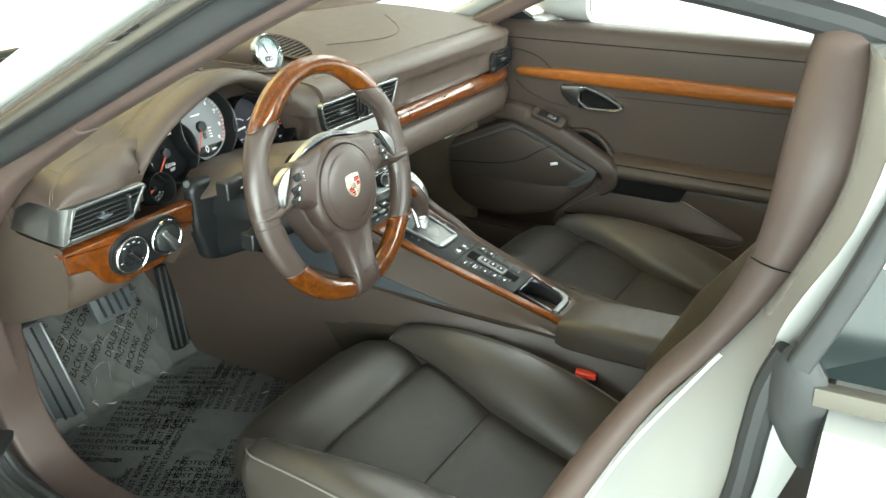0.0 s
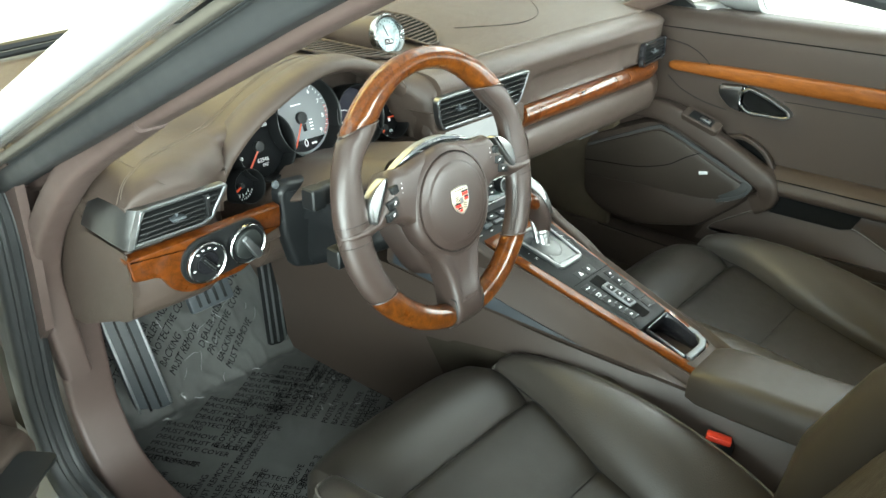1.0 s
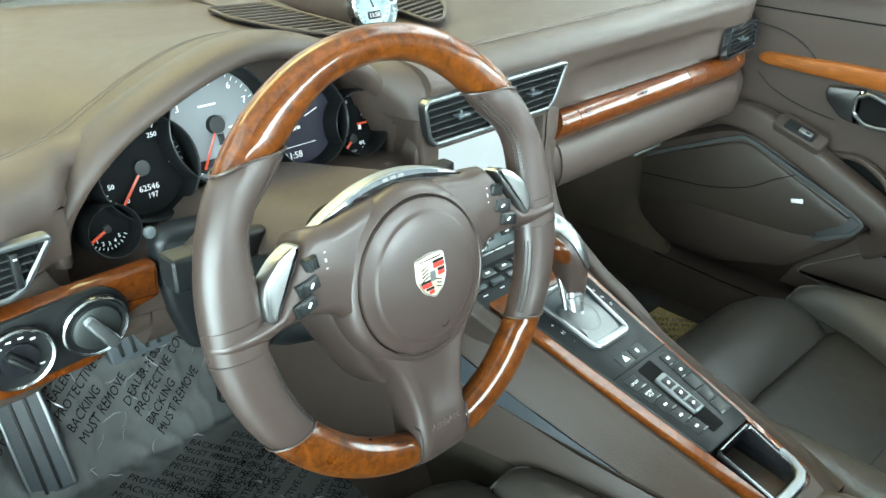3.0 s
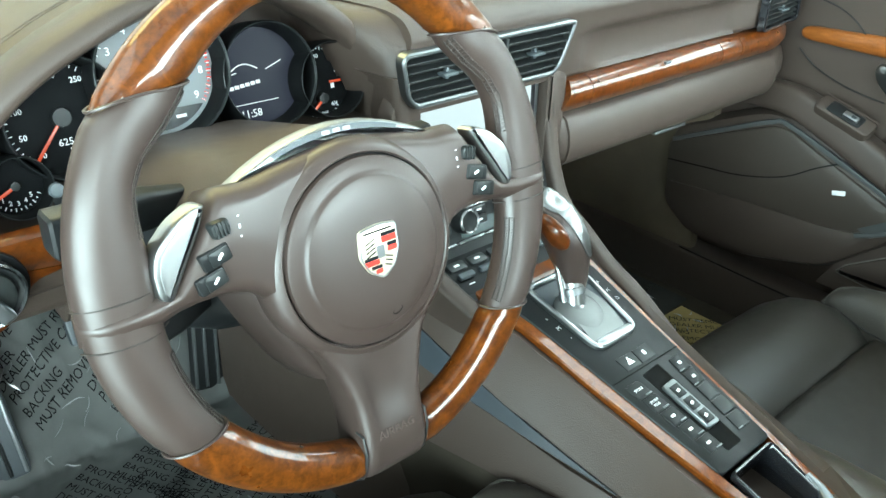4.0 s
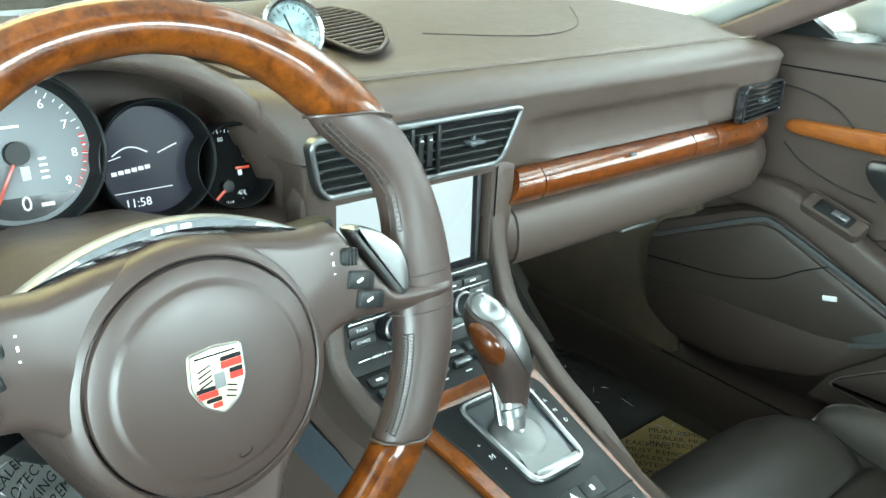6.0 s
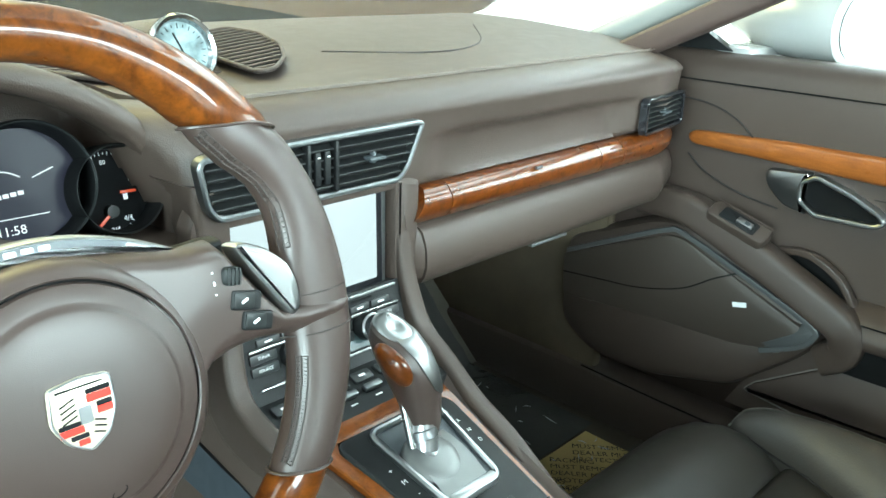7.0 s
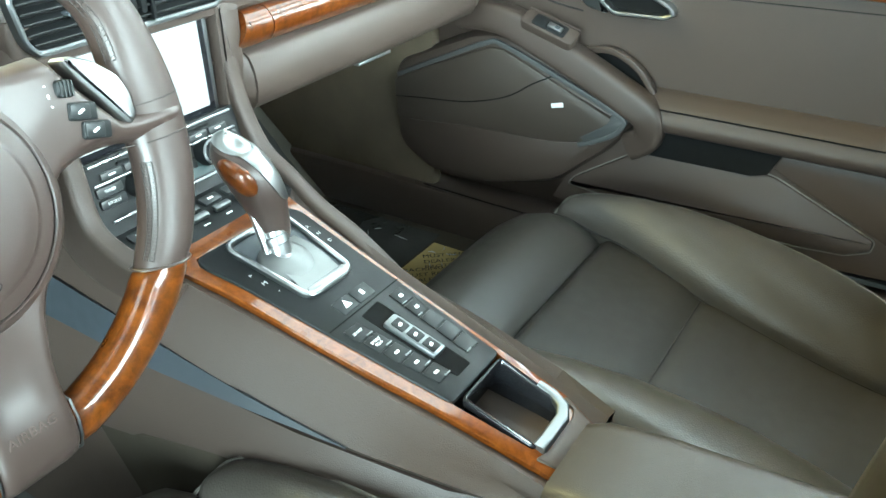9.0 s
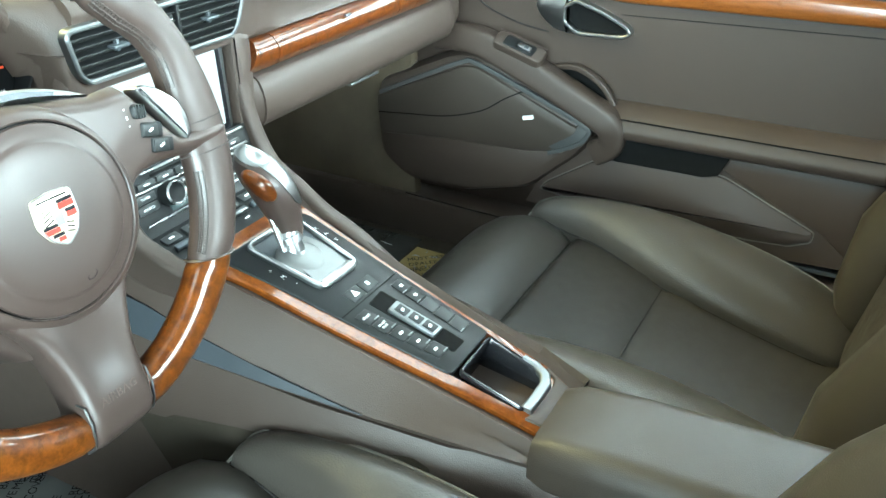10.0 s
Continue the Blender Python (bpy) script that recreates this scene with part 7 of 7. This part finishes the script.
driver_film = film("floor_film", -0.635, -0.135, -0.14, 0.60, rise, "crumpled grey protective film printed with black words")
for cx, cy, a, n in ((-0.600, 0.335, -62, 5), (-0.500, 0.345, -62, 6), (-0.400, 0.350, -62, 5), (-0.290, 0.360, -62, 6), (-0.600, 0.130, 28, 6), (-0.480, 0.215, 28, 5), (-0.350, 0.230, 28, 6), (-0.300, 0.120, 28, 5), (-0.580, 0.010, 28, 6), (-0.480, 0.105, -62, 5), (-0.380, 0.060, -62, 5), (-0.270, 0.060, 28, 5), (-0.230, 0.330, -62, 4), (-0.600, 0.500, 28, 5), (-0.460, 0.470, 28, 4), (-0.350, 0.440, 28, 4), (-0.230, 0.250, 28, 4), (-0.560, -0.070, 28, 4), (-0.360, -0.060, 28, 4)):
    print_block(driver_film, cx, cy, a, [WORDS[(k + n) % 4] for k in range(n)])
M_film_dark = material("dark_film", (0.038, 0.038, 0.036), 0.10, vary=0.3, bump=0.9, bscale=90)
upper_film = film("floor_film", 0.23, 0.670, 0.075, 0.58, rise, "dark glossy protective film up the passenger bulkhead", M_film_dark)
passenger_film = film("floor_film", 0.23, 0.640, -0.10, 0.070, rise, "protective film with amber light in its colour, printed with black words", M_film_amber, 60, 30)
for cx, cy, a, n in ((0.290, 0.060, -50, 4), (0.360, 0.062, -50, 5), (0.440, 0.060, -50, 6), (0.520, 0.060, -50, 6), (0.580, 0.058, -50, 3), (0.340, -0.070, 28, 2)):
    print_block(passenger_film, cx, cy, a, [WORDS[(k + n) % 4] for k in range(n)])

# sharp creases in the films, coloured pale to stand in for their glints
M_crease_glint = material("film_crease_glint", (0.30, 0.30, 0.305), 0.08, vary=0.2, spec=0.8)
for root, x0, x1, y0, y1, n in ((driver_film, -0.45, -0.20, 0.34, 0.50, 26), (driver_film, -0.60, -0.20, -0.02, 0.36, 5), (driver_film, -0.26, -0.15, 0.05, 0.36, 7), (upper_film, 0.30, 0.64, 0.078, 0.20, 26), (upper_film, 0.36, 0.64, 0.20, 0.36, 14), (passenger_film, 0.36, 0.63, 0.0, 0.068, 8)):
    for i in range(n):
        cx, cy = lerp(x0, x1, rnd.random()), lerp(y0, y1, rnd.random() ** 0.7)
        a, length, bend = rnd.choice((0.5, 0.6, 2.1, 1.0)) + rnd.uniform(-0.5, 0.5), rnd.uniform(0.006, 0.034), rnd.uniform(-0.012, 0.012)
        line = []
        for k in range(9):
            u = k / 8 - 0.5
            x, y = cx + length * u * math.cos(a) + bend * (u * u) * math.sin(a), cy + length * u * math.sin(a) - bend * (u * u) * math.cos(a)
            line.append(V((x, y, rise(x, y) + crumple(x, y) + 0.0015)))
        part("crease", sweep(line, [(-0.0008, 0), (0.0008, 0), (0.0002, 0.0014)], scale=lambda u: 0.15 + math.sin(math.pi * min(max(u, 0.02), 0.98))), M_crease_glint, root)

# pedals and foot rest
throttle = thing("accelerator_pedal", (-0.19, 0.41, 0.20), "ribbed metal and rubber accelerator pedal", "pedal")
TM = axes((-0.184, 0.398, 0.214), (1, 0.05, -0.25), (0.058, 0.085, 0.21))
part("pad", plate(rect(0.064, 0.20, 0.008, 3, 0, 0.10), TM, 0.010, 0.003), M_black, throttle, "black rubber pedal pad")
for x in (-0.028, -0.010, 0.010, 0.028):
    part("rib", box((x, 0.10, 0.0115), (0.005, 0.19, 0.004), 0.001, TM), M_silver, throttle, "bright metal rib")
brake = thing("brake_pedal", (-0.31, 0.44, 0.30), "ribbed metal and rubber brake pedal", "pedal")
BMx = axes((-0.315, 0.45, 0.385), (1, 0, 0), (0.0, 0.05, 0.10))
part("pad", plate(rect(0.10, 0.075, 0.008), BMx, 0.012, 0.003), M_slate, brake, "rubber pedal pad")
for x in (-0.03, -0.01, 0.01, 0.03):
    part("rib", box((x, 0, 0.013), (0.006, 0.06, 0.004), 0.001, BMx), M_black, brake, "black rubber rib")
part("arm", tube([(-0.30, 0.44, 0.34), (-0.295, 0.50, 0.44), (-0.29, 0.54, 0.60)], 0.010, 8), M_black, brake, "black pedal arm")
foot = thing("foot_rest", (-0.53, 0.42, 0.20), "ribbed metal and rubber foot rest", "foot rest")
FM = axes((-0.494, 0.392, 0.210), (1, -0.20, 0.12), (0.005, 0.07, 0.18))
part("pad", plate(rect(0.070, 0.21, 0.008, 3, 0, 0.105), FM, 0.012, 0.003), M_slate, foot, "black rubber foot rest")
for x in (-0.030, -0.010, 0.010, 0.030):
    part("rib", box((x, 0.105, 0.0135), (0.005, 0.20, 0.004), 0.001, FM), M_black if abs(x) < 0.03 else M_silver, foot, "raised rib")
